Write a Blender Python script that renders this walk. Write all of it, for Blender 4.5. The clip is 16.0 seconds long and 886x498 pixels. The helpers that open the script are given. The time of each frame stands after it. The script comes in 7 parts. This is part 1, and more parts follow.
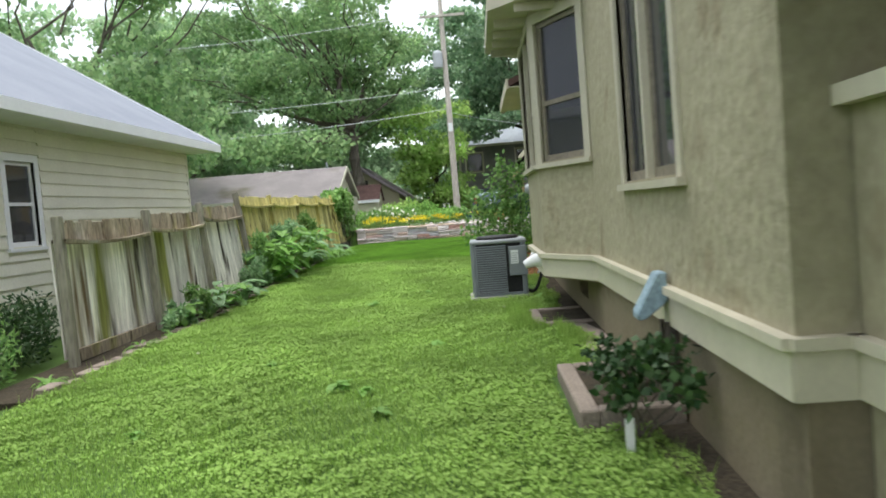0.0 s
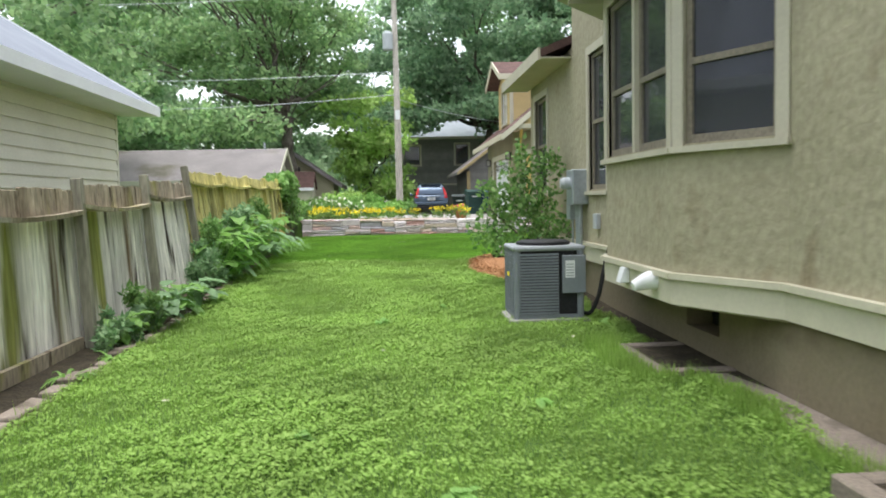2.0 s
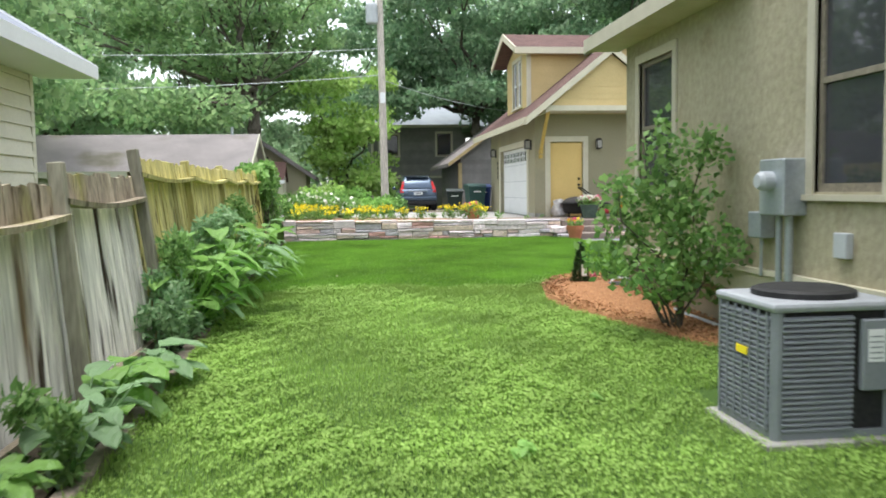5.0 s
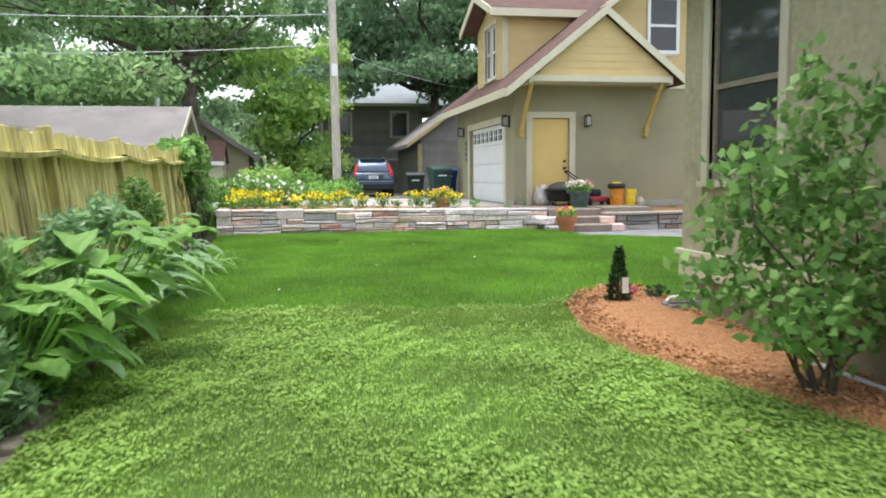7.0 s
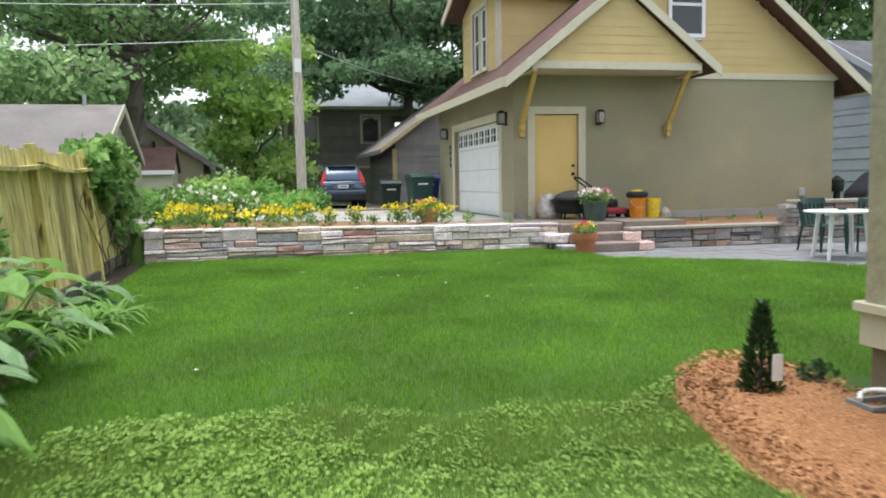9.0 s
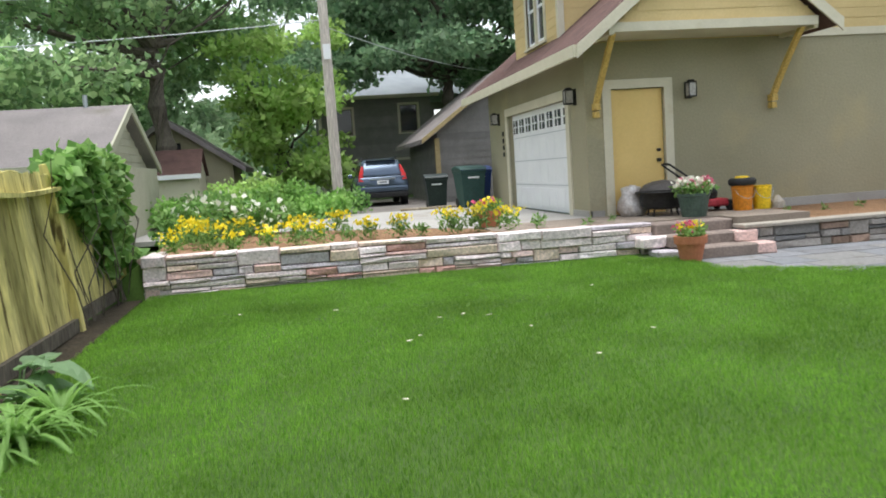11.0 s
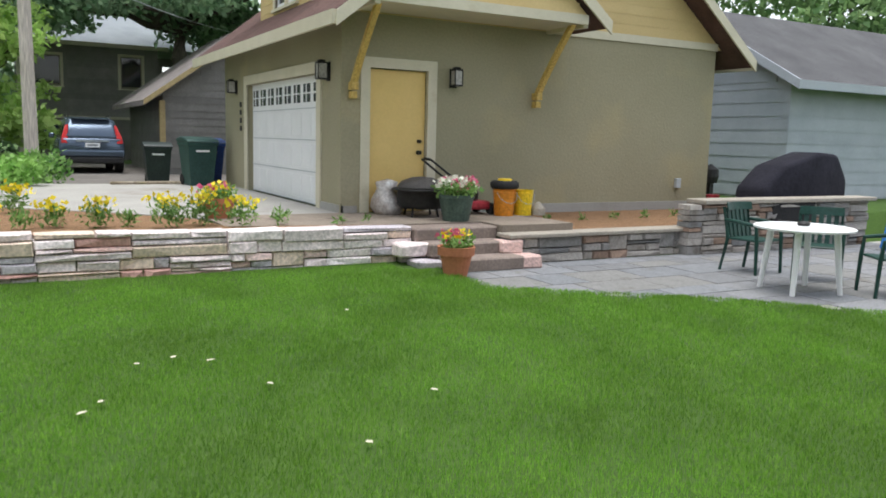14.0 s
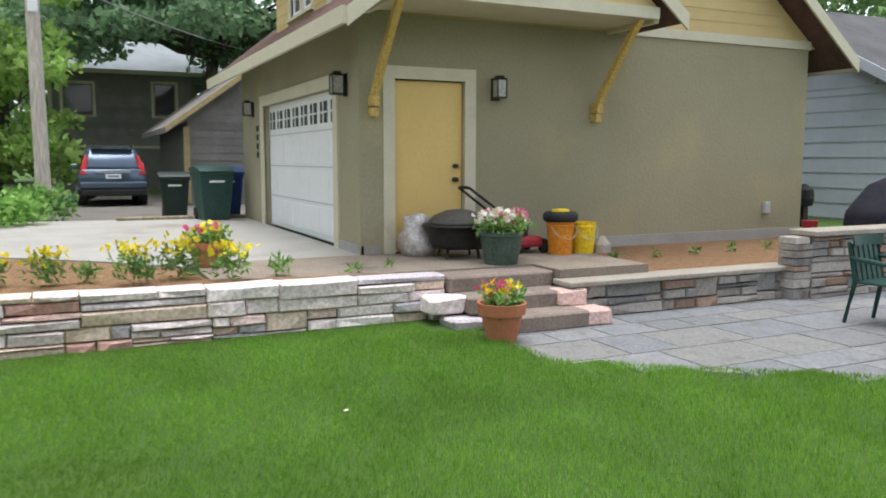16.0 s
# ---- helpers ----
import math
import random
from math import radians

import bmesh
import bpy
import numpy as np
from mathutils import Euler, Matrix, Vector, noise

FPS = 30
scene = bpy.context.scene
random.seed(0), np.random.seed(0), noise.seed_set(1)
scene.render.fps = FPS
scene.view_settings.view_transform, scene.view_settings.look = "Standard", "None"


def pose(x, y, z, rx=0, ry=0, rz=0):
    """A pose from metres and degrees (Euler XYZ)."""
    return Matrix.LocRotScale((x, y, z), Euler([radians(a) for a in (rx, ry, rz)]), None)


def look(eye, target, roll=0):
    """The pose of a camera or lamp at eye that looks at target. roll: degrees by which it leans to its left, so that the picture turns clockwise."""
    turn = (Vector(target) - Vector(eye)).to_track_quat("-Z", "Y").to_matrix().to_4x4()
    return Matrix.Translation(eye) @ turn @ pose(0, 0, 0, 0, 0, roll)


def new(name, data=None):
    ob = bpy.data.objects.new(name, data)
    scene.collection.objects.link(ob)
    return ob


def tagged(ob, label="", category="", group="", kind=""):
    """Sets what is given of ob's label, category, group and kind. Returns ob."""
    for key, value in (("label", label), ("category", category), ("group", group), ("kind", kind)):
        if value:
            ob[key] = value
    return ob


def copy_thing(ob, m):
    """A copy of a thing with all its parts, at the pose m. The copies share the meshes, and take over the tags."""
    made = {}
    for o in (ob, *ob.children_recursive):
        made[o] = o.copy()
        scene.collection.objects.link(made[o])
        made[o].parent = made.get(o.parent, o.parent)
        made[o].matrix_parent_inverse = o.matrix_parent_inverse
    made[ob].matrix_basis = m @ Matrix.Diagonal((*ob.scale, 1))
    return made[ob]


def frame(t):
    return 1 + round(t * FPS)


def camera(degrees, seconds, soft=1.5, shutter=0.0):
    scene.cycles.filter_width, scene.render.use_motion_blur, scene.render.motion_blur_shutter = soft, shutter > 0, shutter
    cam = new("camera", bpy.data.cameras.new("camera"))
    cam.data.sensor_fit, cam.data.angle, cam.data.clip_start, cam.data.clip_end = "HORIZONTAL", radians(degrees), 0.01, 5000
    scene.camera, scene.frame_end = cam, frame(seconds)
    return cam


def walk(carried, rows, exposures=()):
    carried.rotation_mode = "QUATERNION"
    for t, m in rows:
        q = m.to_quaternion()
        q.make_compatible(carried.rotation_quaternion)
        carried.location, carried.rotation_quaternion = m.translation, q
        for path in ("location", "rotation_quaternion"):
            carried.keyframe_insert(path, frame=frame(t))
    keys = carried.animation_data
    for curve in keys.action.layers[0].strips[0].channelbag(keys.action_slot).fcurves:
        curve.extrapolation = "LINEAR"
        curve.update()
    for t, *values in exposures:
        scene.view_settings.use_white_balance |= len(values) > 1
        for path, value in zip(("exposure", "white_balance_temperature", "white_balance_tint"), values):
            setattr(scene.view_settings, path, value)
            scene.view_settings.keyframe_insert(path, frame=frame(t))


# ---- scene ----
cam = camera(58.4, 16.0, soft=1.8, shutter=0.5)
PATH = [
    (0, (-0.048, -0.033, 1.51), (-0.143, 1.962, 1.406), -4.5),
    (0.5, (-0.473, 0.624, 1.529), (-0.527, 2.62, 1.409), -3.4),
    (1, (-0.812, 1.386, 1.539), (-0.786, 3.384, 1.467), -1.1),
    (1.5, (-1.247, 2.092, 1.568), (-1.155, 4.088, 1.471), -1.2),
    (2, (-1.613, 2.791, 1.528), (-1.481, 4.783, 1.403), -1.1),
    (2.5, (-1.981, 3.484, 1.556), (-1.769, 5.467, 1.399), -0.8),
    (3, (-2.251, 4.143, 1.568), (-2.013, 6.124, 1.432), -1.3),
    (3.2, (-2.354, 4.425, 1.583), (-2.153, 6.411, 1.459), -1.5),
    (5.3, (-2.762, 7.868, 1.679), (-2.522, 9.848, 1.531), -0.8),
    (5.5, (-2.787, 8.201, 1.667), (-2.565, 10.184, 1.525), -1.0),
    (6, (-2.835, 8.977, 1.691), (-2.592, 10.956, 1.538), -0.9),
    (6.5, (-2.754, 9.84, 1.703), (-2.469, 11.811, 1.518), -1.3),
    (7, (-2.704, 10.629, 1.668), (-2.341, 12.587, 1.48), -0.5),
    (7.5, (-2.636, 11.493, 1.678), (-2.268, 13.449, 1.482), -1.3),
    (8, (-2.521, 12.333, 1.678), (-2.157, 14.267, 1.324), -1.7),
    (8.5, (-2.516, 13.083, 1.675), (-2.112, 15.034, 1.501), -0.7),
    (9, (-2.409, 13.977, 1.674), (-1.971, 15.921, 1.505), -1.0),
    (9.2, (-2.412, 14.262, 1.674), (-1.98, 16.208, 1.504), -1.5),
    (11.3, (-2.114, 17.018, 1.873), (-1.79, 18.982, 1.673), -3.7),
    (11.5, (-2.101, 17.244, 1.851), (-1.787, 19.209, 1.655), -3.6),
    (12, (-2.094, 17.758, 1.871), (-1.842, 19.732, 1.675), -4.2),
    (12.5, (-2.109, 18.163, 1.889), (-1.926, 20.142, 1.668), -4.1),
    (13, (-2.054, 18.338, 1.917), (-1.872, 20.31, 1.641), -3.2),
    (13.5, (-1.824, 18.377, 1.927), (-1.258, 20.27, 1.622), -0.8),
    (14, (-1.684, 18.544, 2.001), (-0.727, 20.279, 1.727), 1.5),
    (14.5, (-1.413, 18.949, 1.996), (-0.674, 20.787, 1.726), -0.2),
    (15, (-1.27, 19.376, 2.049), (-0.455, 21.182, 1.775), 0.2),
    (15.5, (-0.914, 19.833, 2.03), (-0.092, 21.644, 1.825), -0.6),
    (16, (-0.6, 20.381, 2.041), (0.25, 22.177, 1.817), 0.1),
]
walk(cam, [(t, look(eye, target, roll)) for t, eye, target, roll in PATH],
     exposures=[(0.0, 1.25), (2.0, 1.38), (3.2, 1.45), (5.3, 1.5), (6.5, 1.5), (8.0, 1.35), (9.2, 1.2), (12.5, 1.15), (14.0, 1.0), (16.0, 1.08)])

# ---- light ----
world = bpy.data.worlds.new("overcast_sky")
scene.world = world
world.use_nodes = True
_n, _l = world.node_tree.nodes, world.node_tree.links
_sky = _n.new("ShaderNodeTexSky")
_sky.sky_type, _sky.sun_disc = "NISHITA", False
_sky.sun_elevation, _sky.sun_rotation = radians(86), radians(276)
_sky.dust_density, _sky.ozone_density, _sky.air_density = 1.5, 0.6, 1.0
_hs = _n.new("ShaderNodeHueSaturation")
_hs.inputs["Saturation"].default_value = 0.32
_l.new(_sky.outputs[0], _hs.inputs["Color"])
_l.new(_hs.outputs[0], _n["Background"].inputs["Color"])
_n["Background"].inputs["Strength"].default_value = 0.15
sun = new("sun", bpy.data.lights.new("sun", "SUN"))
sun.data.energy, sun.data.angle, sun.data.color = 1.5, radians(40), (1.0, 0.985, 0.95)
sun.matrix_world = look((0, 0, 40), (40 * 0.05, -40 * 0.005, 0))


# ---- materials ----
def rgb(*c):
    return (c[0], c[1], c[2], 1.0)


def mat(name, c1, c2, scale=2.0, rough=0.8, bump=0.2, bump_scale=40.0, rand=0.0, stretch=(1, 1, 1), grain=0.25, grain_scale=30.0, metal=0.0, c3=None, c3_scale=0.7, c3_at=0.6, dist=0.01, c3_width=0.12, stains=()):
    """Paint, wood, stone: two colours mixed by a broad noise, a finer grain, stains of a third colour, relief."""
    m = bpy.data.materials.new(name)
    m.use_nodes = True
    n, l = m.node_tree.nodes, m.node_tree.links
    b = n["Principled BSDF"]
    b.inputs["Roughness"].default_value = rough
    b.inputs["Metallic"].default_value = metal
    b.inputs["Specular IOR Level"].default_value = 0.3
    tc = n.new("ShaderNodeNewGeometry")
    mp = n.new("ShaderNodeMapping")
    mp.inputs["Scale"].default_value = stretch
    l.new(tc.outputs["Position"], mp.inputs["Vector"])

    def noise_node(sc, detail=5.0):
        q = n.new("ShaderNodeTexNoise")
        q.inputs["Scale"].default_value = sc
        q.inputs["Detail"].default_value = detail
        l.new(mp.outputs[0], q.inputs["Vector"])
        return q

    def mix(kind, fac, a, bb):
        q = n.new("ShaderNodeMix")
        q.data_type, q.blend_type = "RGBA", kind
        for sock, v in ((0, fac), (6, a), (7, bb)):
            if hasattr(v, "is_output"):
                l.new(v, q.inputs[sock])
            else:
                q.inputs[sock].default_value = v
        return q.outputs[2]

    broad = noise_node(scale)
    ramp = n.new("ShaderNodeMapRange")
    ramp.inputs[1].default_value, ramp.inputs[2].default_value = 0.3, 0.7
    l.new(broad.outputs[0], ramp.inputs[0])
    col = mix("MIX", ramp.outputs[0], rgb(*c1), rgb(*c2))
    for tint, tint_scale, tint_at, tint_width in ([(c3, c3_scale, c3_at, c3_width)] if c3 else []) + list(stains):
        st = noise_node(tint_scale, 8.0)
        r3 = n.new("ShaderNodeMapRange")
        r3.inputs[1].default_value, r3.inputs[2].default_value = tint_at, tint_at + tint_width
        l.new(st.outputs[0], r3.inputs[0])
        col = mix("MIX", r3.outputs[0], col, rgb(*tint))
    fine = noise_node(grain_scale)
    rg = n.new("ShaderNodeMapRange")
    rg.inputs[1].default_value, rg.inputs[2].default_value = 0.3, 0.7
    rg.inputs[3].default_value, rg.inputs[4].default_value = 1.0 - grain, 1.0 + grain
    l.new(fine.outputs[0], rg.inputs[0])
    col = mix("MULTIPLY", 1.0, col, rg.outputs[0])
    if rand:
        oi = n.new("ShaderNodeObjectInfo")
        rr = n.new("ShaderNodeMapRange")
        rr.inputs[3].default_value, rr.inputs[4].default_value = 1.0 - rand, 1.0 + rand
        l.new(oi.outputs["Random"], rr.inputs[0])
        col = mix("MULTIPLY", 1.0, col, rr.outputs[0])
    l.new(col, b.inputs["Base Color"])
    if bump:
        bn = noise_node(bump_scale, 6.0)
        bp = n.new("ShaderNodeBump")
        bp.inputs["Strength"].default_value, bp.inputs["Distance"].default_value = bump, dist
        l.new(bn.outputs[0], bp.inputs["Height"])
        l.new(bp.outputs[0], b.inputs["Normal"])
    return m


def leaf_mat(name, dark, light, trans=0.35, rough=0.5, vary=0.3):
    """Foliage: each leaf its own green between two colours, partly let through by light."""
    m = bpy.data.materials.new(name)
    m.use_nodes = True
    n, l = m.node_tree.nodes, m.node_tree.links
    b = n["Principled BSDF"]
    b.inputs["Roughness"].default_value = rough
    b.inputs["Specular IOR Level"].default_value = 0.35
    geo = n.new("ShaderNodeNewGeometry")
    ramp = n.new("ShaderNodeValToRGB")
    ramp.color_ramp.elements[0].color, ramp.color_ramp.elements[1].color = rgb(*dark), rgb(*light)
    l.new(geo.outputs["Random Per Island"], ramp.inputs[0])
    tc = n.new("ShaderNodeTexCoord")
    ns = n.new("ShaderNodeTexNoise")
    ns.inputs["Scale"].default_value = 0.8
    l.new(tc.outputs["Object"], ns.inputs["Vector"])
    mr = n.new("ShaderNodeMapRange")
    mr.inputs[1].default_value, mr.inputs[2].default_value = 0.3, 0.7
    mr.inputs[3].default_value, mr.inputs[4].default_value = 1 - vary, 1 + vary
    l.new(ns.outputs[0], mr.inputs[0])
    mx = n.new("ShaderNodeMix")
    mx.data_type, mx.blend_type = "RGBA", "MULTIPLY"
    mx.inputs[0].default_value = 1.0
    l.new(ramp.outputs[0], mx.inputs[6])
    l.new(mr.outputs[0], mx.inputs[7])
    l.new(mx.outputs[2], b.inputs["Base Color"])
    tr = n.new("ShaderNodeBsdfTranslucent")
    l.new(mx.outputs[2], tr.inputs[0])
    ms = n.new("ShaderNodeMixShader")
    ms.inputs[0].default_value = trans
    l.new(b.outputs[0], ms.inputs[1])
    l.new(tr.outputs[0], ms.inputs[2])
    l.new(ms.outputs[0], n["Material Output"].inputs["Surface"])
    return m


def random_mat(name, colours, rough=0.85, bump=0.5, bump_scale=25.0, grain=0.2, mottled=None):
    """Pieces that each take one of several colours by chance, with mottling."""
    m = mat(name, (1, 1, 1), (0.85, 0.85, 0.85), 6.0, rough, bump, bump_scale, grain=grain, c3=mottled, c3_scale=3.0, c3_at=0.62)
    n, l = m.node_tree.nodes, m.node_tree.links
    b = n["Principled BSDF"]
    src = b.inputs["Base Color"].links[0].from_socket
    oi = n.new("ShaderNodeObjectInfo")
    ramp = n.new("ShaderNodeValToRGB")
    ramp.color_ramp.interpolation = "CONSTANT"
    e = ramp.color_ramp.elements
    while len(e) < len(colours):
        e.new(0.5)
    for i, c in enumerate(colours):
        e[i].position, e[i].color = i / len(colours), rgb(*c)
    l.new(oi.outputs["Random"], ramp.inputs[0])
    mx = n.new("ShaderNodeMix")
    mx.data_type, mx.blend_type = "RGBA", "MULTIPLY"
    mx.inputs[0].default_value = 1.0
    l.new(ramp.outputs[0], mx.inputs[6])
    l.new(src, mx.inputs[7])
    l.new(mx.outputs[2], b.inputs["Base Color"])
    return m


def glass_mat(name, tint, rough=0.03):
    m = bpy.data.materials.new(name)
    m.use_nodes = True
    n, l = m.node_tree.nodes, m.node_tree.links
    t = n.new("ShaderNodeBsdfTransparent")
    t.inputs[0].default_value = rgb(*tint)
    g = n.new("ShaderNodeBsdfGlossy")
    g.inputs["Roughness"].default_value = rough
    f = n.new("ShaderNodeFresnel")
    f.inputs[0].default_value = 1.5
    df = n.new("ShaderNodeBsdfDiffuse")
    df.inputs[0].default_value = rgb(0.11, 0.115, 0.13)
    sc = n.new("ShaderNodeMixShader")
    sc.inputs[0].default_value = 0.45
    l.new(t.outputs[0], sc.inputs[1])
    l.new(df.outputs[0], sc.inputs[2])
    ms = n.new("ShaderNodeMixShader")
    l.new(f.outputs[0], ms.inputs[0])
    l.new(sc.outputs[0], ms.inputs[1])
    l.new(g.outputs[0], ms.inputs[2])
    l.new(ms.outputs[0], n["Material Output"].inputs["Surface"])
    return m


M = {}
M["stucco"] = mat("stucco_olive_tan", (0.335, 0.305, 0.205), (0.39, 0.357, 0.245), 1.2, 0.9, 0.65, 10.0, grain=0.12, grain_scale=14, c3=(0.28, 0.24, 0.155), c3_scale=2.2, c3_at=0.60, dist=0.03)
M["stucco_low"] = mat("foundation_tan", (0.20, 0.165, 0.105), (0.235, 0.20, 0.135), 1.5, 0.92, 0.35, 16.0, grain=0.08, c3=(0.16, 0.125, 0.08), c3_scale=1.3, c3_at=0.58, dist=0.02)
M["stucco_garage"] = mat("stucco_garage", (0.295, 0.272, 0.18), (0.335, 0.31, 0.212), 0.7, 0.92, 0.35, 22.0, grain=0.07, c3=(0.36, 0.32, 0.20), c3_scale=0.8, c3_at=0.55, dist=0.02)
M["cream"] = mat("cream_trim_paint", (0.56, 0.525, 0.40), (0.62, 0.58, 0.45), 3.0, 0.55, 0.08, 30.0, grain=0.04, c3=(0.50, 0.44, 0.30), c3_scale=2.5, c3_at=0.66)
M["trim_house"] = mat("warm_grey_trim_paint", (0.46, 0.43, 0.33), (0.53, 0.495, 0.385), 3.0, 0.6, 0.08, 30.0, grain=0.05)
M["yellow_siding"] = mat("yellow_siding_paint", (0.58, 0.44, 0.205), (0.63, 0.485, 0.235), 2.0, 0.65, 0.1, 30.0, grain=0.05, rand=0.04)
M["yellow_door"] = mat("yellow_door_paint", (0.70, 0.50, 0.18), (0.74, 0.535, 0.205), 2.0, 0.45, 0.04, 30.0, grain=0.03)
M["ochre"] = mat("ochre_bracket_paint", (0.52, 0.36, 0.10), (0.58, 0.41, 0.13), 4.0, 0.6, 0.1, 30.0)
M["white"] = mat("white_paint", (0.78, 0.79, 0.80), (0.83, 0.84, 0.85), 2.0, 0.45, 0.04, 30.0, grain=0.03)
M["shingle_brown"] = mat("brown_roof_shingle", (0.085, 0.05, 0.045), (0.13, 0.075, 0.065), 3.0, 0.95, 0.6, 60.0, grain=0.35, grain_scale=60)
M["shingle_grey"] = mat("grey_roof_shingle", (0.17, 0.15, 0.15), (0.23, 0.205, 0.20), 1.2, 0.95, 0.6, 60.0, grain=0.25, grain_scale=50, c3=(0.12, 0.11, 0.09), c3_scale=0.6)
M["shingle_dark"] = mat("charcoal_roof_shingle", (0.075, 0.075, 0.08), (0.115, 0.115, 0.12), 1.2, 0.95, 0.6, 60.0, grain=0.3, grain_scale=50)
M["roof_slate"] = mat("blue_grey_roof", (0.27, 0.30, 0.34), (0.33, 0.36, 0.40), 1.0, 0.7, 0.2, 40.0, grain=0.1)
M["roof_metal"] = mat("pale_grey_roof", (0.19, 0.21, 0.25), (0.23, 0.25, 0.29), 1.0, 0.75, 0.1, 40.0, grain=0.08)
M["siding_beige"] = mat("beige_lap_siding", (0.68, 0.66, 0.54), (0.74, 0.72, 0.60), 1.5, 0.75, 0.15, 40.0, grain=0.06, rand=0.05, c3=(0.50, 0.49, 0.37), c3_scale=1.0, c3_at=0.66)
M["siding_grey"] = mat("grey_wood_siding", (0.165, 0.16, 0.15), (0.225, 0.215, 0.205), 2.0, 0.85, 0.3, 30.0, grain=0.12, rand=0.12)
# white siding with its shade put into a blue-grey base colour
M["siding_shaded"] = mat("shaded_white_siding", (0.36, 0.40, 0.44), (0.42, 0.46, 0.50), 2.0, 0.7, 0.1, 30.0, grain=0.04, rand=0.04)
M["siding_olive"] = mat("pale_olive_siding", (0.36, 0.36, 0.27), (0.42, 0.42, 0.32), 2.0, 0.75, 0.1, 30.0, grain=0.06, rand=0.05)
M["siding_white"] = mat("white_siding", (0.46, 0.49, 0.53), (0.52, 0.55, 0.59), 2.0, 0.7, 0.1, 30.0, grain=0.04, rand=0.03)
M["wood_old"] = mat("weathered_fence_wood", (0.62, 0.58, 0.52), (0.84, 0.81, 0.75), 2.2, 0.95, 0.6, 20.0, rand=0.22, stretch=(1, 1, 0.10), grain=0.28, grain_scale=22, c3=(0.05, 0.038, 0.025), c3_scale=5.5, c3_at=0.58, c3_width=0.08, stains=[((0.17, 0.12, 0.07), 2.6, 0.565, 0.13), ((0.24, 0.25, 0.07), 1.8, 0.59, 0.10)])
M["wood_cap"] = mat("stained_fence_wood", (0.22, 0.175, 0.12), (0.40, 0.345, 0.26), 2.5, 0.95, 0.5, 20.0, rand=0.25, stretch=(1, 1, 0.3), grain=0.35, grain_scale=26, c3=(0.46, 0.42, 0.35), c3_scale=2.0, c3_at=0.58, stains=[((0.23, 0.22, 0.06), 1.8, 0.60, 0.12), ((0.09, 0.065, 0.04), 6.0, 0.60, 0.08)])
M["wood_moss"] = mat("mossy_fence_wood", (0.46, 0.405, 0.14), (0.62, 0.555, 0.24), 2.0, 0.95, 0.45, 20.0, rand=0.18, stretch=(1, 1, 0.2), grain=0.3, grain_scale=20, c3=(0.26, 0.235, 0.08), c3_scale=1.6, c3_at=0.57, stains=[((0.12, 0.095, 0.035), 9.0, 0.61, 0.07)])
M["wood_post"] = mat("grey_post_wood", (0.22, 0.205, 0.155), (0.30, 0.28, 0.22), 4.0, 0.95, 0.5, 18.0, stretch=(1, 1, 0.15), grain=0.3, rand=0.15, c3=(0.22, 0.23, 0.05), c3_scale=1.4, c3_at=0.55)
M["soil"] = mat("dark_soil", (0.032, 0.026, 0.016), (0.06, 0.048, 0.03), 6.0, 0.98, 0.9, 30.0, grain=0.4, dist=0.03)
M["lawn_soil"] = mat("lawn_floor", (0.040, 0.085, 0.014), (0.058, 0.112, 0.018), 1.4, 0.95, 0.3, 60.0, grain=0.25, grain_scale=45, dist=0.03, c3=(0.06, 0.07, 0.025), c3_scale=1.1, c3_at=0.70)
M["mulch"] = mat("orange_bark_mulch", (0.33, 0.155, 0.068), (0.44, 0.225, 0.105), 12.0, 0.95, 1.0, 45.0, grain=0.5, grain_scale=60, dist=0.03)
M["bed_mulch"] = mat("brown_bed_mulch", (0.20, 0.115, 0.06), (0.30, 0.18, 0.10), 12.0, 0.95, 1.0, 45.0, grain=0.5, grain_scale=60, dist=0.03)
M["concrete"] = mat("grey_concrete", (0.32, 0.31, 0.29), (0.39, 0.38, 0.355), 1.5, 0.92, 0.3, 50.0, grain=0.12, grain_scale=60, c3=(0.27, 0.25, 0.22), c3_scale=0.7, c3_at=0.58)
M["concrete_pink"] = mat("pinkish_concrete", (0.21, 0.175, 0.14), (0.28, 0.235, 0.195), 2.5, 0.95, 0.5, 45.0, grain=0.25, grain_scale=50, c3=(0.12, 0.10, 0.075), c3_scale=2.0)
M["asphalt"] = mat("old_asphalt", (0.13, 0.12, 0.11), (0.19, 0.175, 0.16), 1.0, 0.95, 0.5, 70.0, grain=0.25, grain_scale=70)
M["stone"] = random_mat("wall_stone", [(0.78, 0.68, 0.67), (0.66, 0.58, 0.58), (0.86, 0.77, 0.77), (0.54, 0.32, 0.28), (0.84, 0.75, 0.75), (0.54, 0.50, 0.54), (0.76, 0.57, 0.54), (0.72, 0.58, 0.48), (0.80, 0.69, 0.69), (0.90, 0.83, 0.83), (0.64, 0.45, 0.41), (0.70, 0.62, 0.64)], bump=1.0, bump_scale=11.0, grain=0.3, mottled=(0.78, 0.72, 0.69))
M["stone_grey"] = random_mat("grey_wall_stone", [(0.27, 0.26, 0.25), (0.31, 0.29, 0.27), (0.22, 0.22, 0.22), (0.30, 0.21, 0.16), (0.34, 0.31, 0.28), (0.42, 0.39, 0.36)], mottled=(0.55, 0.5, 0.45))
M["slab"] = random_mat("patio_slab_stone", [(0.215, 0.225, 0.24), (0.195, 0.205, 0.22), (0.235, 0.24, 0.25), (0.215, 0.215, 0.21), (0.19, 0.195, 0.205)], rough=0.75, bump=0.35, mottled=(0.68, 0.64, 0.58))
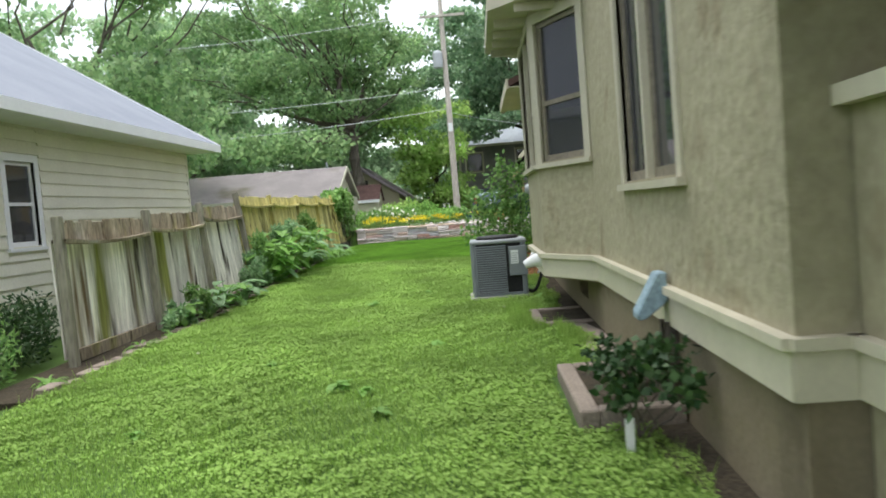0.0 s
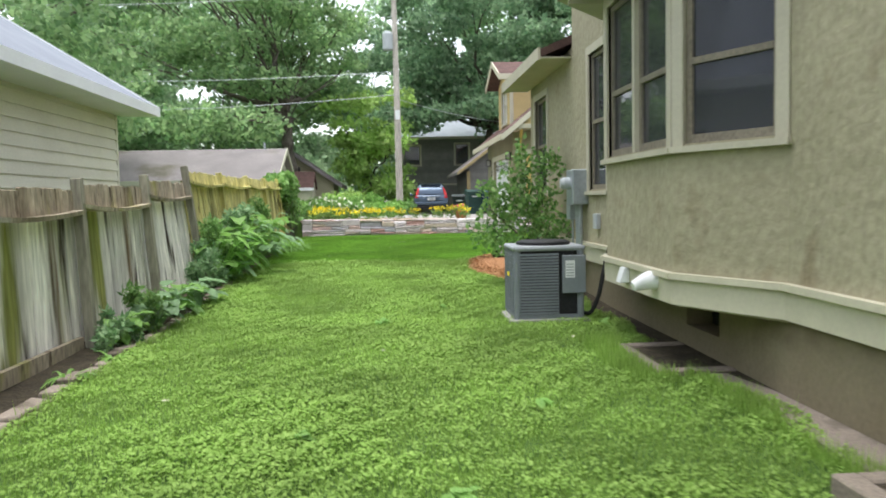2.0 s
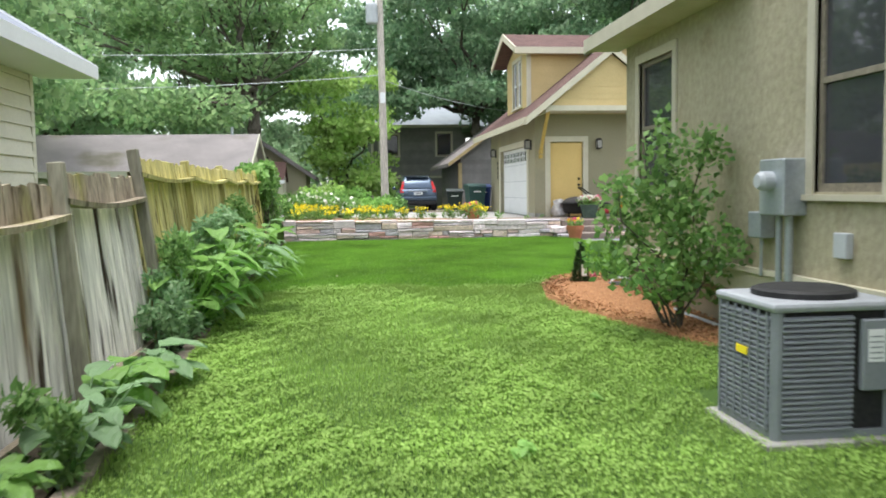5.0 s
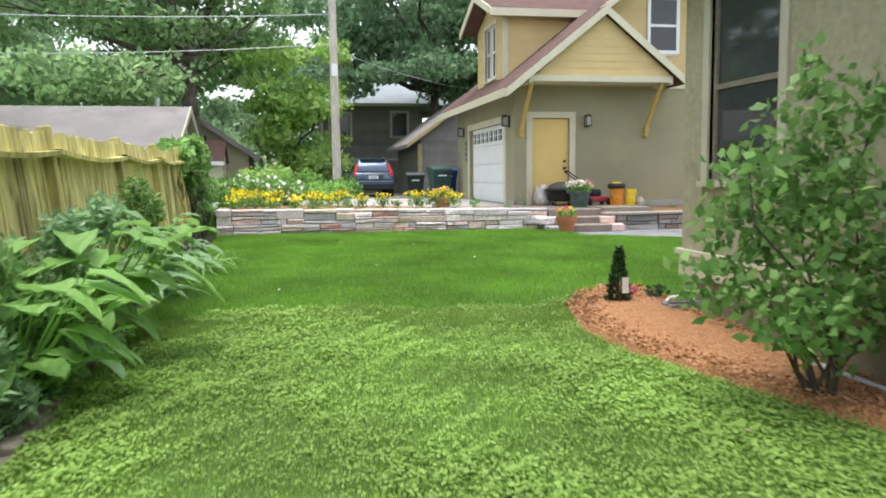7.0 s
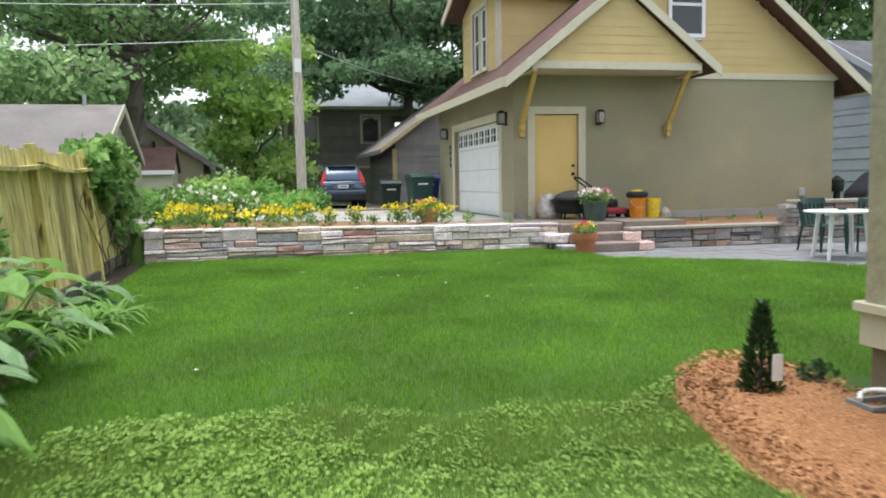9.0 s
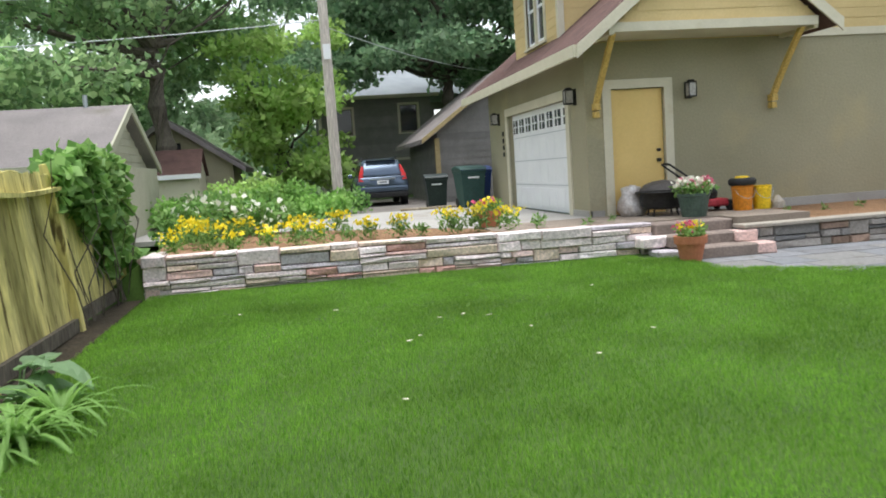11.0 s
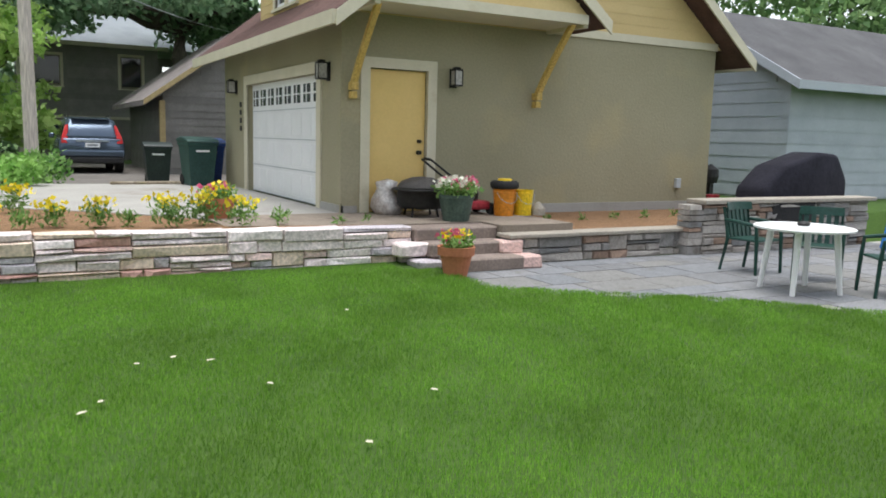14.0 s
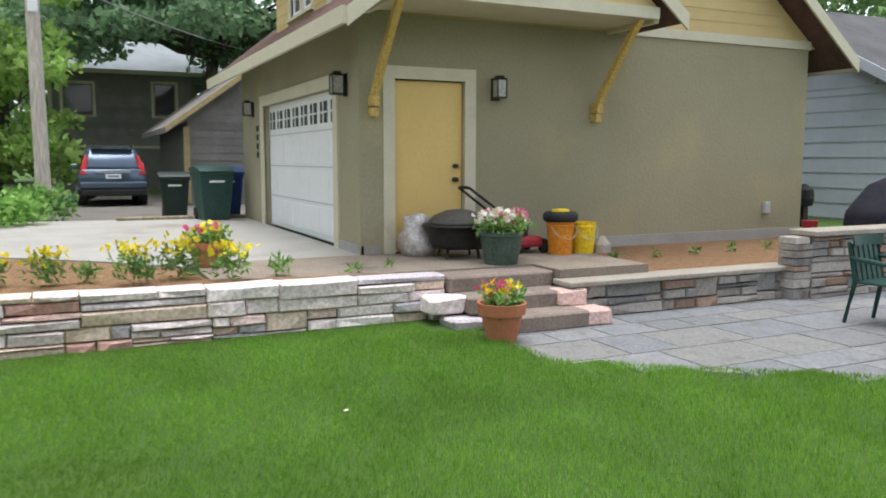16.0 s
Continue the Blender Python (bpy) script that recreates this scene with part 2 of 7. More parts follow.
M["step"] = mat("brown_step_stone", (0.20, 0.16, 0.14), (0.27, 0.22, 0.19), 4.0, 0.9, 0.5, 30.0, grain=0.2)
M["coping"] = mat("wall_coping_stone", (0.30, 0.27, 0.23), (0.37, 0.34, 0.29), 3.0, 0.9, 0.4, 30.0, grain=0.15)
M["pane"] = glass_mat("window_glass", (0.38, 0.40, 0.44))
M["pane_dark"] = mat("grey_window_light", (0.055, 0.065, 0.075), (0.085, 0.095, 0.105), 2.0, 0.12, 0.0)
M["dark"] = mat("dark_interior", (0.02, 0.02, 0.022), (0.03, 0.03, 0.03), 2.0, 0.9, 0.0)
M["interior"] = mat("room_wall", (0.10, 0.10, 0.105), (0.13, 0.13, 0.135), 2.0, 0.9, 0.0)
M["metal_grey"] = mat("painted_grey_metal", (0.20, 0.22, 0.24), (0.24, 0.26, 0.28), 4.0, 0.45, 0.05, 40.0, grain=0.05)
M["metal_light"] = mat("light_grey_metal", (0.42, 0.45, 0.47), (0.48, 0.51, 0.53), 4.0, 0.4, 0.05, 40.0, grain=0.05)
M["galv"] = mat("galvanised_metal", (0.36, 0.40, 0.43), (0.44, 0.48, 0.50), 6.0, 0.4, 0.05, 40.0, metal=0.5, grain=0.08)
M["blue_grey"] = mat("blue_grey_plastic", (0.24, 0.34, 0.40), (0.29, 0.39, 0.45), 4.0, 0.5, 0.05, 30.0)
M["sash"] = mat("brown_grey_sash_paint", (0.20, 0.175, 0.13), (0.25, 0.22, 0.165), 3.0, 0.6, 0.08, 30.0)
M["black"] = mat("black_metal", (0.015, 0.015, 0.016), (0.03, 0.03, 0.03), 8.0, 0.55, 0.1, 40.0)
M["black_rubber"] = mat("black_rubber", (0.02, 0.02, 0.02), (0.03, 0.03, 0.03), 8.0, 0.75, 0.1, 40.0)
M["bark"] = mat("tree_bark", (0.075, 0.065, 0.052), (0.13, 0.115, 0.09), 3.0, 0.95, 1.0, 12.0, stretch=(1, 1, 0.25), grain=0.4, dist=0.05)
M["pole"] = mat("grey_utility_pole", (0.50, 0.45, 0.40), (0.62, 0.57, 0.52), 2.0, 0.95, 0.5, 20.0, stretch=(1, 1, 0.1), grain=0.3)
M["leaf_oak"] = leaf_mat("oak_leaves", (0.17, 0.31, 0.13), (0.42, 0.58, 0.28), 0.6)
# distance haze is put into these paler, greyer greens
M["leaf_far_haze"] = leaf_mat("hazy_far_leaves", (0.27, 0.43, 0.24), (0.54, 0.68, 0.43), 0.6)
M["leaf_dark"] = leaf_mat("dark_tree_leaves", (0.13, 0.25, 0.13), (0.33, 0.47, 0.28), 0.55)
M["leaf_bright"] = leaf_mat("bright_leaves", (0.27, 0.45, 0.10), (0.50, 0.69, 0.23), 0.6)
M["leaf_bush"] = leaf_mat("bush_leaves", (0.085, 0.20, 0.05), (0.29, 0.47, 0.15), 0.5)
M["leaf_vine"] = leaf_mat("vine_leaves", (0.10, 0.24, 0.05), (0.30, 0.48, 0.15), 0.45)
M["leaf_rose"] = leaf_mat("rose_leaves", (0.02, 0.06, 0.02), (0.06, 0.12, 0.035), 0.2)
M["leaf_blue"] = leaf_mat("blue_green_leaves", (0.13, 0.28, 0.11), (0.38, 0.54, 0.30), 0.5)
M["leaf_big"] = leaf_mat("broad_leaves", (0.13, 0.30, 0.05), (0.34, 0.57, 0.16), 0.45)
M["grass_weedy"] = leaf_mat("weedy_grass", (0.21, 0.36, 0.06), (0.40, 0.57, 0.15), 0.45, 0.75, 0.22)
M["clover"] = leaf_mat("clover_leaves", (0.20, 0.345, 0.062), (0.34, 0.505, 0.13), 0.4, 0.8, 0.22)
M["grass_fine"] = leaf_mat("fine_grass", (0.085, 0.235, 0.022), (0.33, 0.58, 0.085), 0.45, 0.65, 0.28)
M["petal_yellow"] = leaf_mat("yellow_petals", (0.78, 0.60, 0.015), (0.90, 0.78, 0.05))
M["petal_white"] = leaf_mat("white_petals", (0.70, 0.72, 0.60), (0.85, 0.85, 0.75))
M["petal_pink"] = leaf_mat("pink_petals", (0.55, 0.06, 0.16), (0.75, 0.25, 0.35))
M["terracotta"] = mat("terracotta", (0.42, 0.155, 0.08), (0.50, 0.20, 0.11), 5.0, 0.8, 0.15, 30.0, grain=0.1)


# ---- building helpers ----
def box(bm, x0, x1, y0, y1, z0, z1):
    v = [bm.verts.new((x, y, z)) for x in (x0, x1) for y in (y0, y1) for z in (z0, z1)]
    for f in ((0, 1, 3, 2), (4, 6, 7, 5), (0, 4, 5, 1), (2, 3, 7, 6), (0, 2, 6, 4), (1, 5, 7, 3)):
        bm.faces.new([v[i] for i in f])
    return v


def obox(bm, o, d, s0, s1, d0, d1, z0, z1):
    """A box along the wall line that starts at o and runs in direction d; depth is counted to the right of it."""
    for v in box(bm, s0, s1, d0, d1, z0, z1):
        s, q, z = v.co
        v.co = (o[0] + d[0] * s + d[1] * q, o[1] + d[1] * s - d[0] * q, z)


def wall(bm, p0, p1, z0, z1, thick=0.2, holes=()):
    """A wall from p0 to p1, thick to the right, with openings (s0, s1, z0, z1)."""
    a, b = Vector(p0), Vector(p1)
    L = (b - a).length
    d = (b - a) / L
    xs = sorted({0.0, L, *(h[0] for h in holes), *(h[1] for h in holes)})
    for s0, s1 in zip(xs, xs[1:]):
        mid = (s0 + s1) / 2
        hs = sorted((h[2], h[3]) for h in holes if h[0] <= mid <= h[1])
        z = z0
        for a0, a1 in hs:
            if a0 > z:
                obox(bm, a, d, s0, s1, 0, thick, z, a0)
            z = a1
        if z < z1:
            obox(bm, a, d, s0, s1, 0, thick, z, z1)
    bmesh.ops.remove_doubles(bm, verts=bm.verts[:], dist=0.0002)


def tube(bm, pts, radii, seg=8, cap=True):
    rings = []
    for i, p in enumerate(pts):
        a = Vector(pts[max(0, i - 1)])
        b = Vector(pts[min(len(pts) - 1, i + 1)])
        q = (b - a).to_track_quat("Z", "Y")
        rings.append([bm.verts.new(Vector(p) + q @ Vector((math.cos(2 * math.pi * k / seg) * radii[i], math.sin(2 * math.pi * k / seg) * radii[i], 0))) for k in range(seg)])
    for r0, r1 in zip(rings, rings[1:]):
        for k in range(seg):
            bm.faces.new((r0[k], r0[(k + 1) % seg], r1[(k + 1) % seg], r1[k]))
    if cap:
        bm.faces.new(rings[0][::-1])
        bm.faces.new(rings[-1])


def lathe(bm, profile, seg=20, at=(0, 0, 0)):
    """A turned shape from (radius, height) pairs."""
    rings = [[bm.verts.new((at[0] + r * math.cos(2 * math.pi * k / seg), at[1] + r * math.sin(2 * math.pi * k / seg), at[2] + z)) for k in range(seg)] for r, z in profile]
    for r0, r1 in zip(rings, rings[1:]):
        for k in range(seg):
            bm.faces.new((r0[k], r0[(k + 1) % seg], r1[(k + 1) % seg], r1[k]))
    bm.faces.new(rings[0][::-1])
    bm.faces.new(rings[-1])


def prism(bm, poly, axis, a0, a1):
    """A polygon of (u, v) pushed along an axis: 'x' takes (y, z), 'y' takes (x, z), 'z' takes (x, y)."""
    def at(u, v, w):
        return {"x": (w, u, v), "y": (u, w, v), "z": (u, v, w)}[axis]
    lo = [bm.verts.new(at(u, v, a0)) for u, v in poly]
    hi = [bm.verts.new(at(u, v, a1)) for u, v in poly]
    k = len(poly)
    bm.faces.new(lo[::-1])
    bm.faces.new(hi)
    for i in range(k):
        bm.faces.new((lo[i], lo[(i + 1) % k], hi[(i + 1) % k], hi[i]))


def bevel(bm, w, seg=1):
    bmesh.ops.bevel(bm, geom=bm.edges[:], offset=w, segments=seg, affect="EDGES", profile=0.5)


def finish(name, bm, material, smooth=False):
    bmesh.ops.recalc_face_normals(bm, faces=bm.faces[:])
    me = bpy.data.meshes.new(name)
    bm.to_mesh(me)
    bm.free()
    if smooth:
        for p in me.polygons:
            p.use_smooth = True
    me.materials.append(material)
    return me


def under(ob, parent):
    ob.parent = parent
    if parent.parent is None:
        ob.matrix_parent_inverse = parent.matrix_basis.inverted()
    return ob


def part(name, bm, material, parent, label="", smooth=False):
    ob = under(new(name, finish(name, bm, material, smooth)), parent)
    return tagged(ob, label) if label else ob


def top(name, bm, material, label, category, group="", kind="", smooth=False):
    return tagged(new(name, finish(name, bm, material, smooth)), label, category, group, kind)


def thing(name, at, label, category, group="", kind=""):
    ob = new(name)
    ob.matrix_basis = Matrix.Translation(at)
    ob.empty_display_size = 0.1
    return tagged(ob, label, category, group, kind)


def raw(name, verts, faces, material, parent=None):
    me = bpy.data.meshes.new(name)
    me.from_pydata(verts, [], faces)
    me.materials.append(material)
    ob = new(name, me)
    return under(ob, parent) if parent else ob


def lerp(table, t):
    for (a, va), (b, vb) in zip(table, table[1:]):
        if t <= b:
            return va + (vb - va) * max(0.0, (t - a) / (b - a))
    return table[-1][1]


LAWN = [(-60, -0.35), (0, -0.02), (5, 0.03), (9, 0.08), (12.5, 0.10), (15, 0.19), (17.3, 0.27), (21, 0.37), (24, 0.44), (27.4, 0.46)]
TERRACE = 0.88


EDGE = [(22.0, 7.6), (23.33, 5.83), (24.36, 4.73), (25.14, 3.59), (25.65, 2.92), (26.3, 2.90), (27.1, 2.9)]


def ground_z(x, y):
    if 22 < y < 27.3 and x > lerp(EDGE, y) + 0.3:
        return 0.25
    if 5.1 < x < 9.9 and 27.3 < y < 29.6:
        return 0.70
    if x < -4.6:
        low = lerp(LAWN, y) - 0.10
        return low + (TERRACE - 0.1 - low) * min(1, max(0, (y - 24) / 10)) if y > 24 else low
    if y < 27.52:
        z = lerp(LAWN, y)
        if x < -4.15 and y > 7:
            z -= 0.10 * min(1, (-4.15 - x) / 0.3)
        return z
    return TERRACE - 0.02 - 0.17 * min(1.0, max(0.0, (y - 37.0) / 2.0))


# ---- ground ----
def spread(a, b, step, far):
    mid = list(np.arange(a, b + 1e-6, step))
    return [a - far, a - far / 3, a - far / 9, a - far / 30] + mid + [b + far / 30, b + far / 9, b + far / 3, b + far]


gx, gy = spread(-8, 10, 0.45, 600), spread(-6, 27.0, 0.45, 600)
gy = [y for y in gy if y <= 27.0] + [27.5, 27.56] + list(np.arange(28, 50, 1.0)) + [60, 80, 120, 250, 600]
gv, gf = [], []
for j, y in enumerate(gy):
    for i, x in enumerate(gx):
        gv.append((x, y, ground_z(x, y) + (0.005 * noise.noise(Vector((x * 0.7, y * 0.7, 0))) - 0.012 if y < 27 else 0)))
for j in range(len(gy) - 1):
    for i in range(len(gx) - 1):
        a = j * len(gx) + i
        gf.append((a, a + 1, a + 1 + len(gx), a + len(gx)))
ground = raw("ground", gv, gf, M["lawn_soil"])
for p in ground.data.polygons:
    p.use_smooth = True
tagged(ground, "gently rising ground under the green lawn", "ground", kind="structure")

bm = bmesh.new()
prism(bm, [(-9.0, 32.2), (-2.4, 31.9), (-0.2, 30.0), (0.5, 29.2), (2.6, 29.2), (2.6, 36.2), (0.5, 36.6), (-9.0, 37.4)], "z", 0.80, 0.89)
top("driveway", bm, M["concrete"], "pale worn concrete driveway before the garage", "driveway", kind="structure")
bm = bmesh.new()
prism(bm, [(0.6, 28.0), (2.7, 27.82), (4.03, 27.82), (4.03, 27.30), (5.2, 27.30), (5.2, 28.5), (4.6, 29.4), (0.6, 29.4)], "z", 0.78, 0.895)
top("pavement", bm, M["concrete_pink"], "pinkish concrete path beside the garage door", "path", kind="structure")
bm = bmesh.new()
prism(bm, [(-4.5, 38.6), (7, 38.6), (7, 52), (-4.5, 52)], "z", 0.62, 0.72)
top("parking_pad", bm, M["asphalt"], "worn grey parking pad under the parked car", "parking pad", kind="structure")
bm = bmesh.new()
prism(bm, [(-4.3, 27.75), (2.6, 27.75), (0.6, 28.0), (0.4, 29.0), (-0.4, 29.9), (-2.4, 31.6), (-4.6, 31.9)], "z", 0.8, 0.905)
top("flower_bed", bm, M["bed_mulch"], "orange-brown bark mulch in the raised flower bed", "flower bed", kind="structure")
bm = bmesh.new()
prism(bm, [(27.36, 0.6), (27.36, 0.785), (27.46, 0.80), (28.6, 0.815), (29.45, 0.83), (29.45, 0.6)], "x", 5.19, 9.8)
top("planting_bed", bm, M["bed_mulch"], "strip of orange bark mulch along the garage wall", "flower bed", kind="structure")


bm = bmesh.new()
for k in range(22):
    y0, y1 = 3.2 + k * 0.5, 3.7 + k * 0.5
    xa, xb = 0.92 + 0.07 * math.sin(k * 1.7), 0.92 + 0.07 * math.sin((k + 1) * 1.7)
    bm.faces.new([bm.verts.new((x, y, lerp(LAWN, y) + h)) for x, y, h in ((xa, y0, 0.0), (1.6, y0, 0.03), (1.6, y1, 0.03), (xb, y1, 0.0))])
bmesh.ops.remove_doubles(bm, verts=bm.verts, dist=0.001)
top("soil_strip", bm, M["soil"], "bare soil strip along the house foundation", "soil bed", kind="structure")


# ---- windows ----
def window(parent, o, d, s0, s1, z0, z1, lites=1, trim=None, frame_mat=None, hung=True, set_in=0.06, rail=0.5, sill=True):
    """A window in the opening s0..s1, z0..z1 of the wall line o, d: casing outside, then for each lite a sash and a pane."""
    trim, frame_mat = trim or M["trim_house"], frame_mat or M["sash"]
    w = 0.11
    bm = bmesh.new()
    for a, b, c, e in ((s0 - w, s0, z0 - 0.02, z1), (s1, s1 + w, z0 - 0.02, z1), (s0 - w, s0, z1, z1 + w), (s1, s1 + w, z1, z1 + w), (s0, s1, z1, z1 + w)):
        obox(bm, o, d, a, b, -0.025, 0.05, c, e)
    bmesh.ops.remove_doubles(bm, verts=bm.verts[:], dist=0.0002)
    win = part("window", bm, trim, parent)
    if sill:
        bm = bmesh.new()
        obox(bm, o, d, s0 - w - 0.02, s1 + w + 0.02, -0.06, 0.12, z0 - 0.07, z0 - 0.02)
        part("sill", bm, trim, win)
    step = (s1 - s0) / lites
    for k in range(lites):
        a, b = s0 + k * step, s0 + (k + 1) * step
        e = 0.05
        bm = bmesh.new()
        la, lb = (a + (0.035 if k else 0)), (b - (0.035 if k < lites - 1 else 0))
        obox(bm, o, d, la, la + e, set_in - 0.03, set_in + 0.02, z0, z1)
        obox(bm, o, d, lb - e, lb, set_in - 0.03, set_in + 0.02, z0, z1)
        obox(bm, o, d, la + e, lb - e, set_in - 0.03, set_in + 0.02, z0, z0 + 0.07)
        obox(bm, o, d, la + e, lb - e, set_in - 0.03, set_in + 0.02, z1 - e, z1)
        if hung:
            zm = z0 + (z1 - z0) * rail
            obox(bm, o, d, la + e, lb - e, set_in - 0.035, set_in + 0.015, zm - 0.025, zm + 0.025)
        part("sash", bm, frame_mat, win)
        bm = bmesh.new()
        obox(bm, o, d, la + e - 0.005, lb - e + 0.005, set_in - 0.006, set_in, z0 + 0.06, z1 - e + 0.005)
        p = part("pane", bm, M["pane"], win)
        p.visible_shadow = False
        if k:
            bm = bmesh.new()
            obox(bm, o, d, a - 0.035, a + 0.035, -0.02, 0.10, z0, z1)
            part("mullion", bm, trim, win)
    return win


# ---- the stucco house beside the lawn ----
HX = 1.15
house = thing("house", (5, 10, 0), "olive-tan stucco house with cream trim and a bay window", "house")
LEDGE, BAND = 0.90, 0.64
north, W = (0.0, 1.0), Vector((HX, 3.1))
holes_main = [(4.68 - 3.1, 6.34 - 3.1, 1.60, 3.45), (12.70 - 3.1, 13.58 - 3.1, 1.62, 3.45), (16.48 - 3.1, 17.58 - 3.1, 1.60, 3.30)]
bm = bmesh.new()
wall(bm, (HX, 3.1), (HX, 8.12), BAND, 6.2, 0.2, [holes_main[0]])
part("wall", bm, M["stucco"], house)
bm = bmesh.new()
wall(bm, (HX, 12.0), (HX, 14.6), BAND, 6.2, 0.2, [(0.70, 1.58, 1.62, 3.45)])
part("wall", bm, M["stucco"], house)
bm = bmesh.new()
wall(bm, (HX, 14.6), (HX, 18.08), BAND, 3.75, 0.2, [(1.88, 2.98, 1.60, 3.30)])
part("wall", bm, M["stucco"], house)
for p0, p1, z0, z1, thick in (((HX, 8.12), (HX, 12.0), 3.6, 6.2, 0.2), ((HX + 0.2, 18.08), (9, 18.08), BAND, 3.75, 0.2), ((9, 3.3), (HX + 0.2, 3.3), BAND, 6.2, -0.2), ((9, 18.08), (9, 3.1), BAND, 3.75, 0.2), ((HX + 0.2, 14.6), (9, 14.6), 3.75, 6.2, 0.2)):
    bm = bmesh.new()
    wall(bm, p0, p1, z0, z1, thick)
    part("wall", bm, M["stucco"], house)
# bay, overhanging the foundation
B = [Vector(p) for p in ((HX, 8.12), (0.68, 9.08), (0.68, 11.05), (HX, 12.0))]
for i, hs in enumerate(([(0.10, 0.95, 1.93, 3.46)], [(0.10, 1.87, 1.93, 3.46)], [(0.10, 0.95, 1.93, 3.46)])):
    bm = bmesh.new()
    wall(bm, B[i], B[i + 1], BAND, 3.62, 0.16, hs)
    part("bay_wall", bm, M["stucco"], house)
bm = bmesh.new()
prism(bm, [(p.x + (0.03 if i in (1, 2) else 0), p.y) for i, p in enumerate(B)], "z", BAND - 0.02, BAND + 0.1)
part("bay_floor", bm, M["stucco"], house)
bm = bmesh.new()
out = [(HX + 0.1, 7.55), (0.22, 8.82), (0.22, 11.3), (HX + 0.1, 12.6)]
prism(bm, out, "z", 3.62, 3.76)
lo = [bm.verts.new((x, y, 3.77)) for x, y in out]
hi = [bm.verts.new(p) for p in ((HX, 9.0, 4.4), (HX, 11.1, 4.4))]
bm.faces.new((lo[0], lo[1], hi[0])), bm.faces.new((lo[1], lo[2], hi[1], hi[0])), bm.faces.new((lo[2], lo[3], hi[1]))
part("bay_roof", bm, M["trim_house"], house)
bm = bmesh.new()
bm.free()
for (x, y) in ((0.5, 8.6), (0.3, 9.3), (0.3, 9.9), (0.3, 10.5), (0.3, 11.1)):
    bm = bmesh.new()
    box(bm, x, HX, y - 0.04, y + 0.04, 3.53, 3.62)
    part("rafter_tail", bm, M["trim_house"], house)
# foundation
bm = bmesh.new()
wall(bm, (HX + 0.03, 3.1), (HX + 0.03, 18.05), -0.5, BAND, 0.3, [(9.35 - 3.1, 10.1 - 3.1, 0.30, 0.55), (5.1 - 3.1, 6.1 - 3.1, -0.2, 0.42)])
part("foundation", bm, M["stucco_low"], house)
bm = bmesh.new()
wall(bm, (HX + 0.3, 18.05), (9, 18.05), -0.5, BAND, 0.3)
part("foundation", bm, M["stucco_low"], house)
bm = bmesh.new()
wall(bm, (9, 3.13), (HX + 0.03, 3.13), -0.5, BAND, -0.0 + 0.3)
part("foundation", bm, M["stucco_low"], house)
# near-black sheets stand in for the unlit basement behind both openings
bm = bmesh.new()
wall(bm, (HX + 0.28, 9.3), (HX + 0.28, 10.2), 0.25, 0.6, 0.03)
part("basement_window", bm, M["dark"], house, "dark sheet for the unlit basement behind a window opening")
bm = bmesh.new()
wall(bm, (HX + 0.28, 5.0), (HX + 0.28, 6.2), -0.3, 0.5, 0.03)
part("basement_window", bm, M["dark"], house, "dark sheet for the unlit basement behind a window opening")
# ledge and band of the water table
line = [Vector((4.0, 3.1)), Vector((HX, 3.1)), B[0], B[1], B[2], B[3], Vector((HX, 18.08)), Vector((5, 18.08))]
for nm, dz0, dz1, proud in (("band", BAND, LEDGE - 0.05, 0.025), ("ledge", LEDGE - 0.05, LEDGE, 0.065)):
    for i, (a, b) in enumerate(zip(line, line[1:])):
        bm = bmesh.new()
        L = (b - a).length
        d = (b - a) / L
        obox(bm, a, d, -proud * 0.5, L + proud * 0.5, -proud, 0.01, dz0, dz1 - 0.0005 * (i % 3))
        part(nm, bm, M["cream"], house, "cream painted water-table trim")
# windows
window(house, W, north, *holes_main[0], lites=2, hung=False)
window(house, W, north, *holes_main[1], lites=1)
window(house, W, north, *holes_main[2], lites=1)
for i, hs in enumerate(((0.10, 0.95, 1.93, 3.46), (0.10, 1.87, 1.93, 3.46), (0.10, 0.95, 1.93, 3.46))):
    window(house, B[i], (B[i + 1] - B[i]).normalized(), *hs, lites=(1, 2, 1)[i], set_in=0.055, rail=0.42)
# roofs that close the house
bm = bmesh.new()
box(bm, 0.6, 9.4, 2.6, 15.0, 6.2, 6.4)
part("upper_roof", bm, M["shingle_brown"], house)
bm = bmesh.new()
prism(bm, [(0.68, 3.62), (0.68, 3.74), (5.1, 5.6), (9.5, 3.74), (9.5, 3.62), (5.1, 5.46)], "y", 14.62, 18.42)
part("wing_roof", bm, M["shingle_brown"], house)
bm = bmesh.new()
box(bm, 0.64, 0.68, 14.62, 18.42, 3.58, 3.76)
prism(bm, [(0.66, 3.55), (0.66, 3.73), (5.1, 5.58), (9.5, 3.74), (9.5, 3.55), (5.1, 5.38)], "y", 18.42, 18.46)
box(bm, 0.68, HX, 14.62, 18.4, 3.60, 3.62)
part("fascia", bm, M["trim_house"], house)
bm = bmesh.new()
prism(bm, [(HX + 0.05, 3.7), (5.1, 5.4), (8.9, 3.7)], "y", 17.9, 18.06)
part("gable_wall", bm, M["stucco"], house)
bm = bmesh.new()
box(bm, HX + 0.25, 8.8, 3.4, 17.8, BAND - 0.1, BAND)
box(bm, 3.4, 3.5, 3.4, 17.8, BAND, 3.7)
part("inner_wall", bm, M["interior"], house)
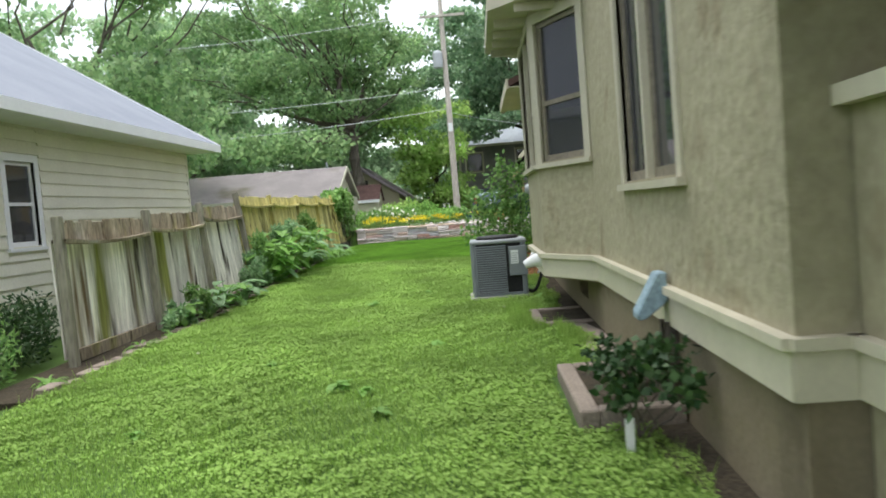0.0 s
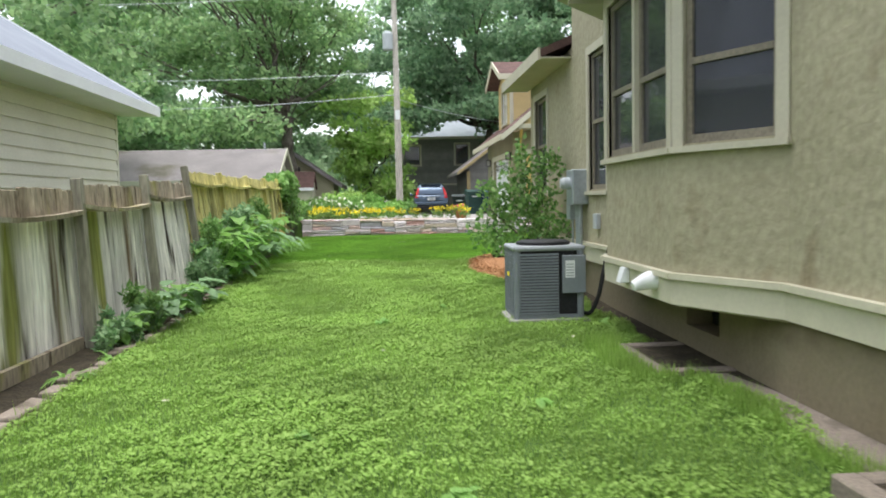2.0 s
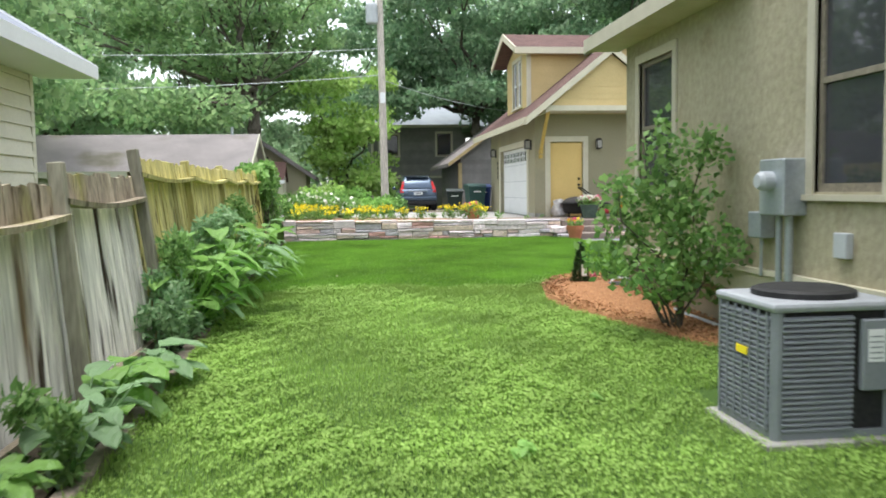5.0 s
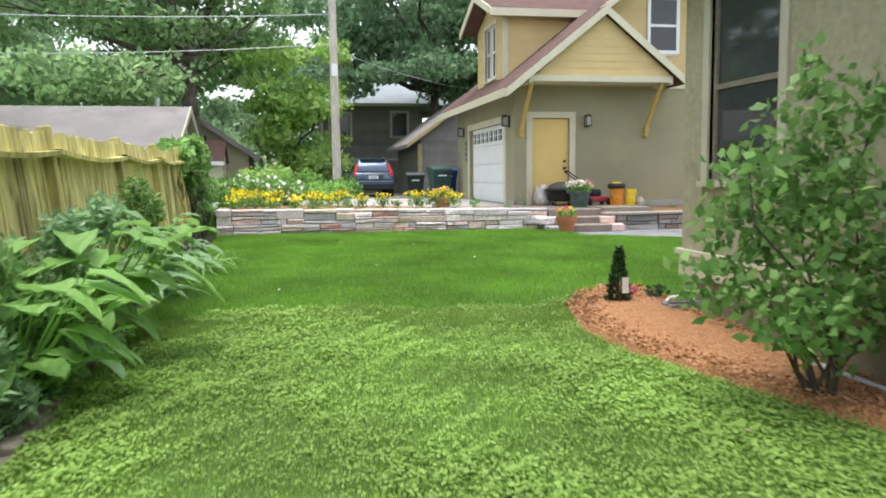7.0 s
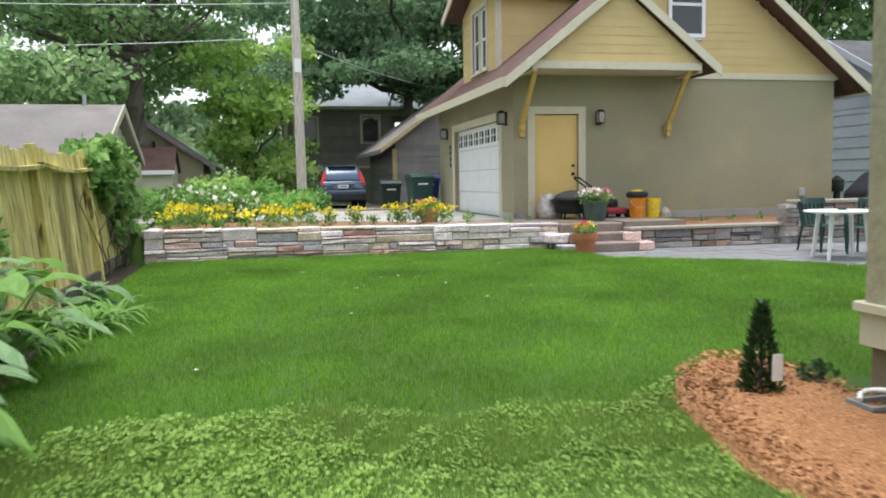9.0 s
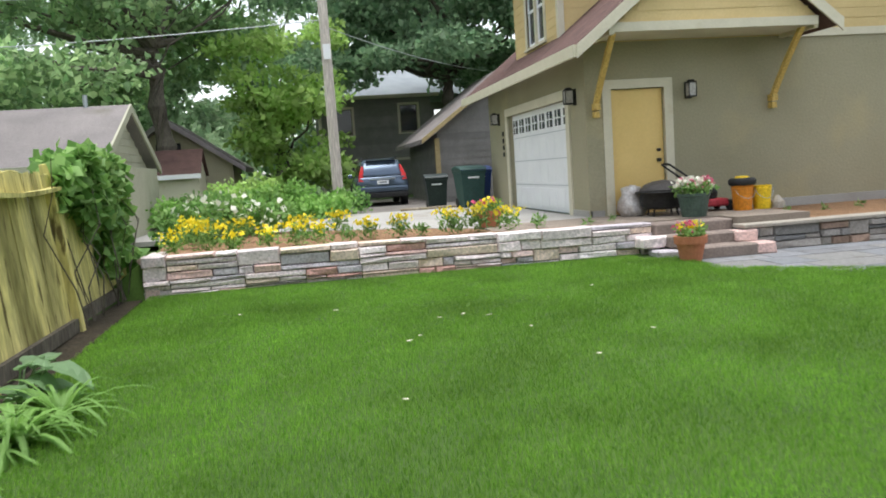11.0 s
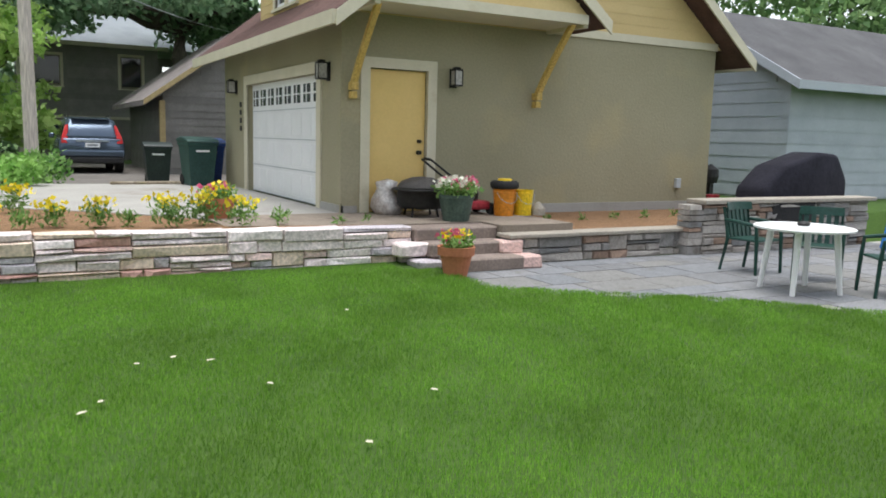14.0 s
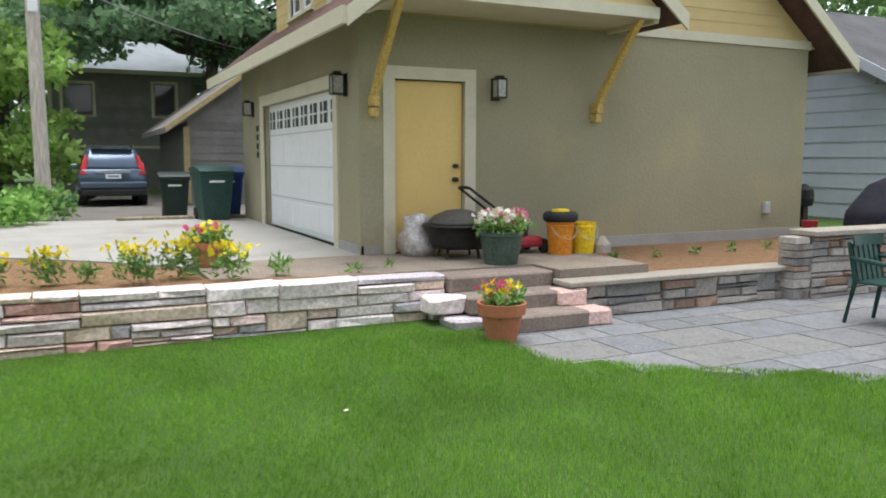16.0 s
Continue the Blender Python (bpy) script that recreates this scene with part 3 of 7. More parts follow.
# porch wall ahead of the corner
bm = bmesh.new()
box(bm, 1.42, 4.0, -4.0, 3.08, -0.4, BAND)
box(bm, 1.40, 4.0, -4.0, 3.08, BAND, 1.78)
part("porch_wall", bm, M["stucco"], house)
bm = bmesh.new()
box(bm, 1.33, 4.0, -4.0, 3.09, 1.78, 1.86)
box(bm, 1.375, 1.40, -4.0, 3.085, BAND + 0.002, LEDGE - 0.05)
box(bm, 1.34, 1.40, -4.0, 3.08, LEDGE - 0.05, LEDGE)
part("porch_coping", bm, M["cream"], house, "cream coping on the porch wall")


# unseen roof, back walls and posts, added to shade the house's south corner
bm = bmesh.new()
box(bm, 0.35, 4.6, -4.6, 3.06, 2.95, 3.15)
part("porch_roof", bm, M["trim_house"], house)
bm = bmesh.new()
box(bm, 4.0, 4.2, -4.0, 3.1, -0.4, 2.95)
box(bm, 1.42, 4.0, -4.2, -4.0, -0.4, 2.95)
part("porch_back", bm, M["stucco"], house)
for y in (-3.9, -0.6):
    bm = bmesh.new()
    box(bm, 1.46, 1.62, y, y + 0.16, 1.86, 2.95)
    part("porch_post", bm, M["trim_house"], house)


# ---- lap siding ----
def siding(parent, name, o, d, s0, s1, z0, z1, material, course=0.14, proud=0.02, cut=None):
    """Overlapping boards along a wall line, each an object of its own; cut(z) gives narrower ends in a gable, holes leave gaps."""
    z, k = z0, 0
    while z < z1 - 0.02:
        h = min(course, z1 - z)
        a, b = (s0, s1) if cut is None else cut(z + h * 0.5)
        if b - a > 0.05:
            bm = bmesh.new()
            v = box(bm, a, b, -proud, 0.0, z, z + h)
            for q in v:
                s, e, zz = q.co
                if e < -0.001 and zz > z + h * 0.5:
                    e = -0.004
                q.co = (o[0] + d[0] * s + d[1] * e, o[1] + d[1] * s - d[0] * e, zz)
            part("siding_board", bm, material, parent)
        z += course
        k += 1


# ---- neighbouring house behind the fence ----
nb = thing("house", (-10, 8, 0), "neighbouring house with beige lap siding and pale grey roof", "house")
bm = bmesh.new()
wall(bm, (-6.65, 18.0), (-6.65, -8.0), -0.6, 3.22, 0.2, [(18.0 - 11.65, 18.0 - 10.9, 1.42, 2.66)])
wall(bm, (-15.4, 18.0), (-6.65, 18.0), -0.6, 3.22, 0.2)
prism(bm, [(-15.4, 3.22), (-6.65, 3.22), (-11.0, 5.95)], "y", 17.8, 17.99)
wall(bm, (-6.85, -8.0), (-15.4, -8.0), -0.6, 3.22, 0.2)
wall(bm, (-15.4, -8.0), (-15.4, 18.0), -0.6, 3.22, 0.2)
body = part("wall", bm, M["siding_beige"], nb)
for (a, b, z0, z1) in ((0, 18.0 - 11.78, -0.3, 3.2), (18.0 - 10.77, 24.0, -0.3, 3.2), (18.0 - 11.78, 18.0 - 10.77, -0.3, 1.30), (18.0 - 11.78, 18.0 - 10.77, 2.78, 3.2)):
    siding(nb, "siding", (-6.655, 18.0), (0, -1), a, b, z0, z1, M["siding_beige"], 0.19, 0.032)
siding(nb, "siding", (-15.4, 18.005), (1, 0), 0.0, 8.7, 0.0, 3.2, M["siding_beige"], 0.19, 0.032)
window(nb, (-6.66, 18.0), (0, -1), 18.0 - 11.65, 18.0 - 10.9, 1.42, 2.66, trim=M["white"], frame_mat=M["white"])
bm = bmesh.new()
box(bm, -6.72, -6.63, 17.93, 18.03, -0.3, 3.2)
part("corner_board", bm, M["siding_beige"], nb)
bm = bmesh.new()
prism(bm, [(-5.98, 3.24), (-5.98, 3.36), (-11.0, 6.47), (-16.1, 3.36), (-16.1, 3.24), (-11.0, 6.33)], "y", -8.5, 18.4)
part("roof", bm, M["roof_metal"], nb, "pale blue-grey roofing")
bm = bmesh.new()
box(bm, -5.98, -5.95, -8.5, 18.4, 3.20, 3.37)
box(bm, -6.65, -5.98, -8.5, 18.38, 3.205, 3.235)
prism(bm, [(-5.95, 3.2), (-5.95, 3.38), (-11.0, 6.49), (-16.1, 3.38), (-16.1, 3.2), (-11.0, 6.25)], "y", 18.4, 18.43)
part("fascia", bm, M["white"], nb, "white fascia and soffit")


# ---- wooden fence ----
POSTS = [8.58, 10.97, 13.22, 15.42, 18.0, 20.6, 23.1, 25.6, 28.0]
TOPS = [1.71, 1.77, 1.88, 2.07, 2.08, 2.10, 2.12, 2.16]
BASE = [0.02, 0.03, 0.06, 0.10, 0.16, 0.25, 0.34, 0.40]
FX = -4.78
LEANS = [(8.0, 1.5), (10.97, 2.5), (13.22, 4.0), (15.42, 7.5), (20, 5.5), (28, 5.0)]


def fence_x(y, z):
    """The fence leans outward; it stands on a line and its top falls back."""
    return lerp([(8, -4.72), (13.2, -4.66), (15.4, -4.58), (28, -4.62)], y) - math.tan(radians(lerp(LEANS, y))) * (z - lerp(LAWN, y))


fence = thing("fence", (FX, 18, 0.1), "weathered wooden board fence, mossy towards its far end", "fence", kind="structure")
board_mesh = {}


def fence_board(x, y, z0, z1, w, kind, material):
    key = (round(z1 - z0, 2), kind, random.randrange(3))
    if key not in board_mesh:
        b = bmesh.new()
        t = 0.02
        vs = box(b, 0, t, -w / 2 * 0.96, w / 2 * 0.96, 0, z1 - z0)
        for v in vs:
            v.co += Vector((random.uniform(-0.004, 0.004), random.uniform(-0.005, 0.005), random.uniform(-0.012, 0.012)))
        board_mesh[key] = finish("board", b, material)
    ob = under(new("board", board_mesh[key]), fence)
    ob.matrix_basis = pose(x, y, z0, 0, -lerp(LEANS, y) + random.uniform(-0.4, 0.4), random.uniform(-1.2, 1.2))
    return ob


for i in range(8):
    y0, y1, zt, zb = POSTS[i], POSTS[i + 1], TOPS[i], BASE[i]
    old = i < 3
    n = max(8, round((y1 - y0) / 0.145))
    w = (y1 - y0) / n
    zr = zt - (0.24 if old else 0.19)
    for k in range(n):
        y = y0 + (k + 0.5) * w
        sag = -0.05 * math.sin(math.pi * (k + 0.5) / n)
        fence_board(fence_x(y, zb + 0.12) - 0.075 - 0.07 * math.sin(math.pi * (k + 0.5) / n) * (0.6 if old else 0.2), y, zb + 0.12, round(zr - 0.01, 2), w, ("low", old), M["wood_old"] if old else M["wood_moss"])
        fence_board(fence_x(y, zr) - 0.02, y, round(zr + sag, 2), round(zt - 0.02 + random.choice((0, 0.01, -0.015)), 2), w, ("cap", old), M["wood_cap"] if old else M["wood_moss"])
    bm = bmesh.new()
    pts = [(fence_x(y0 + (y1 - y0) * u / 8, zr) + 0.04, y0 + (y1 - y0) * u / 8, zr - 0.05 * math.sin(math.pi * u / 8)) for u in range(9)]
    vs = []
    for p in pts:
        vs.append([bm.verts.new((p[0] + dx, p[1], p[2] + dz)) for dx, dz in ((-0.09, -0.02), (0.055, -0.02), (0.06, 0.022), (-0.09, 0.022))])
    for a, b in zip(vs, vs[1:]):
        for q in range(4):
            bm.faces.new((a[q], a[(q + 1) % 4], b[(q + 1) % 4], b[q]))
    part("rail", bm, M["wood_cap"] if old else M["wood_moss"], fence)
    bm = bmesh.new()
    xb = fence_x((y0 + y1) / 2, zb + 0.1)
    box(bm, xb - 0.06, xb - 0.005, y0 + 0.06, y1 - 0.06, zb + 0.06, zb + 0.20)
    part("bottom_rail", bm, M["wood_cap" if old else "bark"], fence, "brown weathered bottom board of the fence")
for i, y in enumerate(POSTS):
    zt = TOPS[min(i, 7)] + (0.07 if i == 3 else 0.04)
    bm = bmesh.new()
    box(bm, -0.05, 0.05, -0.05, 0.05, -0.5, zt - 0.02)
    bevel(bm, 0.008)
    ob = part("post", bm, M["wood_post" if i < 4 else "wood_moss"], fence)
    ob.matrix_basis = pose(fence_x(y, 0.02) + (0.035 if i < 4 else -0.02), y, 0.02, random.uniform(-1, 1), -lerp(LEANS, y), 0)
# stone edging of the bed under the fence
for k in range(42):
    y = 7.2 + k * 0.36
    bm = bmesh.new()
    L, z = 0.33, lerp(LAWN, y)
    for v in box(bm, -4.34 + random.uniform(-0.02, 0.02), -4.20 + random.uniform(-0.02, 0.02), y, y + L * random.uniform(0.85, 1.0), z - 0.1, z + random.uniform(0.0, 0.05)):
        v.co += Vector((random.uniform(-0.015, 0.015), random.uniform(-0.015, 0.015), random.uniform(-0.01, 0.01)))
    bevel(bm, 0.012)
    top("edging_stone", bm, M["concrete_pink"], "worn stone edging block of the fence bed", "edging stone", "bed edging")
bm = bmesh.new()
prism(bm, [(-4.95, 7.0), (-4.33, 7.0), (-4.33, 27.4), (-4.95, 27.4)], "z", -0.4, 0.02)
for v in bm.verts:
    if v.co.z > 0:
        v.co.z = lerp(LAWN, v.co.y) - 0.03
top("soil_bed", bm, M["soil"], "dark soil strip under the fence", "soil bed", kind="structure")


# ---- garage with the dormer ----
gar = thing("garage", (6.3, 33, TERRACE), "two-storey garage with tan stucco and yellow siding", "garage")
GX0, GX1, GY0, GY1 = 2.6, 10.0, 29.4, 36.4
ZB, ZT = 0.84, 3.78


def roof_z(x):
    return 3.47 + 0.80 * (x - 2.05) if x < 6.3 else 3.47 + 0.80 * (10.55 - x)


bm = bmesh.new()
wall(bm, (GX1, GY0), (GX0, GY0), ZB, ZT, 0.2, [(GX1 - 3.96, GX1 - 3.01, ZB, 3.01)])
part("wall", bm, M["stucco_garage"], gar)
bm = bmesh.new()
wall(bm, (GX0, GY0 + 0.2), (GX0, GY1), ZB, 3.9, 0.2, [(30.45 - 29.6, 34.55 - 29.6, ZB, 2.97)])
part("wall", bm, M["stucco_garage"], gar)
bm = bmesh.new()
wall(bm, (GX0 + 0.2, GY1), (GX1, GY1), ZB, ZT, 0.2)
part("wall", bm, M["stucco_garage"], gar)
bm = bmesh.new()
wall(bm, (GX1, GY1 - 0.2), (GX1, GY0 + 0.2), ZB, ZT, 0.2)
part("wall", bm, M["stucco_garage"], gar)
bm = bmesh.new()
box(bm, GX0 - 0.03, 2.82, GY0 - 0.03, GY0, 0.6, 1.0)
box(bm, 4.115, GX1 + 0.02, GY0 - 0.03, GY0, 0.6, 0.98)
box(bm, GX0 - 0.03, GX0, GY0 - 0.03, 30.3, 0.6, 1.0)
part("foundation", bm, M["concrete"], gar)
bm = bmesh.new()
prism(bm, [(2.75, ZT), (GX1 + 0.15, ZT), (6.3, 6.75)], "y", GY0 + 0.01, GY0 + 0.2)
part("gable_wall", bm, M["yellow_siding"], gar)
bm = bmesh.new()
prism(bm, [(2.75, ZT), (GX1 + 0.15, ZT), (6.3, 6.75)], "y", GY1 - 0.2, GY1)
part("gable_wall", bm, M["yellow_siding"], gar)


def gable_cut(z):
    a = 2.05 + (z + 0.02 - 3.47) / 0.80
    return (GX1 + 0.15 - (12.6 - a - 0.1), GX1 + 0.15 - a - 0.1)


siding(gar, "siding", (GX1 + 0.15, GY0 + 0.005), (-1, 0), 0, 7.4, ZT + 0.1, 6.7, M["yellow_siding"], 0.17, 0.012, gable_cut)
bm = bmesh.new()
box(bm, 6.3, GX1 + 0.02, GY0 - 0.03, GY0 + 0.01, ZT - 0.03, ZT + 0.10)
part("belt_trim", bm, M["cream"], gar)
# main roof, with the slope carried over the side door
for nm, x0, x1, y0 in (("roof_west", 2.05, 6.3, 28.95), ("roof_east", 6.3, 10.55, 28.95)):
    bm = bmesh.new()
    prism(bm, [(x0, roof_z(x0)), (x1, roof_z(x1)), (x1, roof_z(x1) + 0.13), (x0, roof_z(x0) + 0.13)], "y", y0, 36.85)
    part("roof", bm, M["shingle_brown"], gar)
PX, PZ = 4.45, roof_z(4.45)
bm = bmesh.new()
prism(bm, [(2.05, roof_z(2.05)), (PX, PZ), (PX, PZ + 0.13), (2.05, roof_z(2.05) + 0.13)], "y", 28.28, 28.95)
prism(bm, [(PX, PZ), (6.5, PZ - 0.80 * 2.05), (6.5, PZ - 0.80 * 2.05 + 0.13), (PX, PZ + 0.13)], "y", 28.28, 29.4)
part("porch_roof", bm, M["shingle_brown"], gar)


def rake(bm, x0, z0, x1, z1, y, h=0.2, t=0.035):
    prism(bm, [(x0, z0 - h), (x1, z1 - h), (x1, z1), (x0, z0)], "y", y - t, y)


bm = bmesh.new()
rake(bm, 2.05, roof_z(2.05) + 0.12, PX, PZ + 0.12, 28.28)
rake(bm, PX, PZ + 0.12, 6.52, PZ - 0.80 * 2.07 + 0.12, 28.28)
part("porch_rake", bm, M["cream"], gar)
bm = bmesh.new()
rake(bm, PX + 0.1, roof_z(PX + 0.1) + 0.12, 6.3, roof_z(6.3) + 0.12, 28.95)
rake(bm, 6.3, roof_z(6.3) + 0.12, 10.55, roof_z(10.55) + 0.12, 28.95)
part("rake", bm, M["cream"], gar)
bm = bmesh.new()
box(bm, 2.0, 2.05, 28.28, 36.85, 3.42, 3.60)
part("fascia", bm, M["cream"], gar)
bm = bmesh.new()
box(bm, 10.55, 10.59, 28.95, 36.85, 3.42, 3.60)
part("fascia", bm, M["cream"], gar)
bm = bmesh.new()
prism(bm, [(2.055, roof_z(2.055) - 0.03), (2.66, roof_z(2.66) - 0.03), (2.66, roof_z(2.66) - 0.004), (2.055, roof_z(2.055) - 0.004)], "y", 28.30, 36.8)
part("soffit", bm, M["stucco_garage"], gar)
bm = bmesh.new()
prism(bm, [(2.75, 3.90), (6.2, 3.90), (PX, PZ - 0.06)], "y", 28.42, 28.50)
part("porch_gable", bm, M["yellow_siding"], gar)


def porch_cut(z):
    a = 2.05 + (z + 0.06 - 3.47) / 0.80
    return (6.6 - (2 * PX - a - 0.1), 6.6 - a - 0.1)


siding(gar, "siding", (6.6, 28.42), (-1, 0), 0, 4, 3.92, PZ - 0.1, M["yellow_siding"], 0.17, 0.012, porch_cut)
bm = bmesh.new()
box(bm, 2.70, 6.15, 28.36, 28.44, 3.78, 3.92)
box(bm, 2.6, 6.2, 28.44, 29.4, 3.80, 3.83)
box(bm, 2.62, 2.70, 28.36, 29.4, 3.74, 3.92)
box(bm, 6.12, 6.2, 28.44, 29.4, 3.74, 3.92)
part("porch_soffit", bm, M["cream"], gar)
for x in (2.72, 5.93):
    bm = bmesh.new()
    pts = []
    for u in range(9):
        a = u / 8
        pts.append((GY0 - 0.06 - 0.86 * a ** 1.08, 2.70 + 1.06 * a ** 0.96))
    vs = []
    for y, z in pts:
        vs.append([bm.verts.new((x + dx, y + dy, z)) for dx, dy in ((-0.04, -0.05), (0.04, -0.05), (0.04, 0.05), (-0.04, 0.05))])
    for a, b in zip(vs, vs[1:]):
        for q in range(4):
            bm.faces.new((a[q], a[(q + 1) % 4], b[(q + 1) % 4], b[q]))
    box(bm, x - 0.045, x + 0.045, GY0 - 0.13, GY0, 2.55, 2.65)
    box(bm, x - 0.05, x + 0.05, GY0 - 0.16, GY0, 2.67, 2.78)
    part("bracket", bm, M["ochre"], gar, "curved ochre roof bracket")
# side door
bm = bmesh.new()
box(bm, 3.02, 3.95, GY0 + 0.05, GY0 + 0.10, 0.90, 3.0)
sd = part("door", bm, M["yellow_door"], gar, "plain yellow side door, shut")
bm = bmesh.new()
for z, r in ((1.79, 0.034), (1.96, 0.028)):
    tube(bm, [(3.85, GY0 + 0.05, z), (3.85, GY0 - 0.02, z)], [r, r * 0.9], 12)
part("door_knob", bm, M["black"], sd, "dark knob and lock")
bm = bmesh.new()
box(bm, 2.86, 3.01, GY0 - 0.035, GY0 + 0.05, 0.88, 3.16)
box(bm, 3.96, 4.11, GY0 - 0.035, GY0 + 0.05, 0.88, 3.16)
box(bm, 3.01, 3.96, GY0 - 0.035, GY0 + 0.05, 3.01, 3.16)
part("door_casing", bm, M["cream"], gar)
bm = bmesh.new()
box(bm, 2.56, 2.86, GY0 - 0.022, GY0 + 0.01, 0.9, 3.78)
part("corner_trim", bm, M["stucco_garage"], gar)
# garage door in panels
gd = None
bm = bmesh.new()
box(bm, 2.70, 2.74, 30.46, 34.54, 0.89, 2.965)
gd = part("garage_door", bm, M["white"], gar, "white sectional garage door, shut")
for r in range(4):
    z0 = 0.90 + r * 0.517
    for c in range(8):
        y0 = 30.50 + c * 0.505
        bm = bmesh.new()
        if r < 3:
            box(bm, 2.693, 2.705, y0 + 0.03, y0 + 0.475, z0 + 0.06, z0 + 0.455)
            bevel(bm, 0.009)
            part("panel", bm, M["white"], gd)
        else:
            box(bm, 2.69, 2.705, y0 + 0.09, y0 + 0.415, z0 + 0.10, z0 + 0.40)
            part("pane", bm, M["pane_dark"], gd, "small grey window light")
            bm = bmesh.new()
            box(bm, 2.68, 2.694, y0 + 0.235, y0 + 0.265, z0 + 0.10, z0 + 0.40)
            box(bm, 2.68, 2.693, y0 + 0.09, y0 + 0.415, z0 + 0.235, z0 + 0.26)
            part("muntin", bm, M["white"], gd)
    bm = bmesh.new()
    box(bm, 2.692, 2.702, 30.46, 34.54, z0 - 0.008, z0 + 0.008)
    part("section_joint", bm, M["metal_light"], gd)
bm = bmesh.new()
box(bm, 2.565, 2.62, 30.27, 30.45, 0.88, 3.14)
box(bm, 2.565, 2.62, 34.55, 34.73, 0.88, 3.14)
box(bm, 2.56, 2.62, 30.45, 34.55, 2.97, 3.14)
part("garage_door_casing", bm, M["cream"], gar)
# dormer
DX, DY0, DY1 = 2.80, 31.2, 34.3
bm = bmesh.new()
wall(bm, (DX, DY0), (DX, DY1), 3.9, 5.85, 0.15, [(0.9, 2.1, 4.3, 5.75)])
box(bm, DX + 0.15, 6.3, DY0, DY0 + 0.15, 4.1, 5.85)
box(bm, DX + 0.15, 6.3, DY1 - 0.15, DY1, 4.1, 5.85)
prism(bm, [(DY0, 5.85), (DY1, 5.85), (32.75, 6.40)], "x", DX, DX + 0.15)
part("dormer_wall", bm, M["yellow_siding"], gar)
siding(gar, "siding", (6.3, DY0), (-1, 0), 0.0, 3.4, 4.2, 5.8, M["yellow_siding"], 0.17, 0.012)
for a, b, z0, z1 in ((0.1, 0.78, 4.1, 5.8), (2.22, 3.0, 4.1, 5.8), (0.78, 2.22, 4.1, 4.2)):
    siding(gar, "siding", (DX, DY0), (0, 1), a, b, z0, z1, M["yellow_siding"], 0.17, 0.012)
window(gar, (DX, DY0), (0, 1), 0.9, 2.1, 4.3, 5.75, lites=2, trim=M["cream"], frame_mat=M["white"])
bm = bmesh.new()
box(bm, DX - 0.03, DX + 0.09, DY0 - 0.03, DY0 + 0.09, 4.05, 5.85)
part("corner_board", bm, M["cream"], gar)
bm = bmesh.new()
prism(bm, [(30.85, 5.80), (32.75, 6.52), (34.65, 5.80), (34.65, 5.90), (32.75, 6.64), (30.85, 5.90)], "x", 2.36, 6.5)
part("dormer_roof", bm, M["shingle_brown"], gar)
bm = bmesh.new()
box(bm, 2.36, 6.2, 30.81, 30.85, 5.72, 5.91)
box(bm, 2.36, 6.2, 30.85, DY0, 5.76, 5.79)
prism(bm, [(30.81, 5.72), (32.75, 6.45), (34.69, 5.72), (34.69, 5.91), (32.75, 6.65), (30.81, 5.91)], "x", 2.32, 2.36)
part("dormer_fascia", bm, M["cream"], gar)
bm = bmesh.new()
box(bm, 5.98, 6.76, GY0 - 0.03, GY0 + 0.0, 4.55, 4.62)
part("sill", bm, M["white"], gar)
bm = bmesh.new()
for a in ((5.95, 6.03, 4.6, 6.0), (6.72, 6.80, 4.6, 6.0), (6.03, 6.72, 5.92, 6.0), (6.03, 6.72, 4.6, 4.68), (6.03, 6.72, 5.25, 5.31)):
    box(bm, a[0], a[1], GY0 - 0.06, GY0 - 0.02, a[2], a[3])
uw = part("window", bm, M["white"], gar)
bm = bmesh.new()
box(bm, 6.03, 6.72, GY0 - 0.035, GY0 - 0.025, 4.68, 5.92)
part("pane", bm, M["pane"], uw)
# near-black sheet behind the pane in place of an unlit room
bm = bmesh.new()
box(bm, 6.02, 6.73, GY0 - 0.022, GY0 - 0.018, 4.67, 5.93)
part("shade", bm, M["dark"], uw)


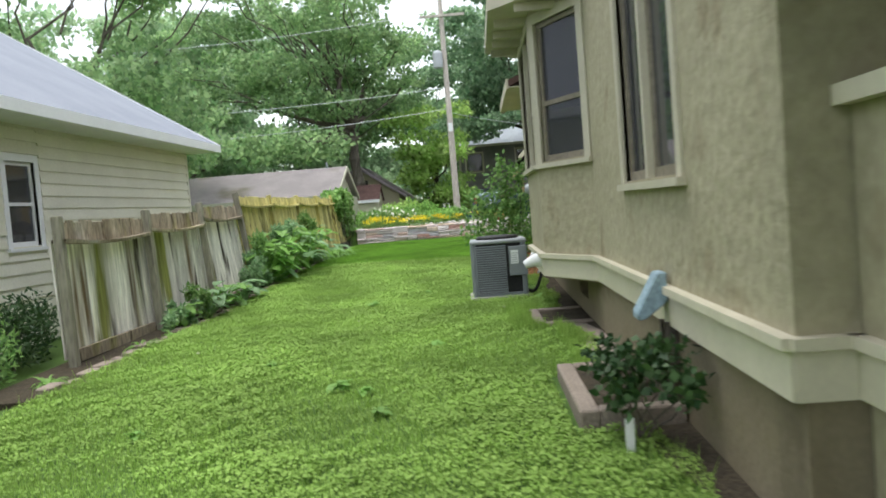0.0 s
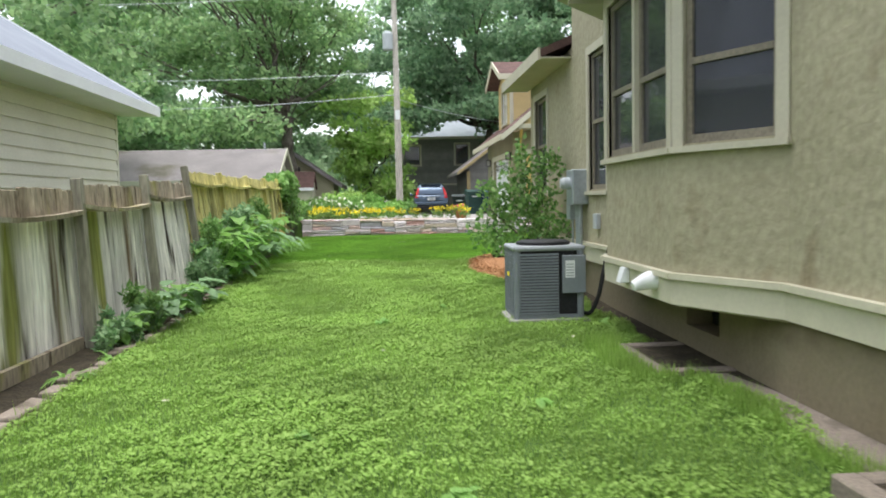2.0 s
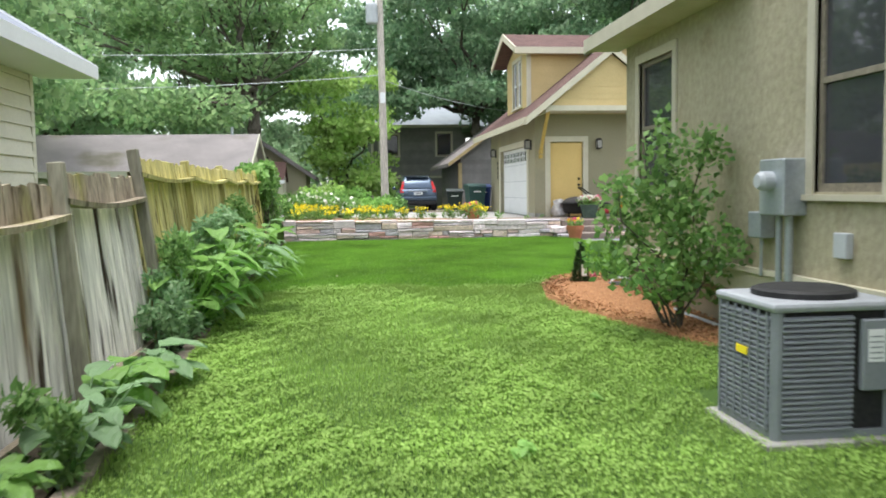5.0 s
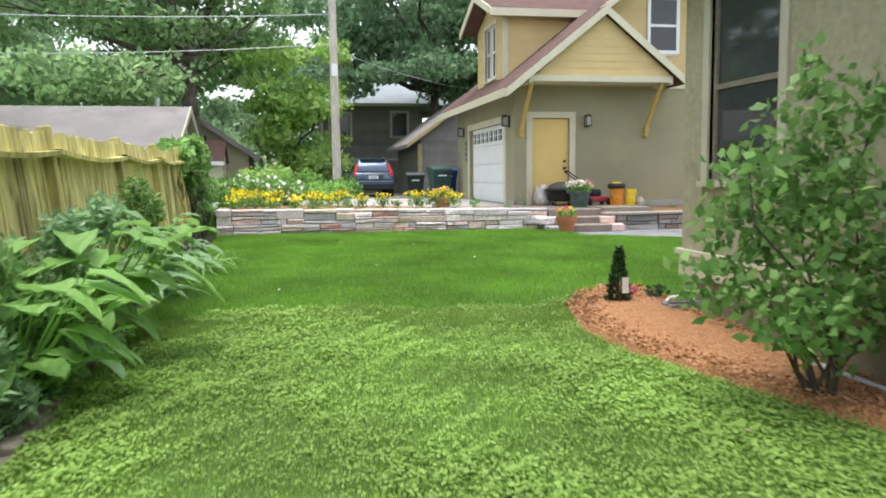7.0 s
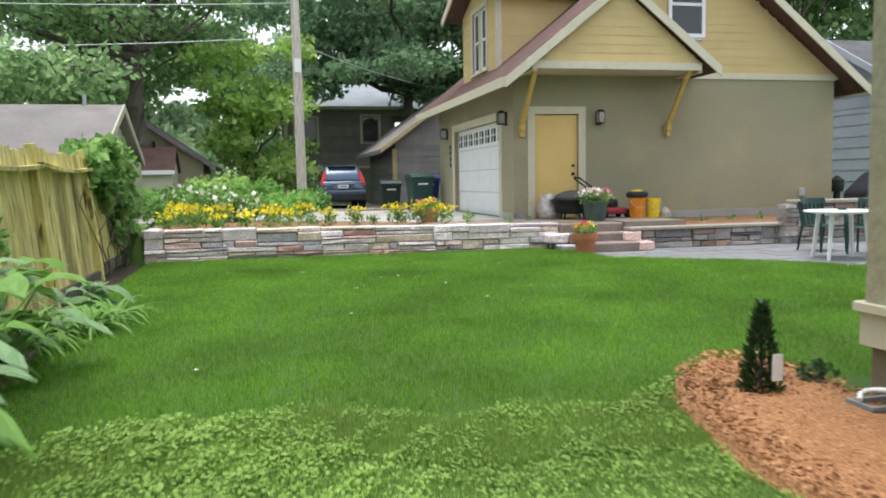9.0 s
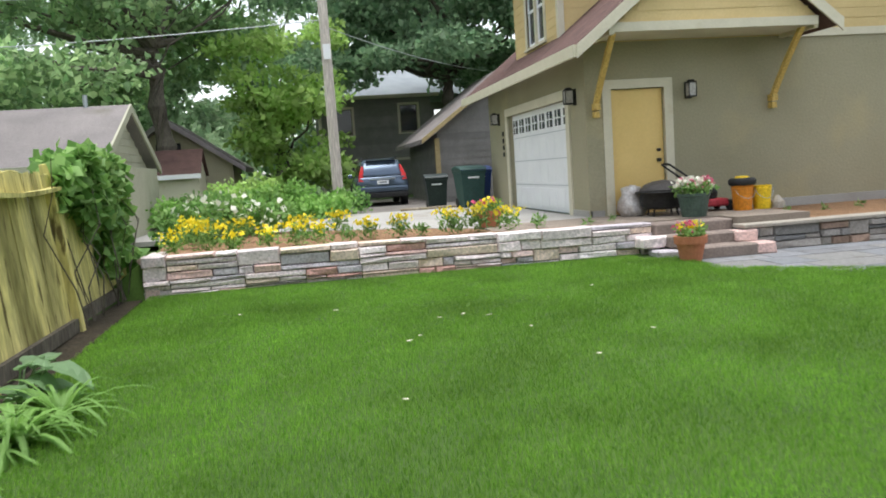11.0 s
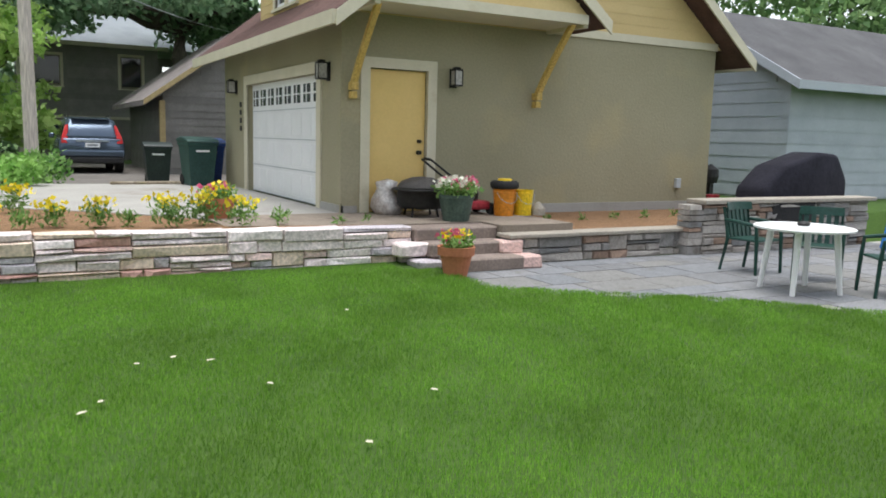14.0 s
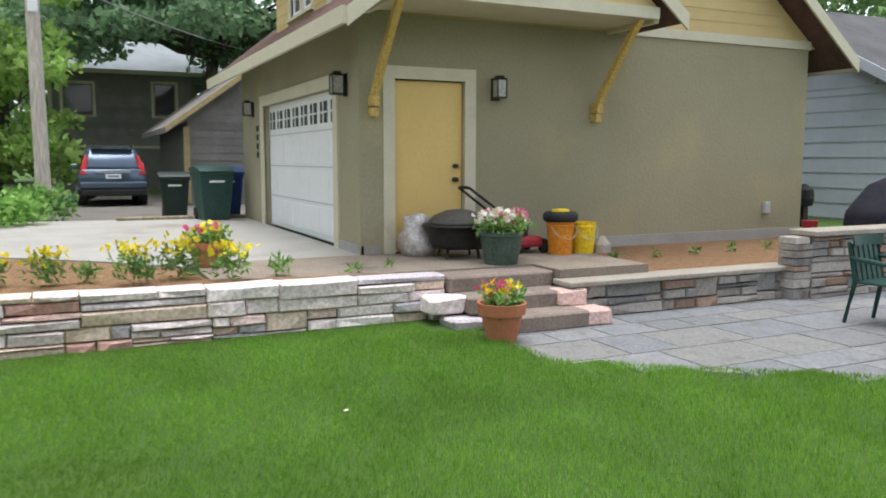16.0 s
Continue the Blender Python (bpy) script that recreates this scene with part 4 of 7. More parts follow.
# ---- stone retaining walls ----
def stone_wall(parent, o, d, L, z0, top_at, material, seed, course=(0.07, 0.15), length=(0.16, 0.62), depth=0.28, limit=400):
    """Squared rubble: uneven courses of stones with open dark joints, each stone its own mesh."""
    rnd = random.Random(seed)

    def stone(a, b, za, zb):
        if b - a < 0.05 or zb - za < 0.022:
            return
        g = 0.005
        bm = bmesh.new()
        f = rnd.uniform(-0.04, 0.03)
        j = lambda k=0.018: rnd.uniform(-k, k)
        h = zb - za
        ring = [(a + g + j(0.006), za + g), ((a + b) / 2 + j(0.03), za + g + j(0.004)), (b - g + j(0.006), za + g + j(0.006)), (b - g + j(0.008), zb - g + j(0.006)), ((a + b) / 2 + j(0.04), zb - g + j(0.005)), (a + g + j(0.008), zb - g + j(0.006))]
        cs, cz = (a + b) / 2, (za + zb) / 2
        e = min(0.016, h * 0.22)
        back = [(s_, depth, z_) for s_, z_ in ring]
        mid = [(s_, f + 0.022, z_) for s_, z_ in ring]
        front = [(s_ + (0 if abs(s_ - cs) < 0.06 else e if s_ < cs else -e), f + j(), z_ + (e if z_ < cz else -e) * 0.8) for s_, z_ in ring]
        rows = [[bm.verts.new((o[0] + d[0] * s_ + d[1] * q, o[1] + d[1] * s_ - d[0] * q, z_)) for s_, q, z_ in r] for r in (back, mid, front)]
        for r0, r1 in zip(rows, rows[1:]):
            for k in range(6):
                bm.faces.new((r0[k], r0[(k + 1) % 6], r1[(k + 1) % 6], r1[k]))
        bm.faces.new(rows[-1])
        bm.faces.new(rows[0][::-1])
        part("stone", bm, material, parent)

    total = min(top_at(0), top_at(L)) - z0
    bands = max(1, round(total / 0.25))
    for i in range(bands):
        s = 0.0
        while s < L - 0.01:
            w = rnd.uniform(length[0] * 1.4, length[1] * 1.2)
            e1 = L if L - (s + w) < length[0] else s + w
            lo = z0 + total * i / bands
            hi = z0 + total * (i + 1) / bands if i < bands - 1 else top_at((s + e1) / 2)
            n = rnd.choice((2, 2, 3, 3)) if e1 - s < 0.6 else rnd.choice((2, 3, 3, 4))
            cuts = [0.0] + [(k + rnd.uniform(-0.40, 0.40)) / n for k in range(1, n)] + [1.0]
            for c0, c1 in zip(cuts, cuts[1:]):
                za, zb = lo + (hi - lo) * c0, lo + (hi - lo) * c1
                if e1 - s > 0.42 and rnd.random() < 0.55:
                    m = s + (e1 - s) * rnd.uniform(0.3, 0.7)
                    stone(s, m, za, zb)
                    stone(m, e1, za, zb)
                else:
                    stone(s, e1, za, zb)
            s = e1


sw = thing("stone_wall", (-0.8, 27.6, 0.46), "low dry-laid retaining wall of pale and reddish squared stones", "stone wall", kind="structure")
bm = bmesh.new()
box(bm, -4.28, 2.74, 27.53, 27.78, 0.2, 0.87)
part("core", bm, M["soil"], sw)
SW_STONES = lambda: stone_wall(sw, (2.78, 27.45), (-1, 0), 7.1, 0.40, lambda s: 0.90 + 0.08 * s / 7.1, M["stone"], 4, course=(0.085, 0.165), length=(0.28, 0.9))
SW_END = lambda: stone_wall(sw, (-4.32, 27.46), (0, 1), 0.9, 0.40, lambda s: 0.97, M["stone"], 6, depth=0.2)
sw2 = thing("stone_wall", (5.7, 27.1, 0.42), "low grey stone wall with a flat coping beside the patio", "stone wall", kind="structure")
bm = bmesh.new()
box(bm, 4.02, 7.4, 27.16, 27.32, 0.2, 0.74)
part("core", bm, M["soil"], sw2)
bm = bmesh.new()
box(bm, 3.98, 7.35, 27.02, 27.36, 0.745, 0.80)
bevel(bm, 0.01)
part("coping", bm, M["coping"], sw2)
SW2_STONES = lambda: stone_wall(sw2, (7.4, 27.08), (-1, 0), 3.4, 0.40, lambda s: 0.745, M["stone_grey"], 9, course=(0.07, 0.12))
pier = thing("outdoor_counter", (8.6, 27.3, 0.42), "grey stone outdoor counter with a pale top slab", "counter")
bm = bmesh.new()
box(bm, 7.38, 11.2, 26.95, 27.15, 0.2, 1.15)
part("core", bm, M["soil"], pier)
bm = bmesh.new()
box(bm, 7.25, 11.3, 26.82, 27.22, 1.155, 1.22)
bevel(bm, 0.01)
part("top_slab", bm, M["coping"], pier)
# no hollow here: a near-black box gives the shade of the recess
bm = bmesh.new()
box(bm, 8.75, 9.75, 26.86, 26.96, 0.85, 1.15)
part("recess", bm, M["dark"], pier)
PIER_STONES = lambda: (stone_wall(pier, (11.2, 26.9), (-1, 0), 3.9, 0.40, lambda s: 1.15, M["stone_grey"], 12, course=(0.10, 0.18)), stone_wall(pier, (7.3, 27.15), (0, -1), 0.25, 0.40, lambda s: 1.15, M["stone_grey"], 13, course=(0.10, 0.18)))
# steps up to the path
for k, (y0, z1, x0, x1) in enumerate(((26.70, 0.57, 2.95, 4.0), (27.05, 0.72, 2.85, 4.0), (27.40, 0.875, 2.80, 4.02))):
    bm = bmesh.new()
    box(bm, x0, x1, y0, y0 + 0.45, z1 - 0.17, z1)
    bevel(bm, 0.02)
    top("stone_step", bm, M["step"], "brown stone step slab up to the garage path", "step", "garden steps", kind="structure")
for k, (x, y, z, sx, sy, sz) in enumerate(((2.62, 26.95, 0.40, 0.34, 0.3, 0.14), (2.50, 27.15, 0.55, 0.36, 0.32, 0.17), (3.95, 26.72, 0.40, 0.34, 0.3, 0.17), (3.85, 27.0, 0.56, 0.32, 0.28, 0.17))):
    bm = bmesh.new()
    box(bm, x, x + sx, y, y + sy, z, z + sz)
    for v in bm.verts:
        v.co += Vector((random.uniform(-0.03, 0.03), random.uniform(-0.03, 0.03), random.uniform(-0.015, 0.015)))
    bevel(bm, 0.025)
    top("boulder", bm, M["stone"], "pale rough block flanking the stone steps", "stone block", "step blocks")


# ---- patio ----
patio = thing("patio", (6, 25.5, 0.4), "blue-grey flagstone patio", "patio", kind="structure")
bm = bmesh.new()
prism(bm, [(x, y) for y, x in EDGE] + [(12, 27.1), (12, 22.0)], "z", 0.15, 0.402)
part("bed", bm, M["concrete"], patio)


def patio_slabs():
    rnd = random.Random(3)
    y = 22.15
    while y < 27.0:
        h = rnd.choice((0.40, 0.52, 0.62))
        h = min(h, 27.05 - y)
        x = lerp(EDGE, y + h * 0.5) + 0.0
        while x < 11.5:
            w = rnd.uniform(0.45, 0.95)
            bm = bmesh.new()
            g = 0.004
            z = 0.41 + rnd.uniform(-0.002, 0.002)
            for v in box(bm, x + g, x + w - g, y + g, y + h - g, 0.36, z):
                if v.co.z > 0.39:
                    v.co.x += 0.006 if v.co.x < x + w / 2 else -0.006
                    v.co.y += 0.006 if v.co.y < y + h / 2 else -0.006
            part("slab", bm, M["slab"], patio)
            x += w
        y += h


# ---- foliage helpers ----
def leaf_quads(P, D, S, w=0.5, rng=None, fold=0.0):
    """Pointed leaves: from each point P along D, of length S and relative width w."""
    n = len(P)
    R = rng.normal(size=(n, 3))
    side = np.cross(D, R)
    side /= np.linalg.norm(side, axis=1)[:, None] + 1e-9
    S = S[:, None]
    up = np.cross(side, D)
    mid = P + D * S * 0.45 + up * S * fold
    V = np.stack([P, mid + side * S * w * 0.5, P + D * S, mid - side * S * w * 0.5], axis=1).reshape(-1, 3)
    F = np.arange(4 * n).reshape(-1, 4)
    return V, F


def quick_mesh(name, V, F, material, parent=None):
    me = bpy.data.meshes.new(name)
    k = F.shape[1]
    me.vertices.add(len(V))
    me.vertices.foreach_set("co", np.asarray(V, dtype=np.float32).ravel())
    me.loops.add(F.size)
    me.loops.foreach_set("vertex_index", F.astype(np.int32).ravel())
    me.polygons.add(len(F))
    me.polygons.foreach_set("loop_start", np.arange(0, F.size, k, dtype=np.int32))
    me.update(calc_edges=True)
    me.materials.append(material)
    ob = new(name, me)
    return under(ob, parent) if parent else ob


def unit(rng, n, up=0.0):
    D = rng.normal(size=(n, 3))
    D[:, 2] += up
    return D / (np.linalg.norm(D, axis=1)[:, None] + 1e-9)


def blob_points(rng, c, r, n, shell=0.55):
    u = unit(rng, n)
    rad = shell + (1 - shell) * rng.random(n) ** 0.6
    lump = 1 + 0.18 * np.sin(u[:, 0] * 7 + c[0]) * np.cos(u[:, 1] * 6 + c[1])
    return np.array(c) + u * (rad * lump)[:, None] * np.array(r)


def crown(parent, blobs, per, size, material, seed, name="crown", w=0.6, up=0.1, shell=0.45):
    rng = np.random.default_rng(seed)
    Vs, Fs, k = [], [], 0
    for c, r in blobs:
        n = int(per * (r[0] * r[1] * r[2]) ** 0.55)
        P = blob_points(rng, c, r, n, shell)
        D = unit(rng, n, up)
        V, F = leaf_quads(P, D, size * rng.uniform(0.6, 1.4, n), w, rng, 0.1)
        Vs.append(V), Fs.append(F + k)
        k += len(V)
    return quick_mesh(name, np.concatenate(Vs), np.concatenate(Fs), material, parent)


def limb(bm, a, b, r0, r1, rnd, seg=7, bend=0.12):
    a, b = Vector(a), Vector(b)
    L = (b - a).length
    pts = [a + (b - a) * t + Vector((rnd.uniform(-1, 1), rnd.uniform(-1, 1), rnd.uniform(-0.3, 0.6))) * L * bend * math.sin(math.pi * t) for t in (0, 0.25, 0.5, 0.75, 1)]
    tube(bm, pts, [r0 + (r1 - r0) * t for t in (0, 0.25, 0.5, 0.75, 1)], seg)


def tree(name, at, label, blobs, material, per, size, seed, trunk_r=0.35, fork=0.35, category="tree", group="trees behind the yards", lean=(0, 0)):
    rnd = random.Random(seed)
    t = thing(name, at, label, category, group)
    bm = bmesh.new()
    zt = max(c[2] for c, r in blobs)
    h = zt - at[2]
    f = Vector((at[0] + lean[0], at[1] + lean[1], at[2] + h * fork))
    limb(bm, (at[0], at[1], at[2] - 0.2), f, trunk_r, trunk_r * 0.75, rnd, 9, 0.04)
    for c, r in blobs:
        if rnd.random() < 0.66:
            continue
        m = f.lerp(Vector(c), 0.9)
        big = rnd.random() < 0.45
        limb(bm, f + Vector((0, 0, rnd.uniform(-0.2, 0.3) * h * 0.2)), m, trunk_r * (rnd.uniform(0.28, 0.42) if big else rnd.uniform(0.06, 0.10)), 0.03, rnd)
        for k in range(1):
            e = Vector(c) + Vector((rnd.uniform(-1, 1) * r[0], rnd.uniform(-1, 1) * r[1], rnd.uniform(-0.6, 0.9) * r[2])) * 0.7
            limb(bm, f.lerp(m, rnd.uniform(0.5, 0.8)), e, trunk_r * 0.15, 0.02, rnd, 5)
    part("trunk", bm, M["bark"], t)
    crown(t, blobs, per, size, material, seed)
    return t


def random_blobs(seed, c, spread, n, r):
    rnd = random.Random(seed)
    out = []
    for k in range(n):
        a = rnd.uniform(0, 2 * math.pi)
        q = rnd.uniform(0.2, 1.0)
        s = rnd.uniform(0.7, 1.25) * r
        out.append(((c[0] + math.cos(a) * q * spread[0], c[1] + math.sin(a) * q * spread[1], c[2] + rnd.uniform(-1, 1) * spread[2]), (s * 1.25, s * 1.25, s * 0.8)))
    return out


# ---- trees ----
def open_crown(seed, c, spread, n, r):
    """Many small uneven clumps, denser outside, so that limbs and sky show between them."""
    rnd = random.Random(seed)
    out = []
    for k in range(n):
        a = rnd.uniform(0, 2 * math.pi)
        q = rnd.uniform(0.15, 1.0) ** 0.6
        s = rnd.uniform(0.55, 1.35) * r
        out.append(((c[0] + math.cos(a) * q * spread[0], c[1] + math.sin(a) * q * spread[1], c[2] + rnd.uniform(-1, 1) * spread[2]), (s * 1.5, s * 1.3, s * 0.6)))
    return out


tree("oak_tree", (-7.0, 47, 0.8), "big old oak with dark spreading limbs", open_crown(1, (-10.8, 48.5, 10.9), (7.6, 4.5, 5.0), 60, 1.2) + [((-11, 41, 5.4), (2.4, 1.4, 0.9)), ((-8, 40.5, 5.2), (2.0, 1.2, 0.8))] , M["leaf_oak"], 300, 0.30, 1, 0.42, 0.36)
tree("oak_tree", (-15.5, 29, 0.2), "tall oak behind the neighbouring house", open_crown(2, (-15, 30, 8.8), (5.5, 4.5, 5.2), 46, 1.1), M["leaf_oak"], 300, 0.27, 2, 0.36, 0.3)
tree("maple_tree", (-2.6, 50, 0.85), "bright yellow-green maple behind the alley", open_crown(3, (-2.7, 48.6, 4.4), (2.4, 1.2, 3.0), 40, 0.62), M["leaf_bright"], 270, 0.30, 3, 0.14, 0.3)
tree("elm_tree", (5.0, 54, 0.85), "dark leafy tree hanging over the grey house", open_crown(4, (5.5, 53, 11.0), (7.0, 4, 4.6), 60, 1.2) + [((1.6, 49.5, 6.6), (1.4, 1.0, 0.5)), ((4.5, 49, 6.9), (1.9, 1.2, 0.6)), ((0.9, 52, 8.6), (1.8, 1.2, 0.7)), ((-2.5, 55, 10.5), (1.8, 1.2, 0.8)), ((-1.0, 56, 12.0), (1.8, 1.2, 0.8))], M["leaf_dark"], 430, 0.32, 4, 0.42, 0.4)
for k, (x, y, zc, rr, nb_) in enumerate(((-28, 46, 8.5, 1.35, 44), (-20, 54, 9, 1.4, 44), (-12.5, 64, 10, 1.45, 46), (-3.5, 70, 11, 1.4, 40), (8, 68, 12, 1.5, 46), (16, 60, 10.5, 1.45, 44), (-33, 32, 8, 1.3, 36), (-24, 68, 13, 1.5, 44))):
    tree("broadleaf_tree", (x, y, 0.8), "tall leafy tree in the woods beyond the alley", open_crown(20 + k, (x, y, zc), (6.0, 3.5, 6.2), nb_, rr), M["leaf_far_haze"], 210, 0.42, 20 + k, 0.36, 0.28)
for k, (x, y, zc) in enumerate(((20, 44, 9.5), (29, 40, 9), (13.5, 47, 11.5))):
    tree("broadleaf_tree", (x, y, 0.8), "leafy tree behind the white garage", open_crown(40 + k, (x, y, zc), (4.5, 3.5, 4.8), 36, 1.3), M["leaf_dark" if k == 2 else "leaf_oak"], 330, 0.34, 40 + k, 0.33, 0.3)
# understorey of the far woods
rng = np.random.default_rng(77)
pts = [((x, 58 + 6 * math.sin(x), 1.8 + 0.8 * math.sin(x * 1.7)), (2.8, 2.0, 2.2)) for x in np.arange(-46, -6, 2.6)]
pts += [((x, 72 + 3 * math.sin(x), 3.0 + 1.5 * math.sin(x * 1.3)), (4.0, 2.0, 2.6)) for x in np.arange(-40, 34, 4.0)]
woods = crown(None, pts, 420, 0.42, M["leaf_far_haze"], 78, "far_woods")
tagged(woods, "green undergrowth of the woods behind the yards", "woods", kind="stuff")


def shrub(name, at, label, blobs, material, per, size, seed, category="shrub", stems=6, stem_r=0.012, w=0.6, group=""):
    rnd = random.Random(seed)
    t = thing(name, at, label, category, group)
    bm = bmesh.new()
    for k in range(stems):
        c, r = blobs[k % len(blobs)]
        e = Vector(c) + Vector((rnd.uniform(-0.4, 0.4) * r[0], rnd.uniform(-0.4, 0.4) * r[1], rnd.uniform(0.1, 0.7) * r[2]))
        limb(bm, Vector(at) + Vector((rnd.uniform(-0.05, 0.05), rnd.uniform(-0.05, 0.05), -0.05)), e, stem_r, stem_r * 0.3, rnd, 5)
    part("stem", bm, M["bark"], t)
    crown(t, blobs, per, size, material, seed, "foliage", w, 0.15, 0.2)
    return t


# the tall bush by the house
B0 = (0.57, 15.05, 0.19)
bush_blobs = [((x * 1.12 - 0.24, y, z), r) for (x, y, z), r in [((0.70, 15.05, 1.0), (0.50, 0.50, 0.42)), ((0.55, 14.95, 1.45), (0.45, 0.45, 0.40)), ((0.85, 15.2, 1.5), (0.42, 0.45, 0.40)), ((0.62, 15.1, 1.95), (0.36, 0.38, 0.36)), ((1.0, 15.0, 2.05), (0.25, 0.28, 0.25)), ((0.35, 14.8, 0.85), (0.35, 0.35, 0.28)), ((1.0, 15.3, 0.75), (0.4, 0.4, 0.3)), ((0.30, 15.3, 1.35), (0.3, 0.35, 0.28)), ((0.95, 14.7, 1.1), (0.35, 0.35, 0.3)), ((0.7, 15.0, 0.62), (0.3, 0.3, 0.16)), ((0.1, 15.1, 1.0), (0.3, 0.3, 0.25)), ((0.15, 14.9, 1.65), (0.22, 0.25, 0.2)), ((0.6, 15.1, 2.28), (0.12, 0.1, 0.16))]]
shrub("lilac_bush", B0, "tall loose green bush beside the house wall", bush_blobs, M["leaf_bush"], 1350, 0.088, 50, "bush", 12, 0.016, 0.62)
# rose bush at the window well
rb = [((0.80, 4.75, 0.45), (0.26, 0.28, 0.16)), ((0.95, 4.55, 0.55), (0.20, 0.22, 0.14)), ((0.70, 4.95, 0.50), (0.18, 0.2, 0.14)), ((1.02, 4.35, 0.40), (0.14, 0.2, 0.12)), ((0.72, 4.6, 0.32), (0.14, 0.16, 0.1))]
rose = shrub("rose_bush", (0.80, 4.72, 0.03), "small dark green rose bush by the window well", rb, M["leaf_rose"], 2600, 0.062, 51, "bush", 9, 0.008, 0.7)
bm = bmesh.new()
prism(bm, [(0.70, 0.02), (0.75, 0.02), (0.755, 0.22), (0.70, 0.22)], "y", 4.50, 4.505)
top("plant_label", bm, M["white"], "white plastic plant label stuck beside the rose", "plant label")
# shrubs behind the flower bed
shrub("hydrangea", (-3.6, 31.2, 0.88), "leafy hydrangea with cream flower heads", [((-3.7, 31.2, 1.28), (0.8, 0.6, 0.42)), ((-2.9, 31.4, 1.18), (0.6, 0.5, 0.34)), ((-4.3, 31.0, 1.15), (0.5, 0.5, 0.38))], M["leaf_vine"], 2300, 0.12, 52, "shrub", 8)
crown(None, [((-3.7, 31.0, 1.42), (0.75, 0.5, 0.30)), ((-2.95, 31.2, 1.25), (0.5, 0.45, 0.28))], 260, 0.10, M["petal_white"], 53, "flower_heads", 1.0)
tagged(bpy.data.objects["flower_heads"], "cream hydrangea flower heads", "flowers", kind="stuff")
for k, (x, y, z, rx, rz, mt) in enumerate(((-2.7, 36.3, 1.55, 0.9, 0.75, "leaf_big"), (-1.75, 35.9, 1.35, 0.7, 0.5, "leaf_big"), (-3.6, 37.0, 1.7, 0.9, 0.8, "leaf_bright"), (-1.3, 37.8, 1.35, 0.9, 0.55, "leaf_bush"), (-4.6, 36.0, 1.5, 0.8, 0.6, "leaf_vine"), (-5.6, 35.2, 1.4, 0.7, 0.55, "leaf_big"))):
    shrub("garden_shrub", (x, y, 0.86), "rounded green garden shrub beside the alley", [((x, y, z - 0.3), (rx, 0.7, rz * 0.8)), ((x + 0.4, y + 0.2, z - 0.12), (rx * 0.6, 0.5, rz * 0.55)), ((x - 0.4, y, z - 0.2), (rx * 0.6, 0.5, rz * 0.55))], M[mt], 1100, 0.13, 60 + k, group="alley shrubs")


# ---- vine and plants along the fence ----
vine = thing("vine", (FX, 27, 0.4), "green vine spilling over the fence's far end", "vine")
bm = bmesh.new()
rnd = random.Random(5)
for k in range(16):
    y = rnd.uniform(25.4, 28.3)
    limb(bm, (FX + 0.25, y, 0.45), (FX + 0.10 + rnd.uniform(0, 0.1), y + rnd.uniform(-0.5, 0.5), rnd.uniform(1.7, 2.4)), 0.010, 0.004, rnd, 5)
part("stem", bm, M["bark"], vine)
strands = [((FX + 0.02, 26.3, 2.20), (0.22, 0.55, 0.12)), ((FX + 0.04, 27.4, 2.16), (0.26, 0.55, 0.18)), ((FX - 0.3, 27.2, 2.22), (0.30, 0.6, 0.2)), ((FX + 0.12, 28.1, 1.6), (0.15, 0.16, 0.4)), ((FX + 0.22, 28.15, 0.85), (0.14, 0.18, 0.3))]
for k in range(19):
    y, z = rnd.uniform(25.5, 28.15), rnd.uniform(2.0, 2.3)
    drop = rnd.uniform(0.15, 0.5) if y < 26.3 else rnd.uniform(0.2, 1.3)
    while drop > 0:
        r = rnd.uniform(0.06, 0.15)
        strands.append(((FX + 0.13 + rnd.uniform(-0.04, 0.10), y, z), (r, r * 1.1, r)))
        y, z, drop = y + rnd.uniform(-0.10, 0.10), z - 0.16, drop - 0.16
crown(vine, strands, 1500, 0.15, M["leaf_vine"], 90, "foliage", 0.95, -0.3, 0.1)


def leaf_blade(bm, base, direction, L, width, droop, wave=0.0, seg=6):
    """One large leaf: a stalk-side rib that bends over, with a cupped, lobed blade."""
    d = Vector(direction).normalized()
    side = d.cross(Vector((0, 0, 1))).normalized()
    rows = []
    for k in range(seg + 1):
        t = k / seg
        p = Vector(base) + d * L * t + Vector((0, 0, -droop * L * t * t))
        w = width * (min(1.0, 0.5 + 2.6 * t) * (1.0 - t ** 2.6) ** 0.6 if wave else math.sin(math.pi * min(1, 0.12 + 0.88 * t)) ** 0.7) * (1 + wave * math.sin(t * 19))
        rows.append([bm.verts.new(p + side * w * u + Vector((0, 0, 0.18 * width * abs(u) + wave * 0.1 * math.sin(t * 15 + u * 4) * L))) for u in (-1, -0.5, 0, 0.5, 1)])
    for a, b in zip(rows, rows[1:]):
        for q in range(4):
            bm.faces.new((a[q], a[q + 1], b[q + 1], b[q]))


